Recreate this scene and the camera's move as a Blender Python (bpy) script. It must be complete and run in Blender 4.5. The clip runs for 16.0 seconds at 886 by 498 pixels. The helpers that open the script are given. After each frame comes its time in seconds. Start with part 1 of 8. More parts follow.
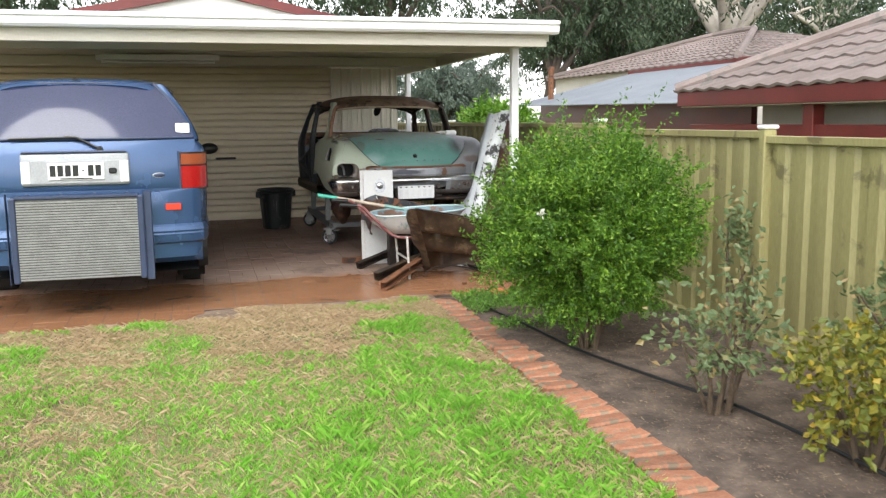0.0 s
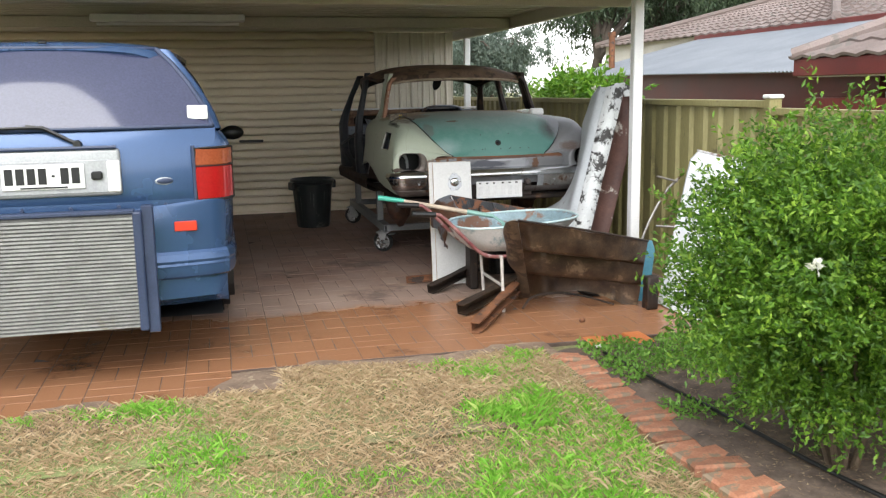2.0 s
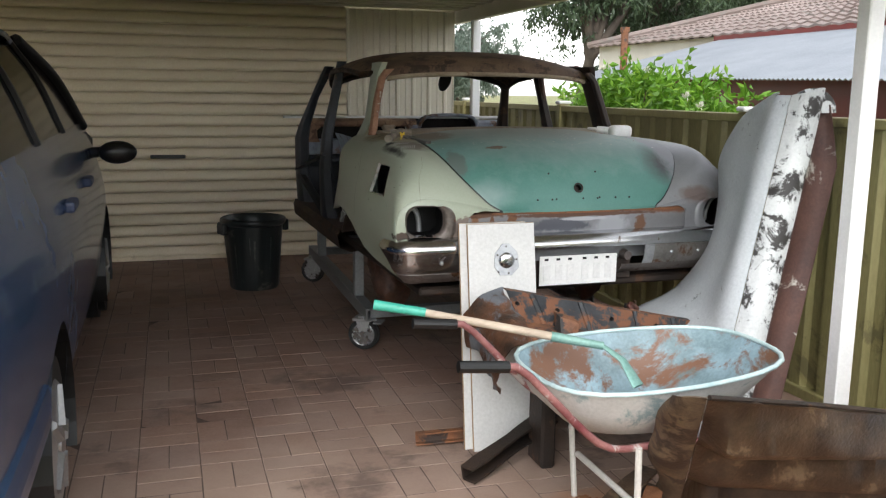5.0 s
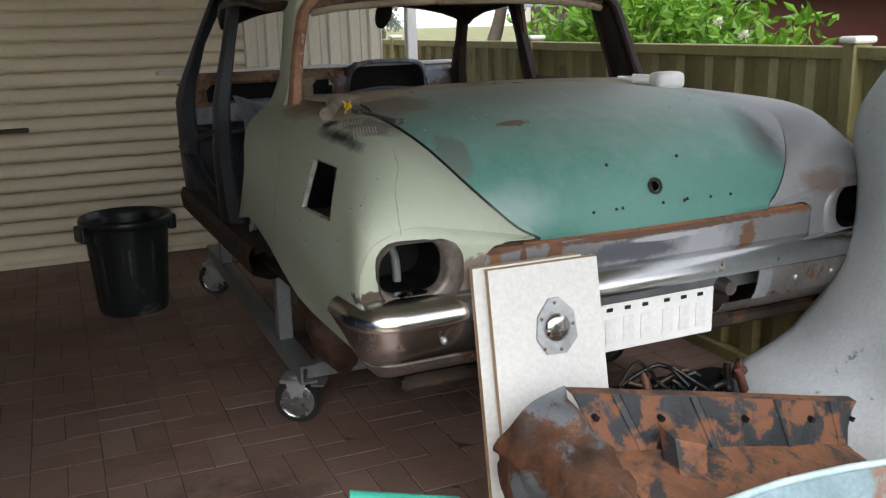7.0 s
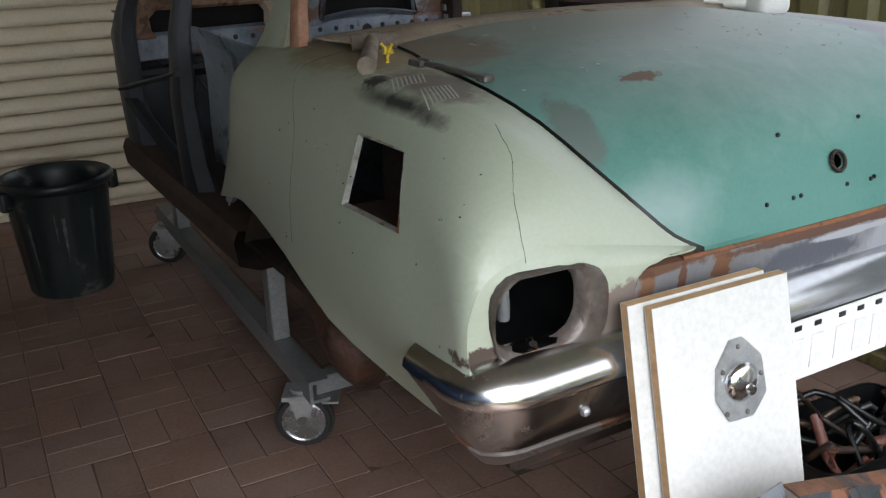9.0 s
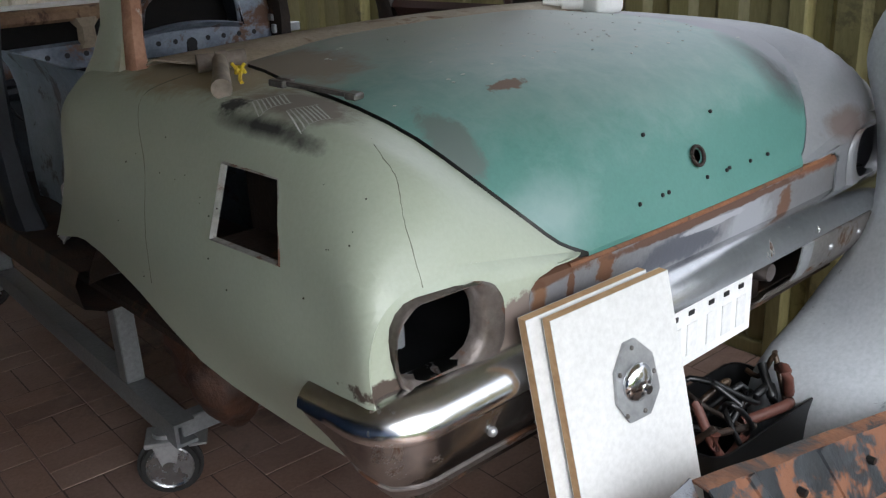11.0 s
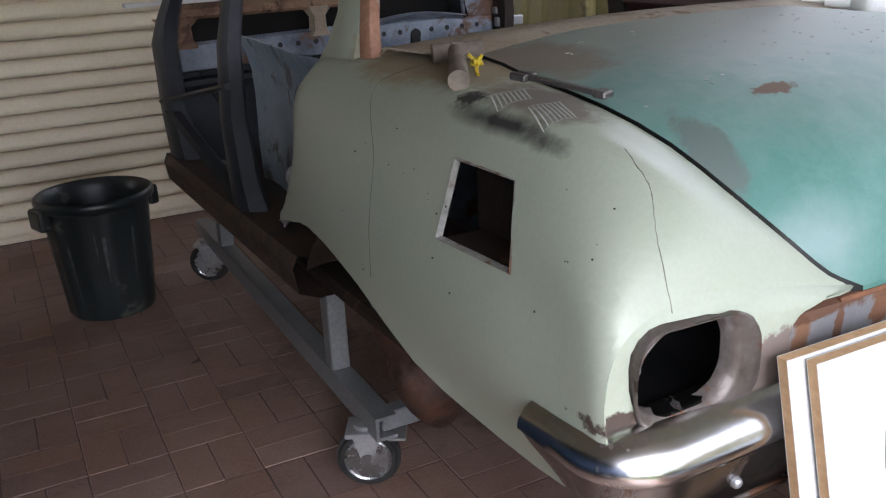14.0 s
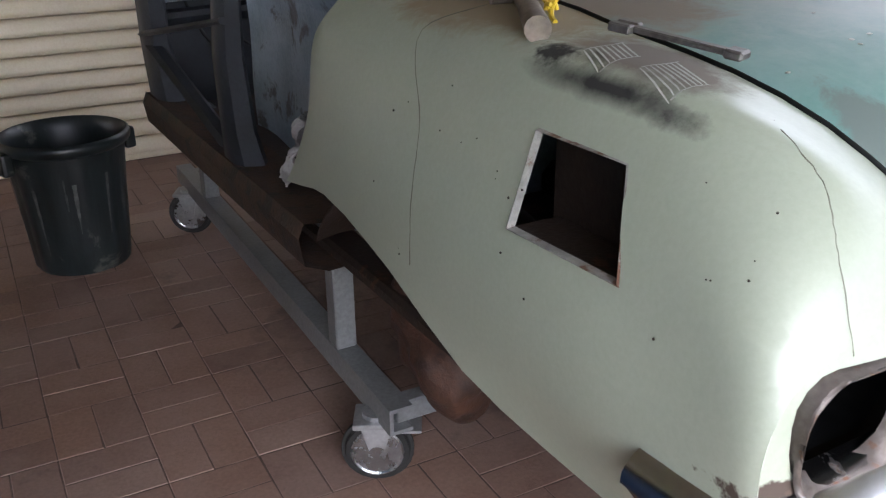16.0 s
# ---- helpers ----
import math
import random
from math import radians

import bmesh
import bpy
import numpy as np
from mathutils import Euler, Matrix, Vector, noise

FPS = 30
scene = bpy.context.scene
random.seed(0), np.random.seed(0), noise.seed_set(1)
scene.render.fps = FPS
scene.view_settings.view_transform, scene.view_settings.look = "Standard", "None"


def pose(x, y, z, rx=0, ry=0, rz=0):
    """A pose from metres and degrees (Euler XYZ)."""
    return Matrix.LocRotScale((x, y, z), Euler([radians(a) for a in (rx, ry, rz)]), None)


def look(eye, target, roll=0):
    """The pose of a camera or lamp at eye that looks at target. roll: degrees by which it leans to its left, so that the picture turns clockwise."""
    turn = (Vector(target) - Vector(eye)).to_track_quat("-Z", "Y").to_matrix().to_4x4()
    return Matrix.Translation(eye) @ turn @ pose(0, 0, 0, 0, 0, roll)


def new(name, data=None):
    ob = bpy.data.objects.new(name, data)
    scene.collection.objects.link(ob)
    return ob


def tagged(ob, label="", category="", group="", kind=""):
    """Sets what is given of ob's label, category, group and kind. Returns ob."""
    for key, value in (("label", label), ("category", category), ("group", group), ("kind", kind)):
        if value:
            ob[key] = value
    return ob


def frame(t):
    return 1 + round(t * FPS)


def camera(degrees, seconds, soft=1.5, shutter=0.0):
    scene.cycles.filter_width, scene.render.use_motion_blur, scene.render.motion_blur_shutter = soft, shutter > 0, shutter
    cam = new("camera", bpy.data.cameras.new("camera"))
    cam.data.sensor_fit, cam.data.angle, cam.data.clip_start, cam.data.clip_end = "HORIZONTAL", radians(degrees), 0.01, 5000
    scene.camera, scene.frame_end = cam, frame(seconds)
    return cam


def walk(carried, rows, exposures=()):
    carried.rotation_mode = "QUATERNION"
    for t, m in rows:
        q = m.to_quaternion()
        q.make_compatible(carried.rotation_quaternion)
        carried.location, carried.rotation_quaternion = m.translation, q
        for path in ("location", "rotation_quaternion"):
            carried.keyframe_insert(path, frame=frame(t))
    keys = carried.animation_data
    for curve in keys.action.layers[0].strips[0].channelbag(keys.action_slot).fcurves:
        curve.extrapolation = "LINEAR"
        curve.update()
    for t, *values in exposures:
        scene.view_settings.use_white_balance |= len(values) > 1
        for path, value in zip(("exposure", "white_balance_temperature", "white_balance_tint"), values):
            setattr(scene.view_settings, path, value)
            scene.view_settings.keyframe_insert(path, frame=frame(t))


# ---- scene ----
cam = camera(52.6, 16.0, 1.25, 0.15)
PATH = [
    (0, (-2.832, -8.157, 1.373), (-2.315, -6.246, 1.088), -0.6),
    (0.5, (-2.867, -7.652, 1.364), (-2.389, -5.725, 1.122), -0.4),
    (1, (-2.876, -7.132, 1.381), (-2.376, -5.215, 1.112), -0.3),
    (1.5, (-2.837, -6.555, 1.412), (-2.349, -4.647, 1.061), -0.6),
    (2, (-2.841, -6.041, 1.423), (-2.368, -4.129, 1.075), -0.9),
    (2.5, (-2.728, -5.547, 1.397), (-2.227, -3.643, 1.046), -0.1),
    (3, (-2.669, -4.991, 1.391), (-2.193, -3.08, 1.04), 0.4),
    (3.5, (-2.595, -4.477, 1.404), (-2.098, -2.573, 1.047), 0.4),
    (4, (-2.454, -3.908, 1.433), (-1.939, -2.009, 1.073), 0.1),
    (4.5, (-2.492, -3.4, 1.429), (-1.95, -1.507, 1.075), -0.1),
    (4.7, (-2.482, -3.216, 1.425), (-1.932, -1.325, 1.078), 0.4),
    (6.8, (-2.161, -1.37, 1.466), (-1.405, 0.428, 1.023), -1.7),
    (7, (-2.157, -1.261, 1.443), (-1.399, 0.525, 0.957), -1.4),
    (7.5, (-2.215, -0.952, 1.458), (-1.396, 0.786, 0.904), -1.2),
    (8, (-2.26, -0.787, 1.468), (-1.381, 0.892, 0.831), -0.8),
    (8.5, (-2.219, -0.606, 1.455), (-1.332, 1.061, 0.795), -1.0),
    (9, (-2.161, -0.444, 1.455), (-1.285, 1.223, 0.781), -1.8),
    (9.5, (-2.159, -0.387, 1.464), (-1.171, 1.2, 0.753), -1.9),
    (9.7, (-2.173, -0.371, 1.475), (-1.147, 1.184, 0.749), -3.0),
    (11.8, (-2.199, -0.334, 1.47), (-0.969, 1.098, 0.81), -2.0),
    (12, (-2.195, -0.346, 1.471), (-1.047, 1.161, 0.83), -2.2),
    (12.5, (-2.164, -0.35, 1.469), (-1.147, 1.248, 0.829), -3.4),
    (13, (-2.146, -0.292, 1.464), (-1.191, 1.344, 0.82), -2.5),
    (13.5, (-2.161, -0.223, 1.455), (-1.34, 1.477, 0.796), -3.6),
    (14, (-2.188, -0.199, 1.453), (-1.355, 1.492, 0.783), -2.9),
    (14.5, (-2.159, -0.259, 1.451), (-1.309, 1.41, 0.748), -2.6),
    (15, (-2.187, -0.195, 1.459), (-1.34, 1.453, 0.706), -2.4),
    (15.5, (-2.231, -0.049, 1.45), (-1.369, 1.588, 0.69), -1.9),
    (16, (-2.169, 0.139, 1.419), (-1.302, 1.757, 0.625), -0.5),
]
walk(cam, [(t, look(eye, target, roll)) for t, eye, target, roll in PATH],
     [(0, 1.78, 6500, 10), (1.5, 1.78, 6500, 10), (3.0, 1.82, 6500, 10), (4.7, 1.88, 6500, 10), (7.0, 1.88, 6450, 10), (8.0, 1.95, 6350, 10), (9.0, 2.2, 6200, 10), (9.7, 2.22, 6150, 10), (11.8, 2.08, 6150, 12), (12.5, 2.2, 6100, 13), (13.0, 2.33, 6050, 14), (13.5, 2.56, 6000, 17), (14.5, 2.67, 6000, 17), (15.5, 2.72, 6000, 17), (16.0, 3.1, 6000, 17)])

# ---- light ----
world = bpy.data.worlds.new("overcast_sky")
scene.world = world
world.use_nodes = True
wn, wl = world.node_tree.nodes, world.node_tree.links
wn.clear()
sky = wn.new("ShaderNodeTexSky")
sky.sky_type = "NISHITA"
sky.sun_disc = False
sky.sun_elevation = radians(42)
sky.sun_rotation = radians(200)
sky.dust_density = 1.0
sky.air_density = 1.0
cloud = wn.new("ShaderNodeHueSaturation")
cloud.inputs["Saturation"].default_value = 0.16
wbg = wn.new("ShaderNodeBackground")
wbg.inputs["Strength"].default_value = 0.115
wout = wn.new("ShaderNodeOutputWorld")
wl.new(sky.outputs[0], cloud.inputs["Color"])
wl.new(cloud.outputs[0], wbg.inputs["Color"])
wl.new(wbg.outputs[0], wout.inputs["Surface"])
sun_data = bpy.data.lights.new("sun", "SUN")
sun_data.energy = 0.85
sun_data.angle = radians(55)
sun_data.color = (1.0, 0.985, 0.96)
sun = new("sun", sun_data)
sun.matrix_world = look((-7, -21, 22), (0, 0, 0))

# ---- helpers for building ----
BASE = {}


def thing(name, label, category, at=(0, 0, 0), group="", kind=""):
    ob = new(name)
    ob.empty_display_size = 0.2
    ob.location = at
    BASE[ob.name] = Vector(at)
    return tagged(ob, label, category, group, kind)


def part(name, bm, material, parent=None, label="", smooth=None, kind=""):
    """Link bm, given in world places, as one mesh under parent."""
    base = BASE[parent.name] if parent else Vector((0, 0, 0))
    if base.length:
        bmesh.ops.translate(bm, vec=-base, verts=bm.verts)
    me = bpy.data.meshes.new(name)
    if smooth is not None:
        for f in bm.faces:
            f.smooth = True
    bm.to_mesh(me)
    bm.free()
    if smooth is not None and smooth < 180:
        me.set_sharp_from_angle(angle=radians(smooth))
    for m in (material if isinstance(material, (list, tuple)) else [material]):
        me.materials.append(m)
    ob = new(name, me)
    if parent:
        ob.parent = parent
    BASE[ob.name] = base
    if label or kind:
        tagged(ob, label, kind=kind)
    return ob


def solo(name, bm, material, label, category, kind="", smooth=None, group=""):
    return tagged(part(name, bm, material, None, "", smooth), label, category, group, kind)


def box(bm, lo, hi, bevel=0.0, m=None, mi=0, seg=1):
    lo, hi = Vector(lo), Vector(hi)
    mat4 = Matrix.Translation((lo + hi) / 2) @ Matrix.Diagonal((*(hi - lo), 1))
    if m is not None:
        mat4 = m @ mat4
    g = bmesh.ops.create_cube(bm, size=1.0, matrix=mat4)
    vs = g["verts"]
    faces = list({f for v in vs for f in v.link_faces})
    for f in faces:
        f.material_index = mi
    if bevel:
        edges = list({e for v in vs for e in v.link_edges})
        out = bmesh.ops.bevel(bm, geom=edges, offset=bevel, segments=seg, affect="EDGES", profile=0.5)
        for f in out["faces"]:
            f.material_index = mi
    return vs


def rod(bm, a, b, r0, r1=None, seg=12, caps=True, mi=0):
    a, b = Vector(a), Vector(b)
    r1 = r0 if r1 is None else r1
    d = b - a
    if d.length < 1e-6:
        return
    q = d.to_track_quat("Z", "Y").to_matrix().to_4x4()
    g = bmesh.ops.create_cone(bm, cap_ends=caps, segments=seg, radius1=r0, radius2=r1, depth=d.length,
                              matrix=Matrix.Translation((a + b) / 2) @ q)
    for f in {f for v in g["verts"] for f in v.link_faces}:
        f.material_index = mi
    return g["verts"]


def tube(bm, pts, r, seg=10, closed=False, mi=0, flat=1.0):
    """A round bar along points; r a number or a list."""
    pts = [Vector(p) for p in pts]
    n = len(pts)
    rings = []
    up = Vector((0, 0, 1))
    for i, p in enumerate(pts):
        if closed:
            d = pts[(i + 1) % n] - pts[i - 1]
        else:
            d = pts[min(i + 1, n - 1)] - pts[max(i - 1, 0)]
        d.normalize()
        side = d.cross(up)
        if side.length < 1e-3:
            side = d.cross(Vector((1, 0, 0)))
        side.normalize()
        top = side.cross(d).normalized()
        rr = r[i] if isinstance(r, (list, tuple)) else r
        rings.append([bm.verts.new(p + side * rr * math.cos(a) + top * rr * flat * math.sin(a))
                      for a in [2 * math.pi * k / seg for k in range(seg)]])
    for i in range(n if closed else n - 1):
        a, b = rings[i], rings[(i + 1) % n]
        for k in range(seg):
            f = bm.faces.new((a[k], a[(k + 1) % seg], b[(k + 1) % seg], b[k]))
            f.material_index = mi
    if not closed:
        bm.faces.new(rings[0][::-1]).material_index = mi
        bm.faces.new(rings[-1]).material_index = mi
    return rings


def loft(bm, rows, closed_u=False, closed_v=False, mi=0):
    """A skin over rows of points."""
    vs = [[bm.verts.new(p) for p in row] for row in rows]
    n, m = len(vs), len(vs[0])
    for i in range(n if closed_v else n - 1):
        for k in range(m if closed_u else m - 1):
            q = [vs[i][k], vs[i][(k + 1) % m], vs[(i + 1) % n][(k + 1) % m], vs[(i + 1) % n][k]]
            try:
                bm.faces.new(q).material_index = mi
            except ValueError:
                pass
    return vs


def thicken(bm, t):
    """Give an open skin a thickness, inwards."""
    bmesh.ops.recalc_face_normals(bm, faces=bm.faces)
    bm.normal_update()
    old = list(bm.faces)
    rim = [e for e in bm.edges if len(e.link_faces) == 1]
    twin = {v: bm.verts.new(v.co - v.normal * t) for v in list(bm.verts)}
    for f in old:
        g = bm.faces.new([twin[v] for v in reversed(f.verts)])
        g.material_index = f.material_index
    for e in rim:
        a, b = e.verts
        try:
            bm.faces.new((a, b, twin[b], twin[a]))
        except ValueError:
            pass
    bmesh.ops.recalc_face_normals(bm, faces=bm.faces)


def curve(keys, x):
    """A smooth value at x through (x, value) keys."""
    if x <= keys[0][0]:
        return keys[0][1]
    if x >= keys[-1][0]:
        return keys[-1][1]
    for i in range(len(keys) - 1):
        (x0, v0), (x1, v1) = keys[i], keys[i + 1]
        if x0 <= x <= x1:
            h = x1 - x0
            m0 = (v1 - keys[i - 1][1]) / (x1 - keys[i - 1][0]) if i else (v1 - v0) / h
            m1 = (keys[i + 2][1] - v0) / (keys[i + 2][0] - x0) if i + 2 < len(keys) else (v1 - v0) / h
            s = (x - x0) / h
            return ((2 * s ** 3 - 3 * s * s + 1) * v0 + (s ** 3 - 2 * s * s + s) * h * m0
                    + (3 * s * s - 2 * s ** 3) * v1 + (s ** 3 - s * s) * h * m1)


def spline(pts, n):
    """n points along a smooth line through pts."""
    pts = [Vector(p) for p in pts]
    d = [0.0]
    for a, b in zip(pts, pts[1:]):
        d.append(d[-1] + max((b - a).length, 1e-6))
    keys = [[(d[i], p[c]) for i, p in enumerate(pts)] for c in range(3)]
    return [Vector([curve(keys[c], d[-1] * i / (n - 1)) for c in range(3)]) for i in range(n)]


def extrude_outline(bm, pts, vec, mi=0):
    """A prism from a flat outline."""
    a = [bm.verts.new(p) for p in pts]
    b = [bm.verts.new(Vector(p) + Vector(vec)) for p in pts]
    fs = [bm.faces.new(a[::-1]), bm.faces.new(b)]
    for i in range(len(a)):
        j = (i + 1) % len(a)
        fs.append(bm.faces.new((a[i], a[j], b[j], b[i])))
    for f in fs:
        f.material_index = mi
    bmesh.ops.recalc_face_normals(bm, faces=fs)
    return fs


# ---- materials ----
def material(name):
    m = bpy.data.materials.new(name)
    m.use_nodes = True
    return m, m.node_tree.nodes, m.node_tree.links, m.node_tree.nodes["Principled BSDF"]


def ramp(n, l, fac, stops, interp="LINEAR"):
    r = n.new("ShaderNodeValToRGB")
    r.color_ramp.interpolation = interp
    while len(r.color_ramp.elements) < len(stops):
        r.color_ramp.elements.new(0.5)
    for e, (p, c) in zip(r.color_ramp.elements, stops):
        e.position = p
        e.color = (*c, 1) if len(c) == 3 else c
    l.new(fac, r.inputs[0])
    return r.outputs[0]


def noise_tex(n, l, scale, detail=4, rough=0.55, stretch=None, coord="Object", distort=0.0):
    tc = n.new("ShaderNodeTexCoord")
    t = n.new("ShaderNodeTexNoise")
    t.inputs["Scale"].default_value = scale
    t.inputs["Detail"].default_value = detail
    t.inputs["Roughness"].default_value = rough
    t.inputs["Distortion"].default_value = distort
    if stretch:
        mp = n.new("ShaderNodeMapping")
        mp.inputs["Scale"].default_value = stretch
        l.new(tc.outputs[coord], mp.inputs[0])
        l.new(mp.outputs[0], t.inputs[0])
    else:
        l.new(tc.outputs[coord], t.inputs[0])
    return t.outputs[0]


def blend(n, l, fac, a, b, mode="MIX"):
    mx = n.new("ShaderNodeMix")
    mx.data_type = "RGBA"
    mx.blend_type = mode
    for sock, v in ((mx.inputs[0], fac), (mx.inputs[6], a), (mx.inputs[7], b)):
        if isinstance(v, (int, float)):
            sock.default_value = v
        elif isinstance(v, (tuple, list)):
            sock.default_value = (*v, 1)
        else:
            l.new(v, sock)
    return mx.outputs[2]


def calc(n, l, op, a, b=0.0, c=0.0, clamp=False):
    mt = n.new("ShaderNodeMath")
    mt.operation = op
    mt.use_clamp = clamp
    for sock, v in zip(mt.inputs, (a, b, c)):
        if isinstance(v, (int, float)):
            sock.default_value = v
        else:
            l.new(v, sock)
    return mt.outputs[0]


def bump(n, l, b, height, strength=0.3, distance=0.01):
    bp = n.new("ShaderNodeBump")
    bp.inputs["Strength"].default_value = strength
    bp.inputs["Distance"].default_value = distance
    l.new(height, bp.inputs["Height"])
    l.new(bp.outputs[0], b.inputs["Normal"])


def surf(name, c1, c2, scale=8.0, rough=0.6, metal=0.0, bmp=0.15, fine=90.0, spots=None, spot_scale=5.0, spot_at=0.6,
         rvar=0.12, stretch=None, coat=0.0, spot_rough=None, per_object=0.0):
    """A two-scale surface: broad change from c1 to c2, fine grain, and spots of a third colour where given."""
    m, n, l, b = material(name)
    big = noise_tex(n, l, scale, 5, 0.6, stretch)
    tiny = noise_tex(n, l, fine, 3, 0.6, stretch)
    col = ramp(n, l, big, [(0.32, c1), (0.68, c2)])
    col = blend(n, l, 0.35, col, ramp(n, l, tiny, [(0.3, (0.25, 0.25, 0.25)), (0.7, (0.75, 0.75, 0.75))]), "SOFT_LIGHT")
    rg = calc(n, l, "MULTIPLY_ADD", big, rvar * 2, rough - rvar)
    if spots:
        sp = noise_tex(n, l, spot_scale, 8, 0.68, None, "Object", 0.4)
        mask = ramp(n, l, sp, [(spot_at, (0, 0, 0)), (spot_at + 0.06, (1, 1, 1))])
        col = blend(n, l, mask, col, spots)
        if spot_rough is not None:
            rg = calc(n, l, "ADD", rg, calc(n, l, "MULTIPLY", mask, spot_rough - rough))
    if per_object:
        oi = n.new("ShaderNodeObjectInfo")
        hs = n.new("ShaderNodeHueSaturation")
        l.new(calc(n, l, "MULTIPLY_ADD", oi.outputs["Random"], per_object * 2, 1 - per_object), hs.inputs["Value"])
        l.new(col, hs.inputs["Color"])
        col = hs.outputs[0]
    l.new(col, b.inputs["Base Color"])
    l.new(rg, b.inputs["Roughness"])
    b.inputs["Metallic"].default_value = metal
    b.inputs["Coat Weight"].default_value = coat
    b.inputs["Coat Roughness"].default_value = 0.08
    if bmp:
        bump(n, l, b, calc(n, l, "ADD", tiny, calc(n, l, "MULTIPLY", big, 0.6)), bmp, 0.004)
    return m


def leaf_mat(name, c1, c2, c3=None, rough=0.5, trans=0.25):
    m, n, l, b = material(name)
    g = n.new("ShaderNodeNewGeometry")
    col = ramp(n, l, g.outputs["Random Per Island"], [(0.0, c1), (0.7, c2), (1.0, c3 or c2)])
    big = ramp(n, l, noise_tex(n, l, 4.5, 4, .6), [(.35, (0, 0, 0)), (.65, (1, 1, 1))])
    col = blend(n, l, calc(n, l, "MULTIPLY", big, 0.6), col, c1)
    l.new(col, b.inputs["Base Color"])
    b.inputs["Roughness"].default_value = rough
    tr = n.new("ShaderNodeBsdfTranslucent")
    l.new(col, tr.inputs[0])
    mx = n.new("ShaderNodeMixShader")
    mx.inputs[0].default_value = trans
    l.new(b.outputs[0], mx.inputs[1])
    l.new(tr.outputs[0], mx.inputs[2])
    l.new(mx.outputs[0], n["Material Output"].inputs[0])
    return m


def glass_mat(name, tint, rough=0.02, mix=0.5):
    m, n, l, b = material(name)
    b.inputs["Base Color"].default_value = (*tint, 1)
    b.inputs["Roughness"].default_value = rough
    b.inputs["Transmission Weight"].default_value = mix
    b.inputs["IOR"].default_value = 1.45
    return m


M_ceiling = surf("cream_steel_ceiling", (0.48, 0.45, 0.38), (0.56, 0.52, 0.44), 1.2, 0.45, 0, 0.05)
M_white = surf("white_painted_steel", (0.74, 0.75, 0.75), (0.82, 0.82, 0.81), 3.0, 0.35, 0, 0.05, spots=(0.45, 0.42, 0.36), spot_scale=9, spot_at=0.68)
M_gutter = surf("white_gutter_steel", (0.72, 0.73, 0.73), (0.8, 0.8, 0.79), 2.0, 0.3, 0, 0.04, spots=(0.5, 0.47, 0.4), spot_scale=6, spot_at=0.7)
M_beige = surf("beige_steel_slats", (0.70, 0.61, 0.46), (0.79, 0.70, 0.54), 0.8, 0.42, 0, 0.05, spots=(0.48, 0.40, 0.29), spot_scale=3, spot_at=0.68)
M_cladding = surf("cream_wall_cladding", (0.70, 0.65, 0.54), (0.78, 0.73, 0.61), 0.9, 0.45, 0, 0.05)
M_olive = surf("olive_fence_steel", (0.22, 0.198, 0.085), (0.32, 0.29, 0.13), 1.4, 0.42, 0, 0.08, stretch=(1, 1, 0.2), spots=(0.15, 0.13, 0.06), spot_scale=3, spot_at=0.58)
M_paver = None
M_maroon = surf("maroon_paint", (0.10, 0.013, 0.012), (0.15, 0.022, 0.018), 2, 0.4, 0, 0.05)
M_wallcream = surf("cream_house_wall", (0.6, 0.56, 0.5), (0.68, 0.64, 0.58), 1.5, 0.8)
M_tile = surf("weathered_roof_tile", (0.175, 0.135, 0.12), (0.26, 0.21, 0.195), 1.3, 0.7, 0, 0.3, spots=(0.17, 0.15, 0.135), spot_scale=4, spot_at=0.55, per_object=0.18)
M_zinc = surf("zinc_roof_sheet", (0.30, 0.33, 0.37), (0.40, 0.43, 0.47), 1.6, 0.4, 0.55, 0.05)
# also lines the lamp holes and lid gap, standing for shade there
M_black = surf("black_plastic_and_shade", (0.003, 0.0035, 0.004), (0.007, 0.0075, 0.008), 3, 0.42, 0, 0.06)
M_rubber = surf("tyre_rubber", (0.005, 0.005, 0.005), (0.010, 0.010, 0.0095), 6, 0.7, 0, 0.3)

# ---- the setting ----
DOOR_Y, FENCE_X, ROOF_Z = 4.87, 0.42, 2.10


def ground_material():
    m, n, l, b = material("lawn_soil")
    big = noise_tex(n, l, 0.9, 6, 0.62)
    fine = noise_tex(n, l, 30, 4, 0.7)
    soil = ramp(n, l, fine, [(0.3, (0.10, 0.066, 0.048)), (0.7, (0.25, 0.17, 0.115))])
    thatch = ramp(n, l, noise_tex(n, l, 60, 3, 0.7), [(0.3, (0.13, 0.17, 0.05)), (0.7, (0.30, 0.33, 0.13))])
    l.new(blend(n, l, ramp(n, l, big, [(0.38, (0, 0, 0)), (0.56, (1, 1, 1))]), soil, thatch), b.inputs["Base Color"])
    b.inputs["Roughness"].default_value = 0.95
    bump(n, l, b, fine, 0.6, 0.02)
    return m


M_ground = ground_material()
M_soil = surf("dark_garden_soil", (0.05, 0.037, 0.029), (0.17, 0.125, 0.095), 6, 0.95, 0, 0.8, fine=45, spots=(0.16, 0.11, 0.075), spot_scale=14, spot_at=0.6)
M_verge = surf("trodden_brown_soil", (0.14, 0.095, 0.066), (0.30, 0.215, 0.15), 5, 0.9, 0, 0.6, fine=60, spots=(0.36, 0.29, 0.19), spot_scale=14, spot_at=0.57)
M_bed = surf("dirty_joint_sand", (0.05, 0.035, 0.027), (0.12, 0.082, 0.063), 7, 0.9, 0, 0.4)


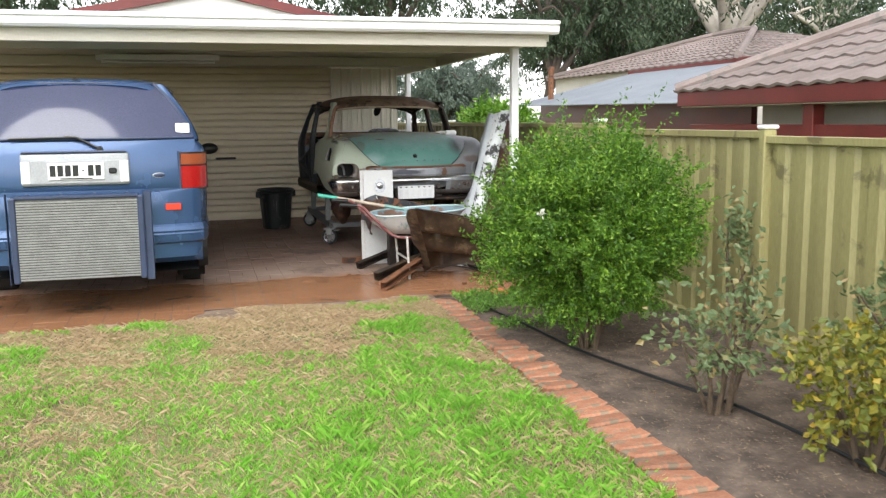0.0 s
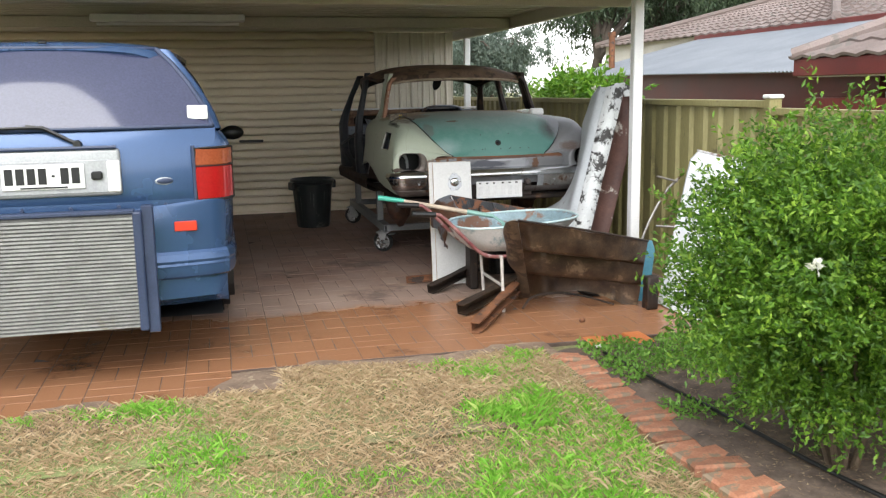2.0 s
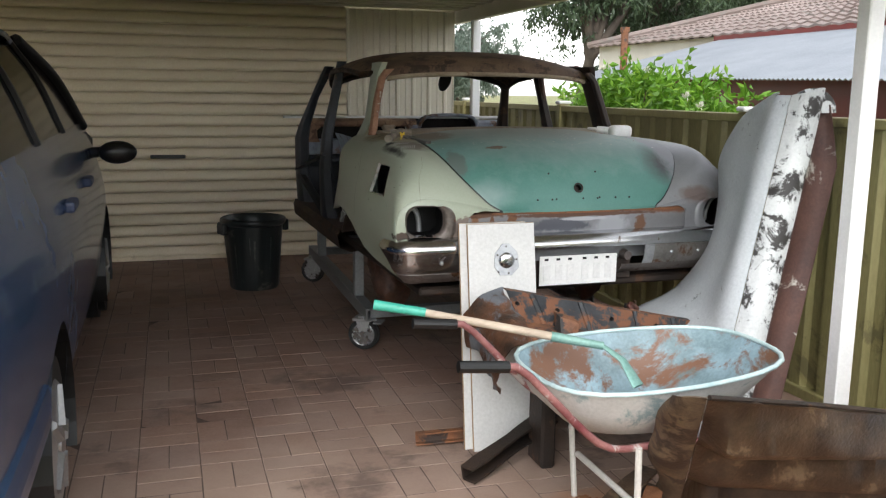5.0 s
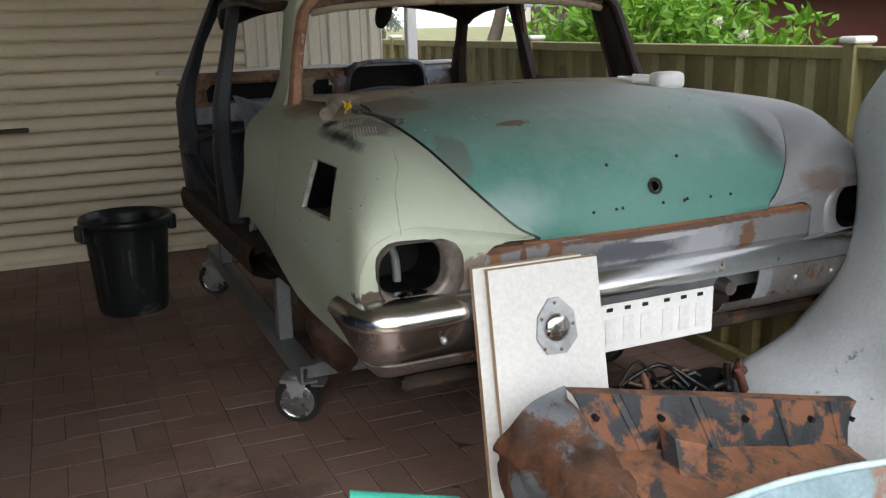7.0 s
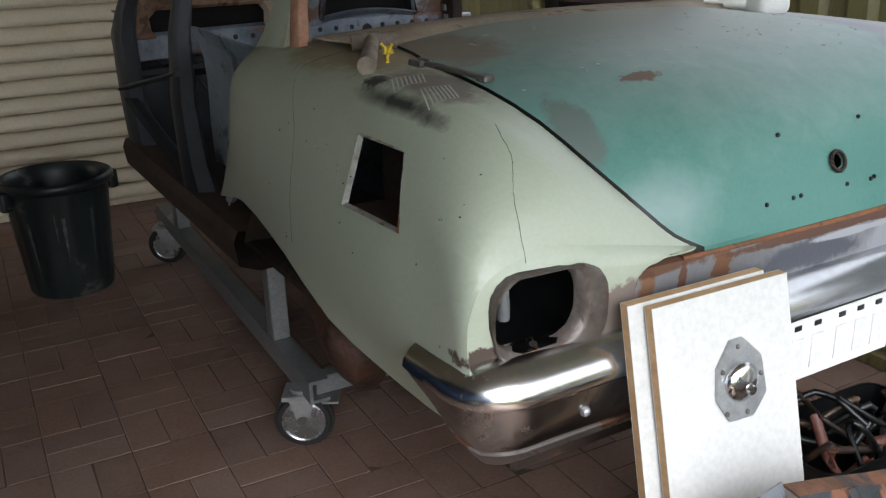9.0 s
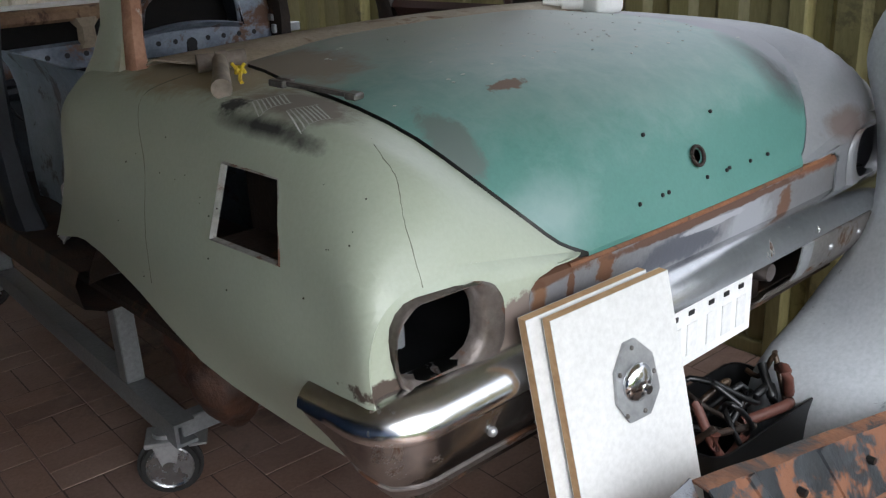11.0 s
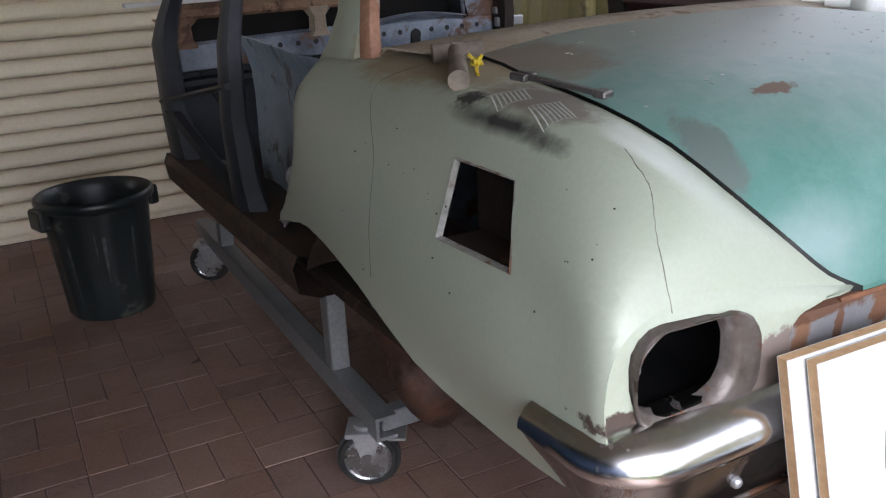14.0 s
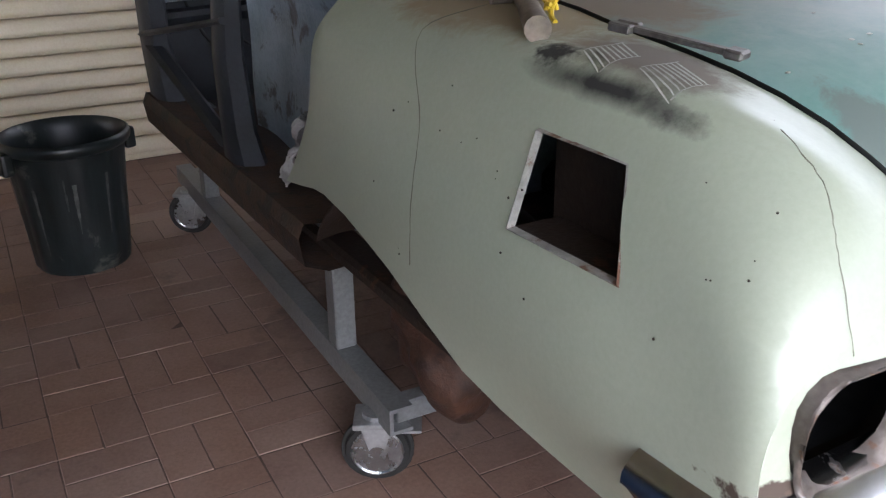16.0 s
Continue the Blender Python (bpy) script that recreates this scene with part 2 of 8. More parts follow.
def build_setting():
    bm = bmesh.new()
    bmesh.ops.create_grid(bm, x_segments=8, y_segments=8, size=400, matrix=Matrix.Translation((0, 0, -0.02)))
    solo("ground", bm, M_ground, "patchy lawn and bare soil stretching away", "ground", "structure")
    # bedding under the pavers
    bm = bmesh.new()
    box(bm, (-7.7, -1.42, -0.06), (0.40, DOOR_Y + 0.1, -0.0018))
    box(bm, (-7.7, -1.72, -0.06), (-2.87, -1.42, -0.0018))
    solo("pavement", bm, M_bed, "red-brown brick paving of the carport floor", "paving", "structure")
    # garden bed
    bm = bmesh.new()
    bmesh.ops.create_grid(bm, x_segments=30, y_segments=120, size=1.0)
    for v in bm.verts:
        x, y = -1.02 + (v.co.x + 1) / 2 * 1.43, -9.5 + (v.co.y + 1) / 2 * 7.9
        z = 0.012 + 0.03 * noise.noise((x * 3, y * 3, 0)) + 0.012 * noise.noise((x * 14, y * 14, 5)) - (0.02 if v.co.x < -0.95 else 0)
        v.co = (x, y, z)
    solo("garden_bed_soil", bm, M_soil, "dark damp soil of the garden bed along the fence", "soil", "structure", smooth=180)

    # trodden soil that creeps over the paving's edge
    bm = bmesh.new()
    bmesh.ops.create_grid(bm, x_segments=150, y_segments=40, size=1.0)
    for v in bm.verts:
        x = -7.6 + (v.co.x + 1) / 2 * 6.5
        edge = -1.42 if x > -2.75 else -1.80 if x < -3.0 else -1.42 - .38 * (-2.75 - x) / .25
        f = (v.co.y + 1) / 2
        y = edge - .42 + f * .66
        z = .0045 - .05 * max(0, f - .50) - .055 * max(0, .34 - f) + .009 * noise.noise((x * 2.6, y * 2.6, 3)) + .007 * noise.noise((x * 9, y * 9, 7))
        v.co = (x, y, z)
    solo("soil_verge", bm, M_verge, "trodden brown soil creeping over the paving's edge", "soil", "structure", smooth=180)

    # carport roof: ribbed ceiling, beams, gutter
    bm = bmesh.new()
    x0, x1, y0, y1 = -7.2, 0.06, -0.78, DOOR_Y + 0.25
    pitch, rows = 0.20, []
    y = y0
    prof = []
    while y < y1:
        prof += [(y, 0), (y + 0.012, 0.012), (y + pitch - 0.012, 0.012), (y + pitch - 0.004, 0)]
        y += pitch
    loft(bm, [[(x, py, ROOF_Z + 0.03 + pz) for py, pz in prof] for x in (x0, x1)])
    loft(bm, [[(x, y0, ROOF_Z + 0.09), (x, y1, ROOF_Z + 0.09)] for x in (x0, x1)])
    solo("ceiling", bm, M_ceiling, "cream ribbed steel carport ceiling", "ceiling", "structure")
    roof = thing("carport_frame", "white steel gutter, posts and cream beams of the carport", "carport", (0.09, 0, 0), kind="structure")
    # gutter
    bm = bmesh.new()
    sec = [(-0.80, 2.085), (-0.80, 2.20), (-0.89, 2.20), (-0.935, 2.19), (-0.935, 2.165), (-0.915, 2.155), (-0.915, 2.105), (-0.895, 2.085)]
    extrude_outline(bm, [(-7.2, a, b) for a, b in sec], (7.37, 0, 0))
    part("gutter", bm, M_gutter, roof)
    bm = bmesh.new()
    box(bm, (-7.2, -0.80, 1.985), (0.10, -0.755, ROOF_Z + 0.028), 0.004)
    part("fascia", bm, M_ceiling, roof)
    # side edge beam
    bm = bmesh.new()
    box(bm, (0.06, -0.80, 2.03), (0.12, DOOR_Y + 0.2, 2.17), 0.004)
    part("side_beam", bm, M_ceiling, roof)
    bm = bmesh.new()
    box(bm, (-7.2, 0.0, 1.99), (0.058, 0.06, 2.128), 0.004)
    part("beam", bm, M_ceiling, roof)
    bm = bmesh.new()
    box(bm, (-7.2, 2.75, 2.03), (0.058, 2.81, 2.128), 0.004)
    part("beam", bm, M_ceiling, roof)
    for px, py, pz in ((0.04, -0.14, 2.03), (0.11, 4.55, 2.03), (-7.1, 0.03, 2.0)):
        bm = bmesh.new()
        box(bm, (px - 0.035, py - 0.035, -0.01), (px + 0.035, py + 0.035, pz), 0.006)
        part("post", bm, M_white, roof)
    # fluorescent lamp fitting under the ceiling
    bm = bmesh.new()
    box(bm, (-3.85, 2.33, 2.055), (-2.55, 2.45, 2.118), 0.008)
    fit_ = thing("ceiling_light", "white fluorescent batten fitting, switched off", "light", (-3.2, 2.39, 2.05))
    part("housing", bm, M_white, fit_)
    bm = bmesh.new()
    rod(bm, (-3.80, 2.39, 2.036), (-2.60, 2.39, 2.036), 0.013)
    part("lamp_tube", bm, M_white, fit_)

    # back wall: roller door, its frame and the ribbed cladding beside it
    bm = bmesh.new()
    z, prof = 0.03, []
    while z < 2.06:
        prof += [(DOOR_Y + dy_, z + dz_) for dy_, dz_ in ((.0, .0), (-.014, .003), (-.021, .012), (-.022, .026), (-.018, .046), (-.011, .064), (-.002, .078), (.012, .0835), (.030, .084), (.030, .0912))]
        z += 0.0915
    loft(bm, [[(x, py, pz) for py, pz in prof] for x in (-5.6, -0.96)])
    bmesh.ops.recalc_face_normals(bm, faces=bm.faces)
    d = thing("door_1", "closed beige ribbed steel roller door", "roller door", (-3.3, DOOR_Y, 0), kind="structure")
    part("curtain", bm, M_beige, d, "beige horizontal ribbed curtain", 40)
    bm = bmesh.new()
    box(bm, (-5.6, DOOR_Y - 0.016, 0.0), (-0.96, DOOR_Y + 0.02, 0.034), 0.004)
    part("bottom_rail", bm, M_beige, d)
    bm = bmesh.new()
    box(bm, (-2.60, DOOR_Y - 0.035, 0.855), (-2.32, DOOR_Y - 0.008, 0.885), 0.006)
    part("handle", bm, M_black, d, "black lift handle")
    bm = bmesh.new()
    box(bm, (-7.2, DOOR_Y - 0.01, 0.0), (-5.6, DOOR_Y + 0.12, 2.14))
    box(bm, (-5.6, DOOR_Y + 0.05, 0.0), (-0.96, DOOR_Y + 0.12, 2.14))
    solo("wall_north", bm, M_cladding, "cream steel garage wall around the roller door", "wall", "structure")
    # ribbed cladding panel
    bm = bmesh.new()
    prof, x = [], -0.96
    while x < 0.0:
        prof += [(x, 0), (x + .012, -.026), (x + .030, -.026), (x + .042, 0), (x + .092, 0), (x + .096, -.008), (x + .106, -.008), (x + .110, 0)]
        x += 0.145
    prof = [(min(px, .018), py) for px, py in prof]
    loft(bm, [[(px, DOOR_Y + py, z) for px, py in prof] for z in (0.0, 2.12)])
    loft(bm, [[(-0.96, DOOR_Y + 0.05, z), (0.02, DOOR_Y + 0.05, z)] for z in (0.0, 2.12)])
    loft(bm, [[(0.02, DOOR_Y, z), (0.02, DOOR_Y + 6, z)] for z in (0.0, 2.12)])
    solo("wall_cladding", bm, M_cladding, "cream vertical ribbed steel wall cladding beside the roller door", "wall", "structure")


build_setting()


def fence_top(y):
    """The fence steps up a little bay by bay."""
    return 1.262 if y < -3.5 else 1.29 if y < -1.2 else 1.335


def build_fence():
    fence = thing("fence", "olive green ribbed steel boundary fence with capped posts", "fence", (FENCE_X, -1.15, 0), kind="structure")
    post_y = [-3.5 + 2.3 * k for k in range(-4, 9)]
    pm = None
    for a, b in zip(post_y, post_y[1:]):
        bm = bmesh.new()
        prof, y = [], a + 0.03
        while y < b - 0.05:
            prof += [(0.0, y), (0.0, y + 0.075), (0.022, y + 0.10), (0.022, y + 0.165), (0.0, y + 0.19)]
            y += 0.19
        prof = [(px, min(py, b - 0.02)) for px, py in prof] + [(0.0, b - 0.02)]
        top = fence_top((a + b) / 2)
        rows = [[(FENCE_X + px, py, z) for px, py in prof] for z in (0.0, top - .02)]
        loft(bm, rows)
        part("panel", bm, M_olive, fence, smooth=20)
        bm = bmesh.new()
        box(bm, (FENCE_X - 0.025, a + 0.03, top - .045), (FENCE_X + 0.04, b - 0.03, top), 0.004)
        part("top_rail", bm, M_olive, fence)
        bm = bmesh.new()
        box(bm, (FENCE_X - 0.025, a + 0.03, 0.0), (FENCE_X + 0.04, b - 0.03, 0.05), 0.004)
        part("bottom_rail", bm, M_olive, fence)
    for a in post_y:
        bm = bmesh.new()
        top = max(fence_top(a - 1), fence_top(a + 1)) + .01
        box(bm, (FENCE_X - 0.035, a - 0.03, -0.02), (FENCE_X + 0.05, a + 0.03, top), 0.006)
        post = part("post", bm, M_olive, fence)
        bm = bmesh.new()
        box(bm, (FENCE_X - 0.045, a - 0.04, top), (FENCE_X + 0.06, a + 0.04, top + .025), 0.01, seg=2)
        part("cap", bm, M_white, post, "pale plastic post cap")


build_fence()

# ---- the stripped sedan shell on its dolly ----
CX = -0.77


def layered(name, base_stops, layers, rough=0.45, metal=0.0, bmp=0.12, fine=120.0, coat=0.0, big_scale=2.5):
    """A painted surface with worn and toned regions. layers: (centre, radii, edge, colour, roughness): patches with
    ragged rims.
    """
    m, n, l, b = material(name)
    tc = n.new("ShaderNodeTexCoord")
    big = noise_tex(n, l, big_scale, 6, 0.6)
    tiny = noise_tex(n, l, fine, 3, 0.6)
    col = ramp(n, l, big, base_stops)
    col = blend(n, l, 0.14, col, ramp(n, l, tiny, [(0.3, (0.3, 0.3, 0.3)), (0.7, (0.7, 0.7, 0.7))]), "SOFT_LIGHT")
    rg = calc(n, l, "MULTIPLY_ADD", big, 0.16, rough - 0.08)
    rag = noise_tex(n, l, 13.0, 10, 0.72, None, "Object", 0.3)
    rag_small = noise_tex(n, l, 55.0, 8, 0.7)
    for centre, radii, edge, colour, r2 in layers:
        mp = n.new("ShaderNodeMapping")
        mp.vector_type = "POINT"
        mp.inputs["Location"].default_value = [-c / r for c, r in zip(centre, radii)]
        mp.inputs["Scale"].default_value = [1 / r for r in radii]
        l.new(tc.outputs["Object"], mp.inputs[0])
        ln = n.new("ShaderNodeVectorMath")
        ln.operation = "LENGTH"
        l.new(mp.outputs[0], ln.inputs[0])
        d = calc(n, l, "ADD", ln.outputs["Value"], calc(n, l, "MULTIPLY_ADD", rag if max(radii) > .1 else rag_small, *((.9, -.45) if edge > 1 else (1.6 * edge, -.8 * edge) if edge >= .7 else (3.4 * edge, -1.7 * edge))))
        mask = ramp(n, l, d, [(.25 if edge > 1 else max(0.0, 1 - edge * 0.5), (1, 1, 1)), (min(1.0, 1.0), (0, 0, 0))])
        col = blend(n, l, mask, col, colour)
        rg = calc(n, l, "ADD", rg, calc(n, l, "MULTIPLY", mask, r2 - rough))
    l.new(col, b.inputs["Base Color"])
    l.new(calc(n, l, "MAXIMUM", rg, 0.08), b.inputs["Roughness"])
    b.inputs["Metallic"].default_value = metal
    b.inputs["Coat Weight"].default_value = coat
    bump(n, l, b, calc(n, l, "ADD", tiny, big), bmp, 0.003)
    return m


RUST1, RUST2 = (0.10, 0.042, 0.02), (0.23, 0.095, 0.04)
M_rust = surf("rusted_steel", RUST1, RUST2, 9, 0.8, 0, 0.5, fine=140, spots=(0.045, 0.03, 0.025), spot_scale=11, spot_at=0.55)
M_flange = surf("rust_orange_flange", (0.20, 0.085, 0.045), (0.36, 0.20, 0.13), 12, 0.75, 0, 0.3, spots=(0.42, 0.40, 0.36), spot_scale=14, spot_at=0.60)
M_rust_pale = surf("rust_and_old_paint", (0.16, 0.085, 0.05), (0.34, 0.22, 0.13), 7, 0.75, 0, 0.4, spots=(0.09, 0.045, 0.028), spot_scale=9, spot_at=0.5)
M_darkrust = surf("dark_oily_steel", (0.012, 0.009, 0.0075), (0.038, 0.024, 0.017), 8, 0.6, 0.2, 0.4, spots=(0.08, 0.04, 0.022), spot_scale=7, spot_at=0.58)
M_brownrust = surf("brown_rusted_sill", (0.020, 0.013, 0.010), (0.075, 0.042, 0.026), 11, 0.7, 0, 0.6, spots=(0.02, 0.016, 0.013), spot_scale=12, spot_at=0.54)
M_guardrust = surf("dark_red_rust", (0.022, 0.011, 0.008), (0.085, 0.036, 0.020), 14, 0.65, 0, 0.8, fine=70, spots=(0.19, 0.135, 0.095), spot_scale=9, spot_at=0.63)
M_palelip = surf("pale_dusty_lip", (0.24, 0.18, 0.12), (0.40, 0.33, 0.24), 7, 0.7, 0, 0.3, spots=(0.14, 0.075, 0.04), spot_scale=7, spot_at=0.58)
M_primer = surf("dark_blue_grey_primer", (0.008, 0.010, 0.014), (0.026, 0.031, 0.040), 6, 0.55, 0, 0.25, spots=(0.09, 0.05, 0.035), spot_scale=8, spot_at=0.63)
M_bluegrey = surf("blue_grey_inner_panel", (0.06, 0.075, 0.10), (0.14, 0.17, 0.21), 5, 0.45, 0.1, 0.2, spots=(0.07, 0.04, 0.028), spot_scale=6, spot_at=0.57)
M_hollow = surf("unlit_hollow", (0.004, 0.0038, 0.0035), (0.012, 0.010, 0.009), 9, 0.95)
M_deckdust = surf("dusty_tan_deck", (0.24, 0.19, 0.135), (0.40, 0.34, 0.26), 7, 0.75, 0, 0.3, spots=(0.17, 0.095, 0.055), spot_scale=9, spot_at=0.57)
M_dash = surf("stained_bare_dash", (0.09, 0.108, 0.14), (0.30, 0.335, 0.39), 6, 0.5, 0.1, 0.25, spots=(0.13, 0.07, 0.042), spot_scale=5, spot_at=0.54)
M_innerblue = surf("scuffed_blue_grey_panel", (0.18, 0.25, 0.33), (0.36, 0.45, 0.54), 5, 0.4, 0.1, 0.25, spots=(0.08, 0.085, 0.10), spot_scale=7, spot_at=0.57)
M_chipped = surf("chipped_pale_edge", (0.20, 0.20, 0.185), (0.36, 0.36, 0.33), 20, 0.6, 0.1, 0.3, spots=(0.13, 0.065, 0.04), spot_scale=13, spot_at=0.49)
M_lamprim = surf("bare_rusting_rim", (0.085, 0.068, 0.058), (0.18, 0.16, 0.148), 14, 0.4, 0.45, 0.25, spots=(0.14, 0.06, 0.03), spot_scale=16, spot_at=0.55)
M_chrome = surf("worn_chrome", (0.55, 0.56, 0.57), (0.68, 0.68, 0.68), 6, 0.2, 1.0, 0.03, fine=60, spots=(0.14, 0.09, 0.06), spot_scale=13, spot_at=0.66, spot_rough=0.75, rvar=0.08)
M_duskchrome = surf("pitted_lower_chrome", (0.23, 0.23, 0.235), (0.38, 0.38, 0.38), 9, 0.22, 1.0, 0.06, fine=60, spots=(0.16, 0.09, 0.055), spot_scale=10, spot_at=0.60, spot_rough=0.8)
M_oldchrome = surf("dull_rusting_chrome", (0.20, 0.19, 0.18), (0.33, 0.31, 0.29), 9, 0.38, 0.8, 0.1, spots=(0.15, 0.08, 0.045), spot_scale=8, spot_at=0.52, spot_rough=0.8)
M_brownchrome = surf("browned_chrome", (0.12, 0.10, 0.092), (0.25, 0.225, 0.21), 9, 0.34, 0.7, 0.12, spots=(0.12, 0.055, 0.03), spot_scale=9, spot_at=0.55, spot_rough=0.8)
M_roofrust = surf("browned_roof_skin", (0.085, 0.05, 0.034), (0.21, 0.14, 0.09), 6, 0.65, 0, 0.3, spots=(0.05, 0.032, 0.024), spot_scale=8, spot_at=0.54)
M_zinchub = surf("bright_zinc_disc", (0.26, 0.265, 0.27), (0.40, 0.41, 0.42), 14, 0.28, 0.9, 0.05, spots=(0.10, 0.09, 0.085), spot_scale=30, spot_at=0.66)
M_silverplate = surf("scuffed_grey_blade", (0.26, 0.27, 0.28), (0.38, 0.39, 0.40), 8, 0.4, 0.6, 0.08, spots=(0.14, 0.08, 0.05), spot_scale=12, spot_at=0.62)
M_galv = surf("galvanised_steel", (0.30, 0.31, 0.32), (0.42, 0.43, 0.44), 10, 0.38, 0.7, 0.1)
M_greysteel = surf("grey_painted_channel", (0.15, 0.158, 0.165), (0.22, 0.23, 0.235), 5, 0.45, 0.3, 0.15, spots=(0.10, 0.065, 0.05), spot_scale=9, spot_at=0.64)
M_brownpaint = surf("brown_door_paint", (0.055, 0.028, 0.022), (0.09, 0.045, 0.035), 4, 0.45, 0, 0.15, spots=(0.035, 0.03, 0.028), spot_scale=7, spot_at=0.62)
M_slat = surf("pale_scratch", (0.36, 0.37, 0.33), (0.48, 0.49, 0.45), 30, 0.7)
M_crack = surf("dark_crack", (0.12, 0.12, 0.09), (0.19, 0.19, 0.15), 20, 0.8)
GREY_SAND = (0.115, 0.15, 0.135)
M_sage = layered("pale_sage_paint", [(0.3, (0.325, 0.365, 0.285)), (0.7, (0.375, 0.415, 0.328))], [
    ((-0.665, -0.98, 1.195), (0.095, 0.19, 0.05), 1.0, (0.20, 0.178, 0.15), 0.8),
    ((-0.750, -0.98, 1.166), (0.027, 0.175, 0.026), 1.1, (0.030, 0.030, 0.028), 0.85),
    ((-0.728, -0.86, 1.180), (0.030, 0.045, 0.028), 1.0, (0.035, 0.034, 0.031), 0.85),
    ((-0.742, -1.09, 1.150), (0.022, 0.075, 0.022), 1.3, (0.05, 0.05, 0.046), 0.85),
    ((-0.64, -0.58, 1.22), (0.16, 0.34, 0.080), 0.8, (0.30, 0.255, 0.17), 0.8),
    ((-0.80, -1.35, 0.833), (0.07, 0.07, 0.018), 0.5, (0.065, 0.045, 0.034), 0.75),
    ((-0.54, -1.36, 0.835), (0.10, 0.05, 0.085), 0.2, (0.17, 0.135, 0.115), 0.5),
    ((-0.70, -1.37, 0.80), (0.16, 0.05, 0.04), 0.5, (0.20, 0.14, 0.10), 0.6),
], 0.34, 0, 0.03)
M_teal = layered("teal_green_paint", [(0.35, (0.066, 0.185, 0.157)), (0.7, (0.092, 0.222, 0.193))], [
    # grey sanded top, made paler to stand for the sky's sheen
    ((0.0, -0.92, 1.27), (0.95, 0.70, 0.26), 1.1, (0.235, 0.315, 0.295), 0.5),
    ((0.0, -0.60, 1.27), (0.95, 0.55, 0.20), 1.1, (0.30, 0.315, 0.275), 0.5),
    ((-0.525, -1.20, 1.12), (0.045, 0.12, 0.08), 0.6, GREY_SAND, 0.55),
    ((-0.42, -1.34, 1.0), (0.13, 0.11, 0.09), 1.1, (0.19, 0.29, 0.275), 0.5),
    ((0.47, -1.20, 1.10), (0.12, 0.24, 0.11), 1.1, (0.055, 0.06, 0.06), 0.6),
    ((0.56, -1.05, 1.15), (0.10, 0.40, 0.22), 0.8, (0.20, 0.205, 0.225), 0.5),
    ((-0.5, -0.72, 1.22), (0.12, 0.22, 0.06), 0.9, (0.22, 0.19, 0.15), 0.7),
    ((-0.312, -1.124, 1.19), (0.05, 0.02, 0.04), 0.5, (0.15, 0.10, 0.075), 0.8),
], 0.48, 0, 0.05)
M_bare = layered("sanded_bare_quarter", [(0.3, (0.175, 0.18, 0.195)), (0.7, (0.29, 0.295, 0.305))], [
    ((0.60, -1.36, 0.98), (0.12, 0.10, 0.05), 0.9, (0.16, 0.125, 0.115), 0.6),
    ((0.78, -0.5, 0.8), (0.2, 0.5, 0.2), 0.9, (0.15, 0.11, 0.09), 0.7),
], 0.42, 0.25, 0.12)
M_steelpanel = layered("rusty_bare_rear_panel", [(0.35, (0.165, 0.165, 0.172)), (0.65, (0.265, 0.27, 0.285))], [
    ((-0.50, -1.37, 0.86), (0.022, 0.08, 0.075), 0.7, (0.20, 0.105, 0.055), 0.75),
    ((-0.42, -1.37, 0.87), (0.012, 0.08, 0.06), 0.5, (0.13, 0.062, 0.035), 0.75),
    ((-0.33, -1.37, 0.90), (0.025, 0.08, 0.07), 0.6, (0.16, 0.075, 0.038), 0.75),
    ((-0.48, -1.37, 0.915), (0.14, 0.08, 0.014), 0.6, (0.12, 0.06, 0.035), 0.75),
    ((0.45, -1.37, 0.92), (0.25, 0.08, 0.025), 0.9, (0.17, 0.075, 0.04), 0.75),
    ((0.15, -1.37, 0.83), (0.10, 0.08, 0.12), 0.9, (0.36, 0.37, 0.40), 0.4),
    ((-0.10, -1.37, 0.86), (0.16, 0.08, 0.035), 0.6, (0.10, 0.105, 0.125), 0.5),
    ((0.30, -1.37, 0.85), (0.03, 0.08, 0.05), 0.6, (0.15, 0.08, 0.05), 0.7),
    ((0.0, -1.37, 0.905), (0.40, 0.08, 0.012), 0.5, (0.11, 0.06, 0.042), 0.7),
    ((0.02, -1.37, 0.885), (0.12, 0.08, 0.010), 0.4, (0.42, 0.43, 0.46), 0.4),
], 0.45, 0.35, 0.2)

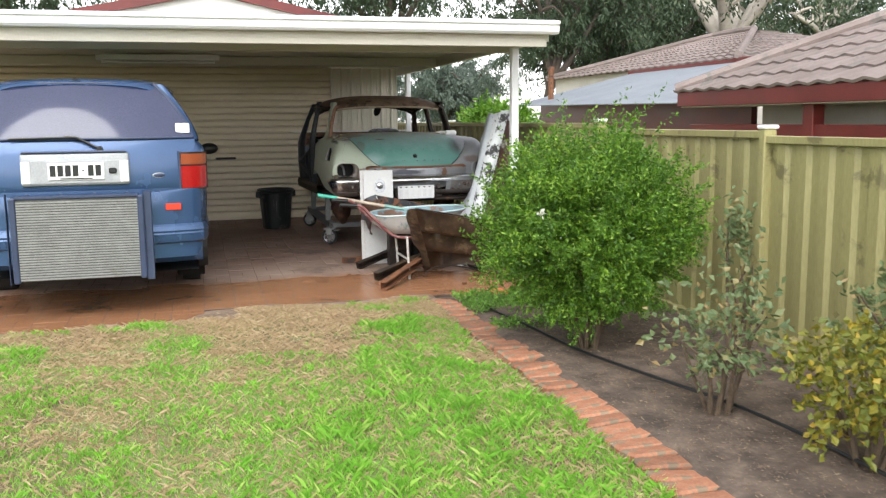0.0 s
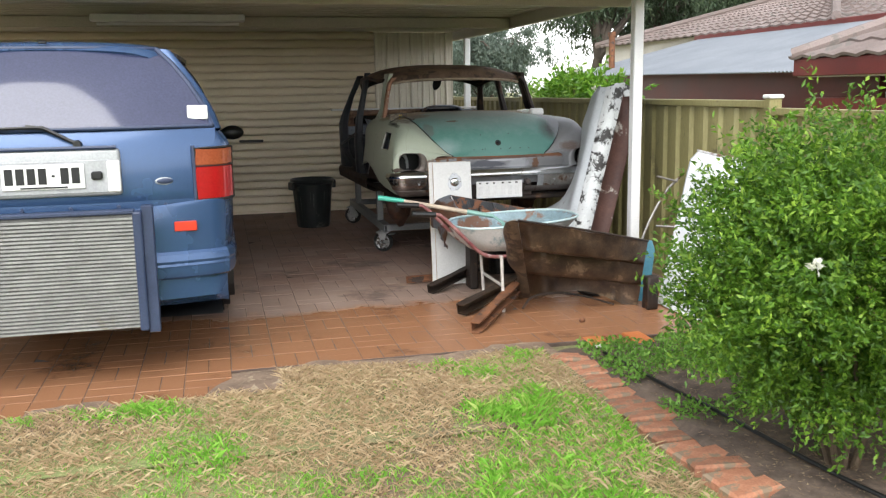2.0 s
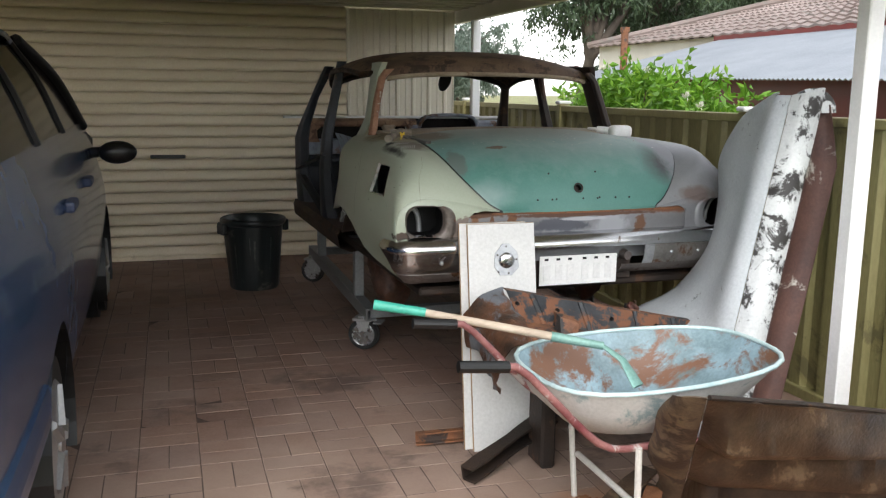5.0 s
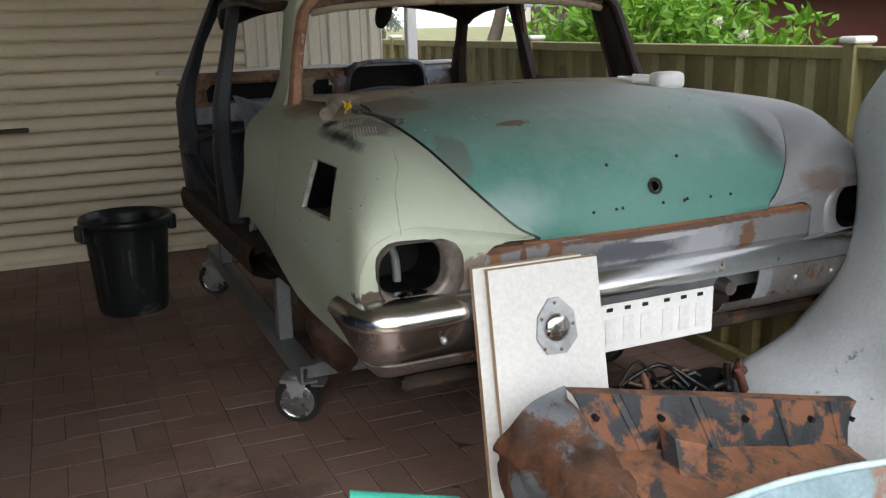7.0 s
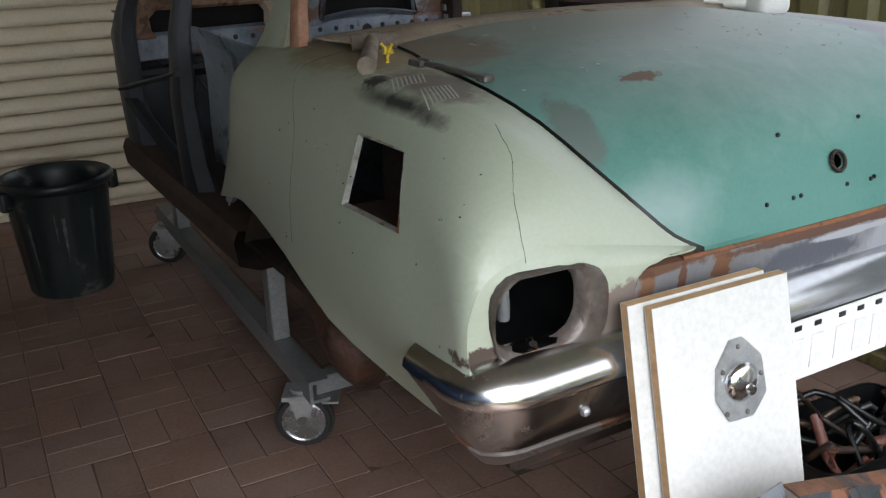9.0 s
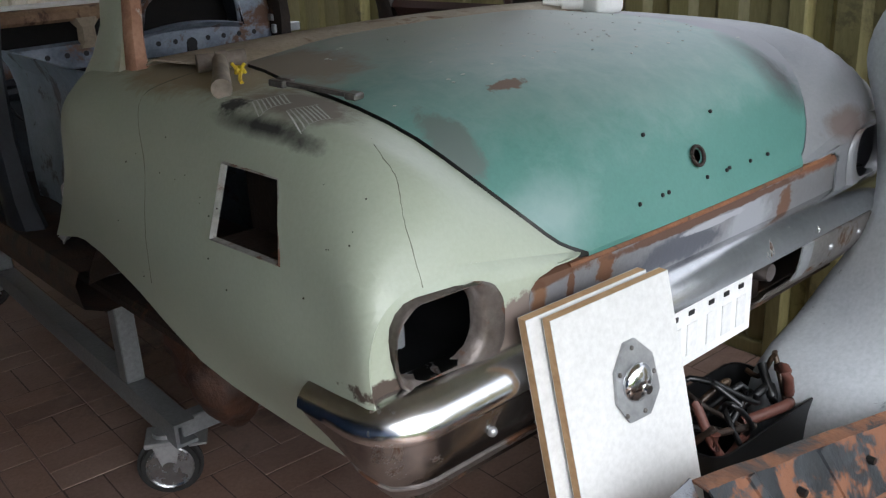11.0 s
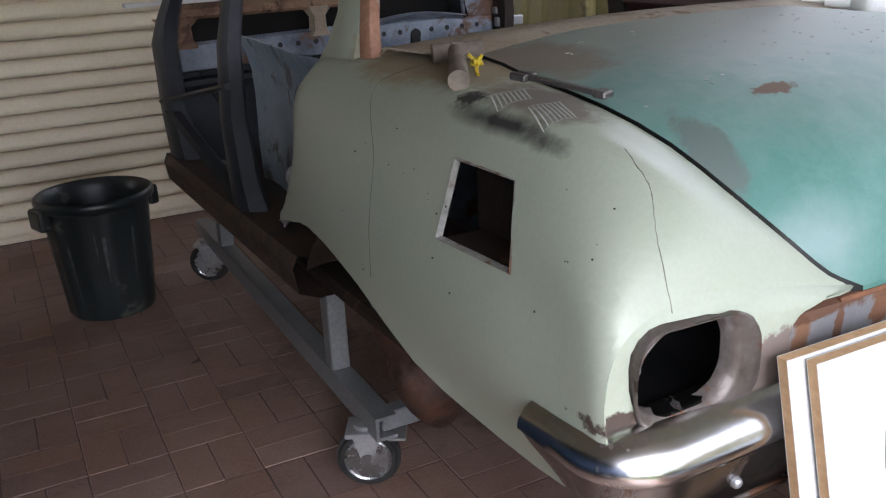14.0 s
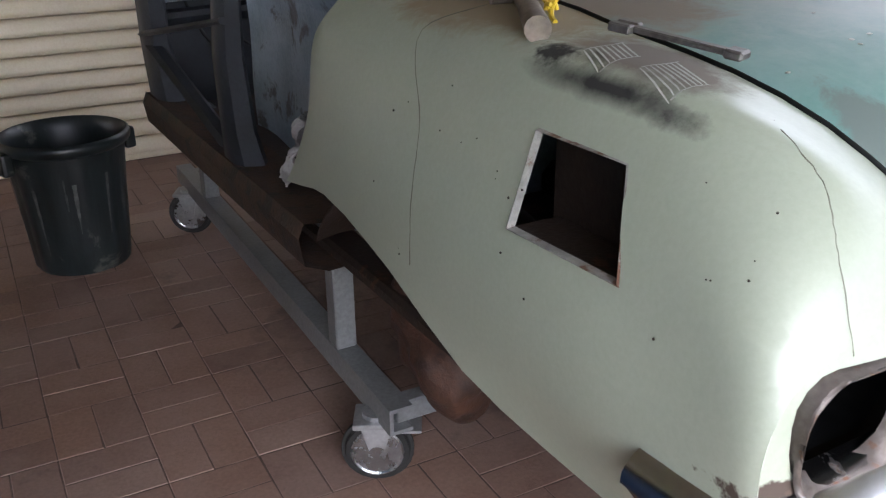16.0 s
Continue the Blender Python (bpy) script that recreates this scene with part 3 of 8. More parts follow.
# half cross-sections of the body: (across, height) at nine stations of the skin, by distance along the car
STATIONS = {
    0.585: [(0, .925), (.22, .925), (.375, .925), (.56, .965), (.69, .990), (.800, .962), (.838, .90), (.833, .80), (.785, .71)],
    0.605: [(0, .977), (.23, .972), (.420, .950), (.56, .995), (.69, 1.022), (.805, .982), (.843, .90), (.836, .79), (.785, .70)],
    0.645: [(0, 1.045), (.26, 1.038), (.472, 1.000), (.575, 1.045), (.70, 1.07), (.808, 1.012), (.845, .90), (.836, .78), (.785, .685)],
    0.72: [(0, 1.115), (.29, 1.107), (.533, 1.070), (.60, 1.100), (.70, 1.122), (.805, 1.04), (.840, .91), (.838, .77), (.775, .65)],
    0.82: [(0, 1.165), (.32, 1.158), (.580, 1.137), (.64, 1.150), (.72, 1.158), (.795, 1.07), (.838, .92), (.840, .78), (.775, .625)],
    0.95: [(0, 1.205), (.34, 1.198), (.603, 1.178), (.655, 1.182), (.735, 1.176), (.795, 1.085), (.842, .93), (.845, .79), (.80, .645)],
    1.20: [(0, 1.232), (.33, 1.224), (.588, 1.200), (.655, 1.198), (.745, 1.184), (.800, 1.095), (.845, .94), (.850, .82), (.838, .70)],
    1.42: [(0, 1.242), (.31, 1.235), (.545, 1.208), (.65, 1.203), (.748, 1.188), (.808, 1.105), (.848, .96), (.852, .87), (.848, .785)],
    1.70: [(0, 1.25), (.3, 1.245), (.60, 1.212), (.67, 1.208), (.752, 1.192), (.825, 1.12), (.845, .98), (.848, .90), (.845, .835)],
    2.02: [(0, 1.25), (.3, 1.245), (.70, 1.200), (.73, 1.198), (.765, 1.185), (.825, 1.12), (.838, .98), (.838, .88), (.832, .79)],
}
ST_KEYS = sorted(STATIONS)


def skin(k, y):
    return (curve([(s, STATIONS[s][k][0]) for s in ST_KEYS], y), curve([(s, STATIONS[s][k][1]) for s in ST_KEYS], y))


def section(y, k0, k1, per, side=1):
    """Points across the body skin at y, from key k0 to k1."""
    keys = [skin(k, y) for k in range(k0, k1 + 1)]
    pts = spline([(side * a, y, b) for a, b in keys], (k1 - k0) * per + 1)
    push = 0.058 * max(0.0, 1 - (y - 0.585) / 0.36) ** 2.5
    return [Vector((CX + p[0], y + push, p[2])) for p in pts]


def steps(a, b, n):
    return [a + (b - a) * i / n for i in range(n + 1)]


def cut_hole(bm, outline, axis, keep):
    """Cut a convex outline through the skin. axis: the direction of the cut, keep(centre): which faces it may touch."""
    axis = Vector(axis)
    pts = [Vector(p) for p in outline]
    mid = sum(pts, Vector()) / len(pts)
    planes = []
    for a, b in zip(pts, pts[1:] + pts[:1]):
        no = (b - a).cross(axis).normalized()
        if no.dot(mid - a) > 0:
            no = -no
        planes.append((a, no))
    for co, no in planes:
        fs = [f for f in bm.faces if keep(f.calc_center_median())]
        geom = fs + list({e for f in fs for e in f.edges}) + list({v for f in fs for v in f.verts})
        bmesh.ops.bisect_plane(bm, geom=geom, dist=1e-5, plane_co=co, plane_no=no)
    dead = [f for f in bm.faces if keep(f.calc_center_median()) and all((f.calc_center_median() - co).dot(no) < 1e-5 for co, no in planes)]
    bmesh.ops.delete(bm, geom=dead, context="FACES")


def rounded(cx, cz, w, h, r, n=4):
    """A rounded rectangle as (across, height)."""
    out = []
    for sx, sz, a0 in ((1, 1, 0), (-1, 1, 90), (-1, -1, 180), (1, -1, 270)):
        for i in range(n + 1):
            a = radians(a0 + 90 * i / n)
            out.append((cx + sx * (w / 2 - r) + r * math.cos(a), cz + sz * (h / 2 - r) + r * math.sin(a)))
    return out


def rear_y(x):
    """How far back the rear panel stands at x across."""
    return 0.636 + 0.012 * (x / 0.75) ** 4


def lid_y(x, z):
    """Where the boot lid's skin stands at x across and height z."""
    return min((min(section(y, 0, 2, 6, 1), key=lambda p: abs(p.x - CX - abs(x))) for y in steps(.585, .9, 80)), key=lambda p: abs(p.z + .008 - z)).y


YS = [.585, .595, .605, .62, .645, .68, .72, .77, .82, .88, .95, 1.03, 1.11, 1.2, 1.31, 1.42, 1.5, 1.6, 1.7, 1.8, 1.9, 2.02]


def quarter_panel(shell, side, mat):
    bm = bmesh.new()
    rows = [section(y, 2, 8, 6, side) for y in YS]
    for row in rows:
        for p in row:
            if p.y > 1.7:
                lim = curve([(.78, 1.95), (.86, 1.86), (.98, 1.77), (1.12, 1.75), (1.3, 1.80)], p.z)
                p.y = 1.7 + (p.y - 1.7) / .32 * (lim - 1.7)
    loft(bm, rows)
    # the fender's end, closing the skin round the tail-lamp hole
    end = rows[0]
    inner = [Vector((CX + side * 0.53, 0, z)) for z in steps(0.940, 0.72, len(end) - 1)]
    cap = []
    for f in (0, .15, .35, .55, .75, 1.0):
        row = []
        for a, b in zip(end, inner):
            p = a.lerp(b, f)
            p.y = rear_y(p.x - CX) + 0.007 - 0.019 * min(1, f * 4)
            row.append(p)
        cap.append(row)
    loft(bm, cap)
    bmesh.ops.remove_doubles(bm, verts=bm.verts, dist=0.0006)
    hx = side * 0.713
    cut_hole(bm, [(CX + a, 0.58, b) for a, b in rounded(hx, 0.895, 0.172, 0.132, 0.052)], (0, 1, 0),
             lambda c: abs(c.x - CX - hx) < 0.2 and c.y < 0.70 and c.z < 1.0 and c.z > 0.78)
    if side < 0:
        cut_hole(bm, [(-1.6, 1.085, 1.103), (-1.6, 0.922, 1.100), (-1.6, 0.876, 0.978), (-1.6, 1.085, 0.977)], (1, 0, 0),
                 lambda c: c.x < CX - 0.7 and 0.75 < c.y < 1.25)
    thicken(bm, 0.004)
    bmesh.ops.recalc_face_normals(bm, faces=bm.faces)
    q = part("quarter_panel", bm, mat, shell, "pale sage green painted rear quarter with cut filler hole" if side < 0 else "sanded bare metal rear quarter", 50)
    # wheel-arch lip
    bm = bmesh.new()
    edge = [r[-1] for r in rows if r[-1].y > 0.9]
    loft(bm, [edge, [Vector((p.x - side * 0.03, p.y, p.z + 0.004)) for p in edge], [Vector((p.x - side * 0.032, p.y, p.z + 0.012)) for p in edge]])
    part("arch_lip", bm, mat, q, smooth=60)
    # rim round the tail-lamp hole
    bm = bmesh.new()
    lines = []
    rim_rnd = random.Random(8)
    for grow, back in ((0.046, -0.001), (0.038, -0.010), (0.022, -0.009), (0.010, -0.006), (0.0, -0.005), (-0.006, 0.022)):
        lines.append([Vector((CX + a, rear_y(a) - 0.012 + back, b + rim_rnd.uniform(-.0015, .0015))) for a, b in rounded(hx - side * grow * .5, 0.895 - grow * .30, 0.170 + grow, 0.129 + grow * 0.55, 0.052 + grow * 0.2, 6)])
    loft(bm, lines, closed_u=True)
    bmesh.ops.recalc_face_normals(bm, faces=bm.faces)
    part("lamp_rim", bm, M_lamprim if side < 0 else M_bare, q, "bare rusting rim of the empty tail-lamp hole", 180)
    # closed black lining added behind the hole, its colour standing for shade
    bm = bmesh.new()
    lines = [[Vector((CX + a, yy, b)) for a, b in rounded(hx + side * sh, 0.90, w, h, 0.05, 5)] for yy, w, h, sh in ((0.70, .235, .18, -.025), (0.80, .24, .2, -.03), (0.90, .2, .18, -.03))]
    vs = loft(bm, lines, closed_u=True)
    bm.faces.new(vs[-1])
    part("lamp_hole_shade", bm, M_black, q, "black lining inside the fender, standing for its shade", 60)
    bm = bmesh.new()
    tube(bm, spline([(CX + hx + side * 0.045, 0.73, 0.955), (CX + hx + side * 0.014, 0.73, 0.925), (CX + hx + side * 0.002, 0.735, 0.885), (CX + hx - side * 0.002, 0.74, 0.84)], 12), 0.011, 10)
    part("filler_pipe", bm, M_greysteel, q, "grey pipe inside the lamp hole", 60)
    if side < 0:
        bm = bmesh.new()
        fl = [(1.085, 1.103), (0.922, 1.100), (0.876, 0.978), (1.085, 0.977)]
        def flank(y, z, ins):
            yy, zz = 0.985 + (y - 0.985) * ins, 1.040 + (z - 1.040) * ins
            best = min(section(yy, 4, 8, 8, -1), key=lambda p: abs(p.z - zz))
            return best.x, yy, zz
        outer, lip, deep = [], [], []
        for y, z in fl:
            x, yy, zz = flank(y, z, 1.035)
            outer.append(Vector((x - 0.003, yy, zz)))
            x, yy, zz = flank(y, z, 1.0)
            lip.append(Vector((x - 0.004, yy, zz)))
            deep.append(Vector((x + 0.010, yy, zz)))
        loft(bm, [outer, lip, deep], closed_u=True)
        part("filler_edge", bm, M_chipped, q, "ragged chipped edge of the filler hole")
        bm = bmesh.new()
        box(bm, (-1.50, 0.82, 0.94), (-1.47, 1.14, 1.12), 0.01)
        box(bm, (-1.60, 0.84, 0.945), (-1.47, 1.12, 0.962), 0.004)
        tube(bm, [(-1.51, .93 + .030 * math.cos(q), 1.0 + .030 * math.sin(q)) for q in [k * math.pi / 9 for k in range(18)]], .009, 6, closed=True)
        part("filler_box", bm, M_darkrust, q, "rusty box behind the filler hole")
        shell_marks(q)
    return q


def flank_at(y, z):
    return min(section(y, 3, 8, 12, -1), key=lambda p: abs(p.z - z) + (0 if p.x < CX - .7 else .0))


def hairline(pts, w, parent, rnd):
    """A crack in the filler: a thin dark ribbon just proud of the skin."""
    bm = bmesh.new()
    line = spline(pts, 30)
    mid = Vector((CX, 1.3, .8))
    rows = []
    for i, p in enumerate(line):
        out = (p - mid).normalized() * .0035
        t = line[min(i + 1, 29)] - line[max(i - 1, 0)]
        side = t.cross(p - mid).normalized() * w * (.6 + .6 * rnd.random())
        j = side.normalized() * rnd.uniform(-.0008, .0008)
        rows.append([p + out + side + j, p + out - side + j])
    loft(bm, rows)
    return part("crack", bm, M_crack, parent, "hairline crack in the paint")


def shell_marks(q):
    rnd = random.Random(77)
    hairline([(CX + a, b, c) for a, b, c in ((-.62, 1.375, 1.222), (-.701, 1.381, 1.210), (-.764, 1.43, 1.180), (-.789, 1.417, 1.142), (-.822, 1.345, 1.06), (-.848, 1.329, .946), (-.855, 1.327, .834))], .0014, q, rnd)
    hairline([(CX + a, b, c) for a, b, c in ((-.665, .83, 1.155), (-.687, .784, 1.146), (-.70, .730, 1.118), (-.727, .683, 1.071), (-.735, .640, .976))], .0006, q, rnd)
    bm = bmesh.new()
    for _ in range(26):
        p = flank_at(rnd.uniform(.68, 1.5), rnd.uniform(.82, 1.12))
        if .83 < p.y < 1.08 and .94 < p.z < 1.12:
            continue
        bmesh.ops.create_icosphere(bm, subdivisions=1, radius=rnd.uniform(.0010, .0022), matrix=Matrix.Translation(p))
    part("rust_pinholes", bm, M_darkrust, q, "scattered rust pinholes", kind="stuff")
    # two groups of vent slats on the sooty shoulder
    for y0, y1, x0, x1 in ((1.035, 1.10, .652, .742), (.912, .995, .655, .740)):
        bm = bmesh.new()
        def top(x, y):
            pts = section(y, 2, 5, 16, -1)
            return min(pts, key=lambda p: abs(p.x - (CX - x))).z + .0025
        for k in range(8):
            a = x0 + (x1 - x0 - .026) * k / 7
            loft(bm, [[Vector((CX - a - .028 * f - w, y1 + (y0 - y1) * f, top(a + .028 * f, y1 + (y0 - y1) * f))), Vector((CX - a - .028 * f + w, y1 + (y0 - y1) * f, top(a + .028 * f, y1 + (y0 - y1) * f)))] for f, w in ((0, .0008), (.15, .0016), (.5, .0019), (.85, .0016), (1, .0008))])
        for y, d in ((y1, 0), (y0, .028)):
            loft(bm, [[Vector((CX - x, y - .0014, top(x, y) + .0004)), Vector((CX - x, y + .0014, top(x, y) + .0004))] for x in steps(x0 + d - .004, x1 - .028 + d, 8)])
        part("vent_slats", bm, M_slat, q, "pale scratched outline of vent slots")


def build_sedan():
    shell = thing("sedan_body_shell", "stripped vintage sedan shell, sage and teal, rusting, on a dolly", "car body", (CX, 2.0, 0))
    quarter_panel(shell, -1, M_sage)
    quarter_panel(shell, 1, M_bare)
    # boot lid, a skin with turned-down edges
    bm = bmesh.new()
    rows = []
    for y in YS[:16]:
        half = section(y, 0, 2, 8, 1)
        ins = 0.004
        pts = [Vector((2 * CX - p.x, p.y, p.z)) for p in half[:0:-1]] + half
        for p in (pts[0], pts[-1]):
            p.x += ins if p.x < CX else -ins
        for p in pts:
            p.z += 0.005
        low = [Vector((pts[0].x + .002, pts[0].y, pts[0].z - .022))]
        rows.append(low + pts + [Vector((pts[-1].x - .002, pts[-1].y, pts[-1].z - .022))])
    for p in rows[0]:
        p.y -= 0.012
    tail = [Vector((p.x, p.y + 0.004, p.z - 0.028)) for p in rows[0]]
    lid_vs = loft(bm, [[Vector((p.x, p.y + 0.03, p.z)) for p in tail], tail] + rows)
    # turned-down edges black, drawing the gap's shade as a line
    for row in lid_vs:
        for v in (row[0], row[-1]):
            for f in v.link_faces:
                f.material_index = 1
    cut_hole(bm, [(CX + 0.0 + 0.016 * math.cos(a), lid_y(0, 1.018), 1.018 + 0.016 * math.sin(a)) for a in [k * math.pi / 4 for k in range(8)]], (0, 1, -0.5),
             lambda c: abs(c.x - CX) < 0.08 and c.y < 0.76 and 0.95 < c.z < 1.10)
    bmesh.ops.recalc_face_normals(bm, faces=bm.faces)
    lid = part("boot_lid", bm, [M_teal, M_black], shell, "teal green boot lid sanded grey at its edges", 45)
    bm = bmesh.new()
    ly = lid_y(0, 1.018)
    ring = [(CX + 0.019 * math.cos(a), ly - .003 + 0.007 * math.sin(a), 1.018 + 0.018 * math.sin(a)) for a in [k * math.pi / 8 for k in range(16)]]
    tube(bm, ring, 0.004, 6, closed=True)
    bmesh.ops.create_cone(bm, cap_ends=True, segments=12, radius1=0.016, radius2=0.016, depth=0.004, matrix=pose(CX, ly + .03, 1.008, 65))
    part("lock_hole", bm, M_darkrust, lid, "empty lock hole with a dark bore")
    bm = bmesh.new()
    rnd = random.Random(4)
    for hx, hz in ((-.2, .965), (-.13, .966), (-.11, .967), (.02, .968), (.09, .967), (.10, .970), (.18, .968), (.25, .968), (-.13, 1.075), (.10, 1.08)):
        hy = lid_y(hx, hz + .004)
        bmesh.ops.create_uvsphere(bm, u_segments=8, v_segments=6, radius=0.0045, matrix=Matrix.Translation((CX + hx, hy - 0.001, hz + 0.004)))
    part("trim_holes", bm, M_black, lid, "small drilled trim holes", kind="stuff")
    bm = bmesh.new()
    for _ in range(70):
        row = section(rnd.uniform(YS[9], YS[14]), 0, 2, 8, 1)
        k = rnd.randrange(len(row) - 2)
        p = row[k].lerp(row[k + 1], rnd.random())
        fx = p.x if rnd.random() < .6 else 2 * CX - p.x
        bmesh.ops.create_uvsphere(bm, u_segments=7, v_segments=4, radius=1.0, matrix=Matrix.Translation((fx, p.y, p.z + .0052)) @ Matrix.Diagonal((rnd.uniform(.002, .0065), rnd.uniform(.002, .005), .0012, 1)))
    part("paint_flecks", bm, M_slat, lid, "small white paint flecks", kind="stuff")
    # gutter strip under the gap, its black standing for the shade inside
    for s_ in (-1, 1):
        bm = bmesh.new()
        edge = [section(y, 2, 3, 4, s_)[0] for y in YS[:16]]
        loft(bm, [[p + Vector((-s_ * .012, 0, -.018)) for p in edge], [p + Vector((0, 0, -.018)) for p in edge], [p + Vector((0, 0, -.008)) for p in edge]])
        part("lid_gutter", bm, M_black, shell, "gutter strip round the boot opening, black for the gap's shade")
    # rear panel under the lid
    bm = bmesh.new()
    rows = []
    for z, back in ((0.922, 0.03), (0.918, 0.016), (0.912, 0.0), (0.902, -0.003), (0.86, 0.002), (0.82, 0.006), (0.79, 0.02), (0.70, 0.03)):
        rows.append([Vector((CX + x, rear_y(x) - 0.008 + back, z + 0.006 * (abs(x) / .5) ** 2 * (z > .9))) for x in steps(-0.57, 0.57, 24)])
    loft(bm, rows)
    thicken(bm, 0.004)
    part("rear_panel", bm, M_steelpanel, shell, "bare steel rear panel with rust streaks", 40)
    # seam of rust beneath the lid
    bm = bmesh.new()
    tube(bm, [(CX + x, rear_y(x) - 0.004, 0.913 + 0.006 * (abs(x) / .5) ** 2) for x in steps(-.42, .50, 18)], 0.006, 6)
    part("seam", bm, M_rust, shell)
    # bumper: bright crown, dull lower blade, ends wrapped round the corners
    def blade(profile, mat, name, label, xs, under):
        b2 = bmesh.new()
        rows = []
        for x in xs:
            a = abs(x)
            y = 0.598
            dirx, diry = 0.0, -1.0
            xx = x
            if a > 0.76:
                ang = min(1.0, (a - 0.76) / 0.14) * radians(86)
                rr = 0.092
                xx = (0.76 + rr * math.sin(ang)) * (1 if x > 0 else -1)
                y = 0.598 + rr * (1 - math.cos(ang)) + max(0, a - 0.90) * 1.2
                dirx, diry = math.sin(ang) * (1 if x > 0 else -1), -math.cos(ang)
            ends = max(0, a - .90) / .10
            taper = max(0, a - .84) / .16
            rows.append([Vector((CX + xx + dirx * out, y + diry * out - .05 * ends * max(0, .775 - z) / .1, z + (.772 - z) * taper * (.62 if z < .772 else .25))) for out, z in profile])
        loft(b2, rows)
        thicken(b2, 0.004)
        return part(name, b2, mat, under, label, 50)
    xs = [-1.0, -.97, -.945, -.92, -.9, -.88, -.86, -.84, -.82, -.80, -.78, -.76, -.74, -.72] + steps(-.7, .7, 28) + [.72, .74, .76, .78, .80, .82, .84, .86, .88, .9, .92, .945, .97, 1.0]
    bumper = blade([(-0.07, .834), (-0.045, .834), (-.018, .825), (0.006, .808), (0.018, .788), (0.021, .772), (.017, .764)], M_chrome, "rear_bumper", "worn chrome rear bumper", xs, shell)
    for mat_, some in ((M_duskchrome, [x for x in xs if x < -.21]), (M_oldchrome, [x for x in xs if x > .35]), (M_silverplate, [x for x in xs if .27 < x < .37])):
        blade([(0.017, .764), (.015, .75), (0.012, .725), (0.006, .70), (-0.006, .678)], mat_, "lower_blade", "dull pitted lower blade", some, bumper)
    for some in ([x for x in xs if x < -.21], [x for x in xs if x > .20]):
        blade([(-0.006, .678), (-0.022, .655), (-0.045, .638), (-0.075, .630)], M_brownchrome, "valance", "brown rust-eaten lower edge", some, bumper)
    # recess with the plate lamp beside the plate
    bm = bmesh.new()
    box(bm, (CX - .21, .665, .60), (CX + .28, .675, .75), .003)
    part("plate_recess", bm, M_darkrust, bumper, "dark rusty recess behind the plate")
    bm = bmesh.new()
    bmesh.ops.create_cone(bm, cap_ends=True, segments=16, radius1=.026, radius2=.020, depth=.04, matrix=pose(CX + .236, .635, .712, 90))
    part("plate_lamp", bm, M_brownchrome, bumper, "empty round plate-lamp socket", 40)
    bm = bmesh.new()
    tube(bm, [(CX + .37, 0.643, .818), (CX + .37, 0.607, .812), (CX + .37, 0.580, .785), (CX + .355, 0.592, .752), (CX + .345, .596, .715), (CX + .345, .61, .69)], 0.005, 6)
    part("joint", bm, M_chrome, bumper)
    for bx in (-.66, -.30, .44, .58):
        bm = bmesh.new()
        yb = .584
        bmesh.ops.create_uvsphere(bm, u_segments=10, v_segments=6, radius=0.009, matrix=Matrix.Translation((CX + bx, yb, .725)))
        part("bolt", bm, M_galv, bumper, smooth=180)
    # number plate, its characters as plain bars
    bm = bmesh.new()
    box(bm, (CX - .19, 0.632, 0.590), (CX + .19, 0.637, 0.722), 0.002)
    plate = part("number_plate", bm, surf("faded_plate", (0.66, 0.67, 0.66), (0.76, 0.76, 0.75), 5, 0.4, spots=(0.4, 0.4, 0.4), spot_scale=12, spot_at=.66), shell, "faded white number plate")
    for i in range(6):
        x = CX - .172 + i * 0.057 + (0.015 if i > 2 else 0)
        bm = bmesh.new()
        box(bm, (x, 0.6295, 0.613), (x + 0.034, 0.6325, 0.683))
        part("bar", bm, surf("plate_bar", (0.63, 0.64, 0.63), (0.71, 0.71, 0.70), 30, 0.4), plate)
        bm = bmesh.new()
        box(bm, (x + .004, 0.6292, 0.702), (x + 0.022, 0.6322, 0.712))
        part("bar", bm, M_black, plate)
    # deck between lid and rear window
    bm = bmesh.new()
    loft(bm, [[Vector((CX + x * w, y, z - 0.02 * (x * 1.0) ** 2)) for x in steps(-1, 1, 16)] for y, z, w in ((1.40, 1.222, .56), (1.44, 1.236, .60), (1.50, 1.246, .66), (1.56, 1.25, .68), (1.60, 1.235, .68))])
    thicken(bm, 0.004)
    part("rear_deck", bm, M_deckdust, shell, "dusty rust-brown deck below the rear window", 50)
    # parcel shelf inside
    bm = bmesh.new()
    box(bm, (CX - .66, 1.57, 1.12), (CX + .66, 2.0, 1.14), 0.004)
    box(bm, (CX - .66, 1.98, 0.62), (CX + .66, 2.0, 1.14), 0.004)
    part("parcel_shelf", bm, M_bluegrey, shell, "blue-grey inner bulkhead and parcel shelf")
    # roof
    bm = bmesh.new()
    prof = [(1.70, 1.535, .56), (1.72, 1.57, .585), (1.78, 1.605, .615), (1.9, 1.632, .645), (2.1, 1.655, .665), (2.4, 1.665, .67), (2.7, 1.655, .655), (2.92, 1.625, .62), (3.0, 1.595, .60), (3.03, 1.57, .59)]
    rows = []
    for y, z, w in prof:
        row = []
        for f in steps(-1, 1, 22):
            a = abs(f)
            row.append(Vector((CX + f * w * (1 + 0.03 * a ** 6), y + 0.05 * a ** 3 * (1 if y < 2.2 else -1), z - (0.075 * a ** 2.6 + 0.03 * a ** 12) * min(1, max(.30, (y - 1.70) / .2 + .3)))))
        rows.append(row)
    loft(bm, rows)
    thicken(bm, 0.006)
    roof = part("roof", bm, M_roofrust, shell, "rust-stained bare roof skin", 60)
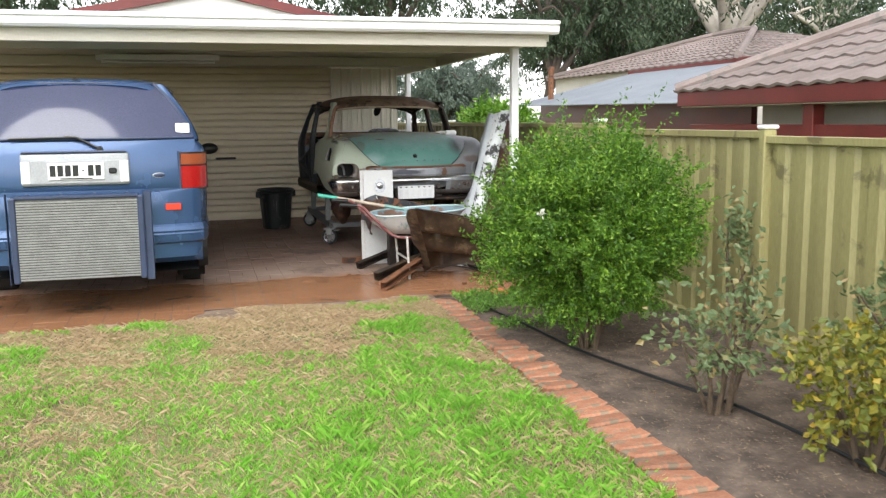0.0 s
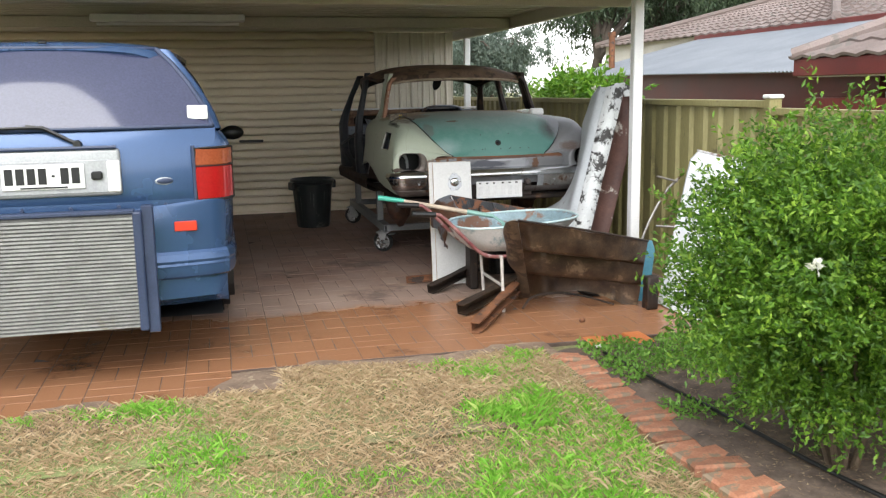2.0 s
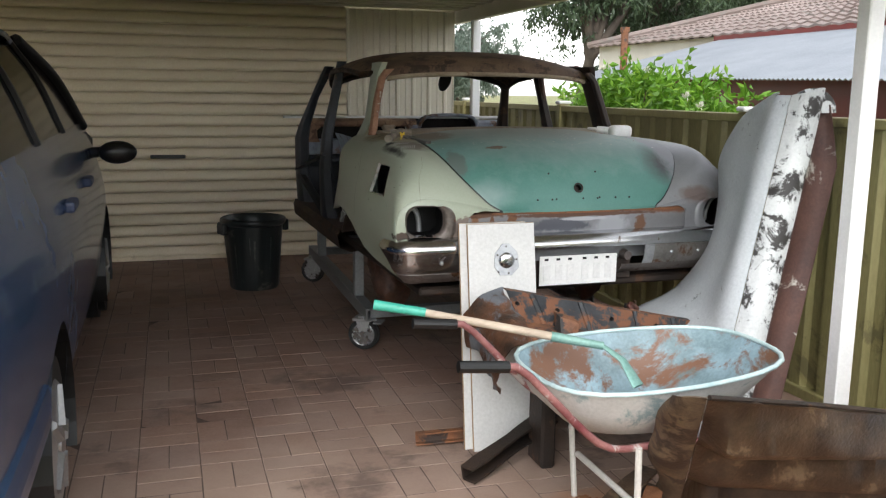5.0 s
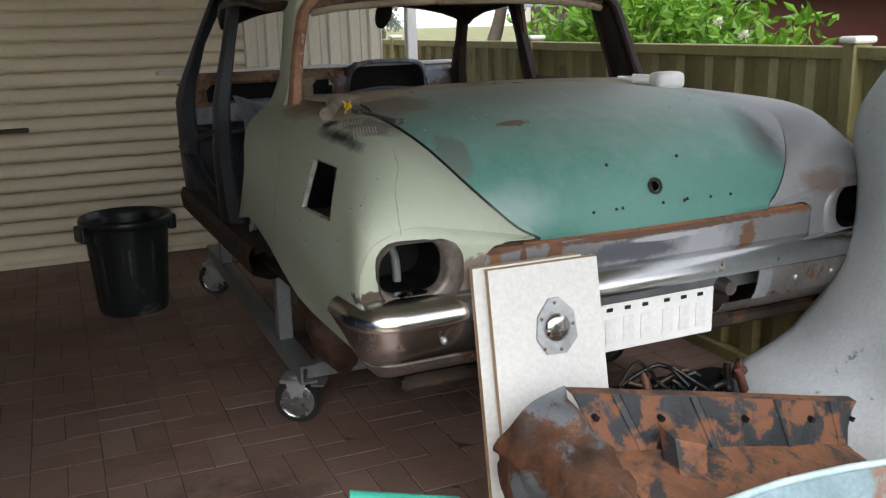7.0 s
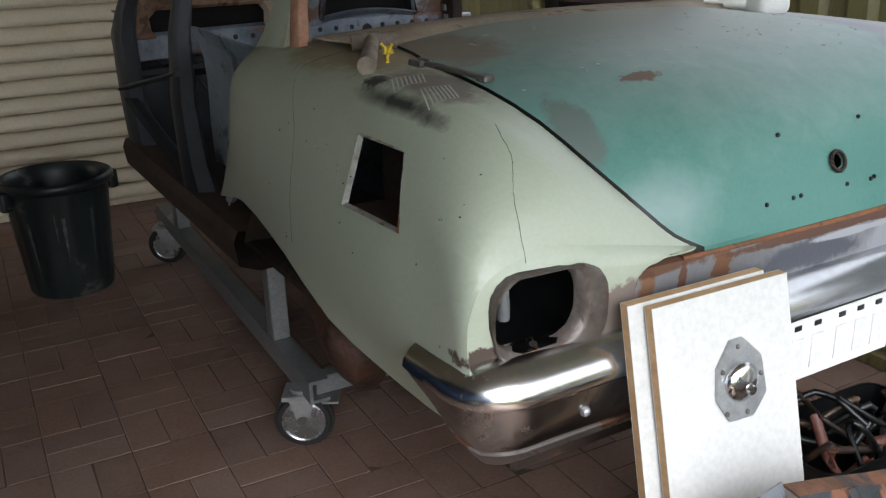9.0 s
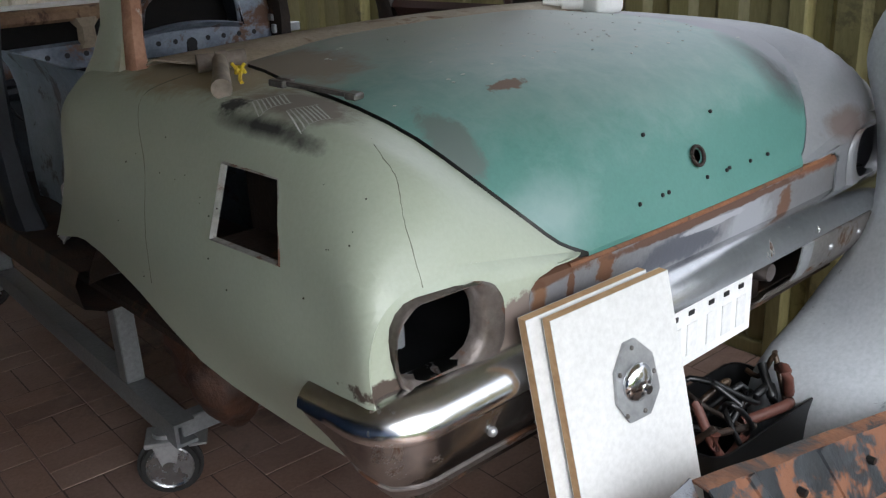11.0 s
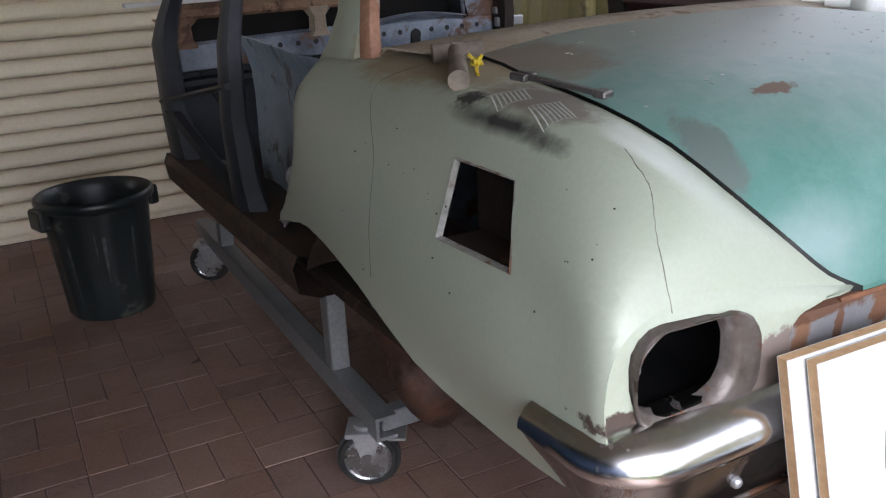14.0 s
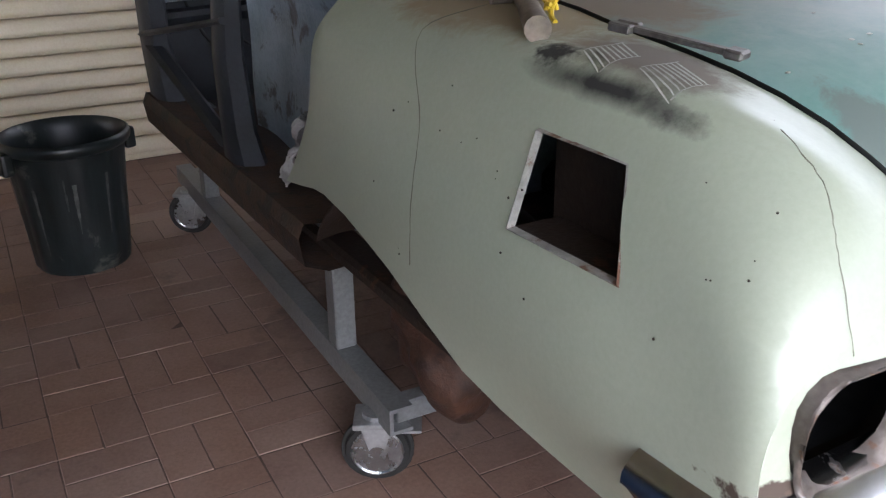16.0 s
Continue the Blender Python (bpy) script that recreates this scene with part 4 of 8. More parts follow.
    for s in (-1, 1):
        bm = bmesh.new()
        edge = [r[0] if s < 0 else r[-1] for r in rows]
        tube(bm, [p + Vector((s * 0.008, 0, -0.012)) for p in edge], 0.016, 6)
        part("drip_rail", bm, M_darkrust, roof)
    bm = bmesh.new()
    tube(bm, [p + Vector((0, 0.012, -0.012)) for p in rows[0]], 0.015, 8, flat=0.9)
    part("rear_header", bm, M_palelip, roof, "pale lip above the rear window", 60)
    bm = bmesh.new()
    tube(bm, [p + Vector((0, -0.02, -0.012)) for p in rows[-1]], 0.024, 8, flat=0.8)
    part("front_header", bm, M_darkrust, roof)

    def pillar(name, pts, mat, label=""):
        """A pressed pillar: rings of (x, y, z, width along x, width along y)."""
        b2 = bmesh.new()
        rings = []
        for x, y, z, wx, wy in pts:
            rings.append([Vector((x + sx * wx / 2, y + sy * wy / 2, z)) for sx, sy in ((-1, -.6), (-.6, -1), (.6, -1), (1, -.6), (1, .6), (.6, 1), (-.6, 1), (-1, .6))])
        vs = loft(b2, rings, closed_u=True)
        b2.faces.new(vs[0][::-1])
        b2.faces.new(vs[-1])
        bmesh.ops.recalc_face_normals(b2, faces=b2.faces)
        return part(name, b2, mat, shell, label, 40)
    for s in (-1, 1):
        X = lambda a: CX + s * a
        mat_c = M_sage if s < 0 else M_darkrust
        pillar("c_pillar", [(X(.735), 1.735, 1.13, .05, .22), (X(.715), 1.735, 1.185, .05, .19), (X(.695), 1.735, 1.225, .05, .155), (X(.667), 1.75, 1.29, .045, .125), (X(.645), 1.775, 1.40, .045, .11), (X(.62), 1.80, 1.51, .05, .13), (X(.60), 1.82, 1.575, .05, .21)], mat_c)
        pillar("window_flange", [(X(.69), 1.625, 1.195, .04, .05), (X(.672), 1.66, 1.27, .035, .045), (X(.648), 1.69, 1.38, .035, .04), (X(.615), 1.715, 1.495, .035, .04), (X(.575), 1.725, 1.54, .05, .04)], M_flange if s < 0 else M_darkrust, "rusty window flange")
        mb = M_primer if s < 0 else M_darkrust
        pillar("b_pillar", [(X(.725), 2.54, .62, .10, .16), (X(.745), 2.53, .75, .08, .11), (X(.755), 2.53, .95, .07, .10), (X(.74), 2.54, 1.16, .06, .09), (X(.69), 2.555, 1.38, .05, .06), (X(.64), 2.57, 1.60, .05, .07)], mb, "dark primered door pillar")
        pillar("a_pillar", [(X(.71), 3.40, .60, .12, .18), (X(.745), 3.40, .85, .08, .16), (X(.75), 3.38, 1.10, .08, .15), (X(.735), 3.34, 1.19, .07, .10), (X(.69), 3.20, 1.38, .05, .06), (X(.625), 3.02, 1.58, .06, .06)], mb)
        # sill
        bm = bmesh.new()
        sec = [(.785, .665), (.80, .63), (.79, .56), (.73, .535), (.64, .54), (.64, .66), (.71, .655)]
        loft(bm, [[Vector((X(a), y, z)) for a, z in sec] for y in steps(1.98, 3.48, 6)], closed_u=True)
        part("sill", bm, M_brownrust, shell, "rusted sill", 30)
    # inside: floor, firewall, dash, wheelhouses
    bm = bmesh.new()
    box(bm, (CX - .72, 0.70, 0.56), (CX + .72, 3.55, 0.60), 0.01)
    box(bm, (CX - .12, 1.9, 0.60), (CX + .12, 3.5, 0.70), 0.03)
    part("floor_pan", bm, M_darkrust, shell, "dark rusty floor pan")
    bm = bmesh.new()
    box(bm, (CX - .74, 3.50, 0.58), (CX + .74, 3.53, 1.14), 0.004)
    part("firewall", bm, M_primer, shell)
    # dashboard: pressed face with a wide opening, hooded instrument opening, lower switch rail
    dy = 3.38
    bm = bmesh.new()
    loft(bm, [[Vector((CX + x, dy + o, z + .012 * math.sin((x + .7) * 2.1))) for x in steps(-.72, .72, 20)] for z, o in ((.985, .03), (.99, .005), (1.03, 0), (1.075, .004), (1.085, .02))])
    thicken(bm, .006)
    dash = part("dashboard", bm, M_dash, shell, "bare blue-grey steel dashboard with empty openings", 40)
    bm = bmesh.new()
    loft(bm, [[Vector((CX + x, dy + o, z - .01 * (x / .7) ** 2)) for x in steps(-.72, .72, 20)] for z, o in ((.905, .05), (.935, .02), (.955, .02), (.962, .06))])
    thicken(bm, .005)
    part("under_rail", bm, M_primer, dash, "blue-grey rail under the dashboard", 40)
    bm = bmesh.new()
    loft(bm, [[Vector((CX + x, dy + o, z)) for x in steps(-.72, .08, 12)] for z, o in ((1.178, .0), (1.19, -.012), (1.215, -.008), (1.23, .02), (1.235, .11))])
    thicken(bm, .005)
    part("dash_top", bm, M_rust_pale, dash, "rust-orange stained dash top", 40)
    bm = bmesh.new()
    loft(bm, [[Vector((CX + x, dy + o, z)) for x in steps(.56, .74, 4)] for z, o in ((1.08, .0), (1.15, -.012), (1.205, -.008), (1.22, .02), (1.225, .11))])
    thicken(bm, .005)
    part("dash_top", bm, M_dash, dash, smooth=40)
    for x0, x1, mt in ((-.74, -.64, M_rust_pale), (-.16, -.09, M_palelip), (.02, .09, M_dash)):
        bm = bmesh.new()
        xm = (x0 + x1) / 2
        loft(bm, [[Vector((CX + xm + sx * w / 2, dy + o, z)) for sx, o in ((-1, .015), (-.6, -.008), (.6, -.008), (1, .015))] for z, w in ((1.07, (x1 - x0) * 1.7), (1.095, x1 - x0), (1.15, (x1 - x0) * .9), (1.19, (x1 - x0) * 1.8))])
        thicken(bm, .005)
        part("dash_post", bm, mt, dash, smooth=50)
    bm = bmesh.new()
    hood_pts = [(CX + .09, dy, 1.09), (CX + .105, dy - .03, 1.20), (CX + .135, dy - .045, 1.24), (CX + .18, dy - .05, 1.256), (CX + .32, dy - .05, 1.262), (CX + .46, dy - .05, 1.254), (CX + .505, dy - .045, 1.238), (CX + .535, dy - .03, 1.20), (CX + .56, dy, 1.09)]
    tube(bm, spline(hood_pts, 30), 0.012, 8)
    part("instrument_hood", bm, M_dash, dash, "rim of the instrument opening", smooth=60)
    bm = bmesh.new()
    loft(bm, [[Vector((p[0], dy + o, p[2])) for p in hood_pts] for o in (-.035, .10)])
    part("hood_shell", bm, M_primer, dash, "dark hollow hood", 60)
    bm = bmesh.new()
    loft(bm, [[Vector((CX + x, dy + o, z + .025 * math.sin(math.pi * (x - .09) / .47))) for x in steps(.09, .56, 12)] for z, o in ((1.075, .0), (1.095, -.03), (1.10, -.02), (1.10, .03))])
    part("instrument_sill", bm, M_dash, dash, "curved lower edge of the instrument opening", 40)
    # dark sheets set behind the dash openings, coloured to stand for shade
    for x0, x1, z0, z1 in ((.09, .555, 1.07, 1.24), (-.66, .03, 1.07, 1.20)):
        bm = bmesh.new()
        box(bm, (CX + x0, dy + .10, z0), (CX + x1, dy + .12, z1), 0.004)
        part("instrument_void", bm, M_hollow, dash)
    for kx in steps(-.30, .62, 12):
        bm = bmesh.new()
        rod(bm, (CX + kx, dy - .006, 1.05), (CX + kx, dy + .004, 1.05), 0.011, 0.011, 10)
        part("switch_hole", bm, M_black, dash)
    bm = bmesh.new()
    rod(bm, (CX + .31, dy - .012, 1.035), (CX + .31, dy + .02, 1.035), .024, .024, 14)
    box(bm, (CX + .287, dy - .012, .99), (CX + .333, dy + .01, 1.035), .004)
    part("column_notch", bm, M_black, dash, "dark notch for the steering column", 40)
    for hx in (.115, .20):
        bm = bmesh.new()
        bmesh.ops.create_uvsphere(bm, u_segments=12, v_segments=8, radius=1, matrix=pose(CX + hx, dy + .06, .965) @ Matrix.Diagonal((.032, .02, .016, 1)))
        part("white_knob", bm, M_slat, dash, "small pale fitting under the dashboard", 180)
    bm = bmesh.new()
    for k in range(5):
        z = 1.0 - .02 * k
        tube(bm, spline([(CX - .62 + .13 * k, dy + .10, z), (CX - .57 + .13 * k, dy + .03, .86 - .02 * (k % 3)), (CX - .50 + .13 * k, dy + .06, .80), (CX - .44 + .13 * k, dy + .10, .93)], 14), .006, 6)
    part("loose_wiring", bm, M_black, dash, "loose wiring under the dashboard", 60)
    bm = bmesh.new()
    box(bm, (CX - .86, dy + .07, 1.232), (CX + .76, dy + .13, 1.250), 0.004, pose(0, 0, 0, 0, 0, 0))
    part("cowl_plank", bm, surf("white_batten", (0.7, 0.7, 0.68), (0.78, 0.78, 0.76), 8, 0.5), shell, "pale plank lying across the cowl")
    bm = bmesh.new()
    box(bm, (CX + .70, dy - .05, 1.035), (CX + .84, dy - .02, 1.075), .004)
    box(bm, (CX + .70, dy - .04, 1.09), (CX + .76, dy + .0, 1.12), .004)
    part("bracket", bm, M_galv, shell, "bare steel hinge bracket")
    # inner mirror
    bm = bmesh.new()
    bmesh.ops.create_uvsphere(bm, u_segments=16, v_segments=10, radius=1.0, matrix=pose(CX + .14, 2.92, 1.50, 0, 25, 12) @ Matrix.Diagonal((0.045, 0.012, 0.075, 1)))
    rod(bm, (CX + .10, 2.95, 1.61), (CX + .13, 2.925, 1.52), 0.006)
    part("inner_mirror", bm, M_black, shell, "oval black mirror hanging from the roof", 180)
    for s in (-1, 1):
        bm = bmesh.new()
        rows = []
        for dx, r in ((.80, .335), (.74, .345), (.60, .345), (.56, .32)):
            rows.append([Vector((CX + s * dx, 1.52 + 1.18 * r * math.cos(a), 0.52 + r * math.sin(a))) for a in [radians(k) for k in range(26, 155, 8)]])
        loft(bm, rows)
        vs = [Vector((CX + s * .56, 1.52 + 1.18 * .32 * math.cos(a), 0.52 + .32 * math.sin(a))) for a in [radians(k) for k in range(26, 155, 8)]]
        bm.faces.new([bm.verts.new(v) for v in vs])
        thicken(bm, 0.004)
        part("wheelhouse", bm, M_darkrust, shell, "rusted inner wheel arch", 40)
    # crumpled rusty remains of the inner guard above the castors
    for s in (-1, 1):
        bm = bmesh.new()
        bmesh.ops.create_icosphere(bm, subdivisions=4, radius=1, matrix=pose(CX + s * .60, 1.68, .465, 0, 10 * s, 0) @ Matrix.Diagonal((.085, .15, .20, 1)))
        for v in bm.verts:
            p = v.co
            k = .045 * noise.noise(p * 9) + .022 * noise.noise(p * 23) + .010 * abs(noise.noise(p * 40))
            v.co += (p - Vector((CX + s * .60, 1.68, .465))).normalized() * k
        part("torn_guard", bm, M_guardrust, shell, "crumpled torn rusty inner guard", 50)
    bm = bmesh.new()
    rows = []
    for y in steps(1.86, 2.86, 14):
        rows.append([Vector((CX - .60 - .02 * math.sin((y - 1.8) * 5) + .012 * noise.noise((y * 4, z * 4, 0)) - .05 * max(0, (z - 1.08) / .1), y, z)) for z in (.66, .72, .80, .88, .96, 1.04, 1.10, 1.155)])
    loft(bm, rows)
    thicken(bm, .006)
    part("inner_panel", bm, M_innerblue, shell, "blue-grey inner side panel")
    # hinge-pillar brace in the left door opening
    bm = bmesh.new()
    tube(bm, [(CX - .78, 3.42, .88), (CX - .77, 2.48, 1.05)], 0.018, 6, flat=.6)
    tube(bm, [(CX - .76, 3.36, .85), (CX - .72, 2.55, .62)], 0.03, 6, flat=.5)
    part("door_brace", bm, M_primer, shell)
    # right doors with window frames
    for y0, y1 in ((1.86, 2.59),):
        x = CX + .785
        bm = bmesh.new()
        rows = []
        for z, out in ((.66, -.01), (.80, .012), (.95, .018), (1.10, .008), (1.18, -.02), (1.20, -.045)):
            rows.append([Vector((x + out, y, z)) for y in steps(y0, y1, 6)])
        loft(bm, rows)
        thicken(bm, 0.03)
        dr = part("door", bm, M_brownpaint, shell, "dark brown door with open window frame", 40)
        bm = bmesh.new()
        pts = [(x - .045, y0 + .02, 1.20), (x - .13, y0 + .07, 1.54), (x - .14, y0 + .13, 1.57), (x - .14, y1 - .12, 1.57), (x - .13, y1 - .07, 1.54), (x - .045, y1 - .02, 1.20)]
        tube(bm, pts, 0.02, 6)
        part("window_frame", bm, M_brownpaint, dr)
    shell.rotation_euler.z = radians(1.8)
    return shell


build_sedan()


def build_dolly():
    d = thing("car_dolly", "grey steel channel dolly on four swivel castors", "dolly", (CX, 2.85, 0))
    for s in (-1, 1):
        x = CX + s * 0.655
        bm = bmesh.new()
        sec = [(-.03, .185), (.03, .185), (.03, .195), (-.02, .195), (-.02, .245), (.03, .245), (.03, .255), (-.03, .255)]
        loft(bm, [[Vector((x + a * -s, y, z)) for a, z in sec] for y in (1.74, 3.84)], closed_u=True)
        bm.faces.new([v for v in bm.verts if abs(v.co.y - 1.74) < 1e-4])
        part("side_rail", bm, M_greysteel, d)
        for y in (2.09, 3.40):
            bm = bmesh.new()
            box(bm, (x - .028, y - .03, .255), (x + .028, y + .03, .60), 0.004)
            box(bm, (x - .05, y - .05, .59), (x + .05, y + .05, .602), 0.002)
            part("upright", bm, M_greysteel, d)
    for y in (1.79, 3.76):
        bm = bmesh.new()
        box(bm, (CX - .655, y - .025, .195), (CX + .655, y + .025, .25), 0.004)
        part("cross_bar", bm, M_greysteel, d)
    for s in (-1, 1):
        for y in (1.84, 3.70):
            x = CX + s * 0.675
            bm = bmesh.new()
            g = bmesh.ops.create_cone(bm, cap_ends=True, segments=28, radius1=.09, radius2=.09, depth=.036, matrix=pose(x, y, .09, 0, 90, 62))
            bmesh.ops.bevel(bm, geom=[e for e in bm.edges if len(e.link_faces) == 2 and abs(e.calc_face_angle(0)) > 1], offset=.012, segments=3, affect="EDGES")
            wheel = part("wheel", bm, M_rubber, d, "black rubber castor wheel", 40)
            bm = bmesh.new()
            for k in (-1, 1):
                hm = pose(x, y, .09, 0, 90, 62)
                bmesh.ops.create_cone(bm, cap_ends=True, segments=28, radius1=.064, radius2=.064, depth=.004, matrix=hm @ Matrix.Translation((0, 0, k * .0185)))
                tube(bm, [hm @ Vector((.062 * math.cos(q), .062 * math.sin(q), k * .021)) for q in [qq * math.pi / 14 for qq in range(28)]], .004, 6, closed=True)
                bmesh.ops.create_cone(bm, cap_ends=True, segments=16, radius1=.022 if k < 0 else .018, radius2=.018 if k < 0 else .022, depth=.014, matrix=hm @ Matrix.Translation((0, 0, k * .024)))
            part("hub", bm, M_zinchub, wheel, "bright zinc hub disc", 40)
            bm = bmesh.new()
            m = pose(x, y, .008, 0, 0, 62)
            for k in (-1, 1):
                extrude_outline(bm, [m @ Vector((k * .026, a, b)) for a, b in ((-.013, .07), (.013, .07), (.04, .165), (-.04, .165))], m.to_3x3() @ Vector((k * .004, 0, 0)))
            box(bm, (-.05, -.055, .163), (.05, .055, .178), 0.003, m)
            box(bm, (-.045, -.11, .15), (.045, -.06, .158), 0.003, m)
            rod(bm, m @ Vector((0, 0, .176)), m @ Vector((0, 0, .19)), .035, .035, 16)
            part("fork", bm, M_galv, d, "zinc castor fork with brake pedal")


build_dolly()

# ---- the blue station wagon ----
FX = -3.66
M_blue = surf("metallic_blue_paint", (0.036, 0.078, 0.175), (0.046, 0.094, 0.20), 1.5, 0.26, 0.4, 0.03, fine=300, coat=0.4)
M_bluetrim = surf("dark_blue_plastic", (0.018, 0.03, 0.07), (0.03, 0.045, 0.09), 3, 0.45, 0, 0.08)
# dark tint, with the sky's blue reflection put into the colour
M_tint = surf("tinted_rear_glass", (0.03, 0.035, 0.075), (0.042, 0.047, 0.095), 1.2, 0.06, 0, 0.0, coat=1.0, rvar=0.03)
M_sideglass = surf("dark_side_glass", (0.004, 0.005, 0.007), (0.007, 0.008, 0.011), 1.2, 0.08, 0, 0.0, rvar=0.03)
M_sideglass.node_tree.nodes["Principled BSDF"].inputs["Specular IOR Level"].default_value = 0.12
M_red = surf("red_lens", (0.30, 0.008, 0.010), (0.38, 0.014, 0.014), 3, 0.15, 0, 0.02, coat=0.3)
M_amber = surf("amber_lens", (0.26, 0.06, 0.025), (0.32, 0.085, 0.035), 3, 0.15, 0, 0.02, coat=0.3)
M_orange = surf("orange_reflector", (0.55, 0.03, 0.012), (0.62, 0.04, 0.015), 8, 0.3, 0, 0.05, coat=0.2)
M_silver = surf("silver_plastic", (0.30, 0.315, 0.325), (0.38, 0.395, 0.40), 5, 0.35, 0.2, 0.03)
M_plate = surf("white_plate", (0.72, 0.72, 0.70), (0.8, 0.8, 0.78), 9, 0.35, 0, 0.02)
M_fin = surf("radiator_core", (0.24, 0.24, 0.235), (0.34, 0.34, 0.325), 14, 0.45, 0.4, 0.3, spots=(0.24, 0.23, 0.20), spot_scale=6, spot_at=0.6)
M_alloy = surf("alloy_rim", (0.35, 0.36, 0.37), (0.45, 0.46, 0.47), 8, 0.35, 0.8, 0.05)


def wagon_w(y):
    return curve([(-1.31, .828), (-1.28, .848), (-1.22, .868), (-1.1, .888), (-0.6, .90), (2.4, .905), (3.3, .87), (3.65, .80), (3.80, .70)], y)


W_PROF = [(.74, .27), (.905, .31), (.945, .40), (.967, .55), (.988, .70), (.995, .85), (.975, .98), (.945, 1.10), (.915, 1.20), (.90, 1.24)]


def build_wagon():
    car = thing("station_wagon", "metallic blue station wagon parked on the paving, radiator hung behind", "car", (FX, 1.2, 0))
    ys = [-1.31, -1.295, -1.28, -1.25, -1.22, -1.12, -1.0, -.8, -.5, -.25, 0, .3, .6, 1.0, 1.5, 2.0, 2.3, 2.6, 2.9, 3.2, 3.5, 3.7, 3.8]
    for s in (-1, 1):
        bm = bmesh.new()
        rows = []
        for y in ys:
            w = wagon_w(y)
            top = 1.0 if y < 2.35 else max(0.80, 1 - (y - 2.35) * 0.16)
            rows.append(spline([(FX + s * w * a, y, max(.27 + (z - .27) * top, .52 - .012 * i if y < -.38 else 0)) for i, (a, z) in enumerate(W_PROF)], 28))
        loft(bm, rows)
        for wy in (0.0, 2.98):
            cut_hole(bm, [(FX + s * .9, wy + .37 * math.cos(a), .33 + .37 * math.sin(a)) for a in [k * math.pi / 12 for k in range(24)]], (1, 0, 0),
                     lambda c: (c.x - FX) * s > .5 and abs(c.y - wy) < .6)
        bmesh.ops.recalc_face_normals(bm, faces=bm.faces)
        part("side_panel", bm, M_blue, car, smooth=35)
        # rubbing strip and arch liners
        bm = bmesh.new()
        pts = [Vector((FX + s * (wagon_w(y) * .975), y, .60)) for y in (-1.25, -1.1, -.9, -.6, -.35)]
        tube(bm, pts, .016, 6)
        part("side_strip", bm, M_blue, car)
        for wy in (0.0, 2.98):
            bm = bmesh.new()
            rows = [[Vector((FX + s * d, wy + .375 * math.cos(a), .33 + .375 * math.sin(a))) for a in [k * math.pi / 14 for k in range(-2, 17)]] for d in (.885, .60)]
            loft(bm, rows)
            part("arch_liner", bm, M_black, car)
            bm = bmesh.new()
            bmesh.ops.create_cone(bm, cap_ends=True, segments=36, radius1=.315, radius2=.315, depth=.225, matrix=pose(FX + s * .745, wy, .315, 0, 90, 0))
            bmesh.ops.bevel(bm, geom=[e for e in bm.edges if abs(e.calc_face_angle(0)) > 1], offset=.04, segments=4, affect="EDGES")
            tyre = part("wheel", bm, M_rubber, car, "black tyre", 40)
            bm = bmesh.new()
            bmesh.ops.create_cone(bm, cap_ends=True, segments=30, radius1=.205, radius2=.19, depth=.012, matrix=pose(FX + s * .859, wy, .315, 0, 90, 0))
            bmesh.ops.create_cone(bm, cap_ends=True, segments=20, radius1=.06, radius2=.05, depth=.03, matrix=pose(FX + s * .861, wy, .315, 0, 90, 0))
            for k in range(5):
                a = k * 2 * math.pi / 5
                rod(bm, (FX + s * .867, wy + .05 * math.cos(a), .315 + .05 * math.sin(a)), (FX + s * .864, wy + .18 * math.cos(a), .315 + .18 * math.sin(a)), .022, .016, 6)
            part("rim", bm, M_alloy, tyre, "pale alloy rim", 40)
        # side glass, pillars
        bm = bmesh.new()
        low = [(FX + s * .815, y, 1.235) for y in (-1.14, -.5, .4, 1.3, 2.25)]
        mid = [(FX + s * .725, y, 1.46) for y in (-1.06, -.5, .4, 1.2, 1.85)]
        top = [(FX + s * .615, y, 1.625) for y in (-.98, -.5, .4, 1.1, 1.5)]
        rows = [[Vector(low[i]), Vector(mid[i]), Vector(top[i])] for i in range(5)]
        loft(bm, [spline(r, 9) for r in rows])
        part("side_window", bm, M_sideglass, car, "dark tinted side glass", 60)
        bm = bmesh.new()
        rows = []
        for f in steps(0, 1, 10):
            w = .80 - .265 * f ** 1.35
            a = Vector((FX + s * w, -1.285 + .30 * f, 1.25 + .41 * f))
            c = Vector((FX + s * (.828 - .09 * f - .115 * f * f), -1.135 + .16 * f, 1.228 + .40 * f))
            b = a.lerp(c, .45) + Vector((s * .03, -.012, .012))
            rows.append(spline([a, b, c], 7))
        loft(bm, rows)
        thicken(bm, .004)
        part("d_pillar", bm, M_blue, car, smooth=60)
        bm = bmesh.new()
        tube(bm, spline([(FX + s * .82, 2.30, 1.22), (FX + s * .73, 1.90, 1.47), (FX + s * .62, 1.52, 1.63)], 10), .03, 8)
        part("a_pillar", bm, M_black, car, smooth=60)
        for y in (.35, 1.25):
            bm = bmesh.new()
            tube(bm, spline([(FX + s * .818, y, 1.23), (FX + s * .728, y, 1.46), (FX + s * .617, y, 1.632)], 8), .028, 6, flat=.5)
            part("b_pillar", bm, M_black, car)
        for y in (.55, 1.45):
            bm = bmesh.new()
            box(bm, (FX + s * .895 - .02, y - .09, 0.985), (FX + s * .895 + .02, y + .09, 1.025), .012, seg=2)
            part("door_handle", bm, M_bluetrim, car)
        bm = bmesh.new()
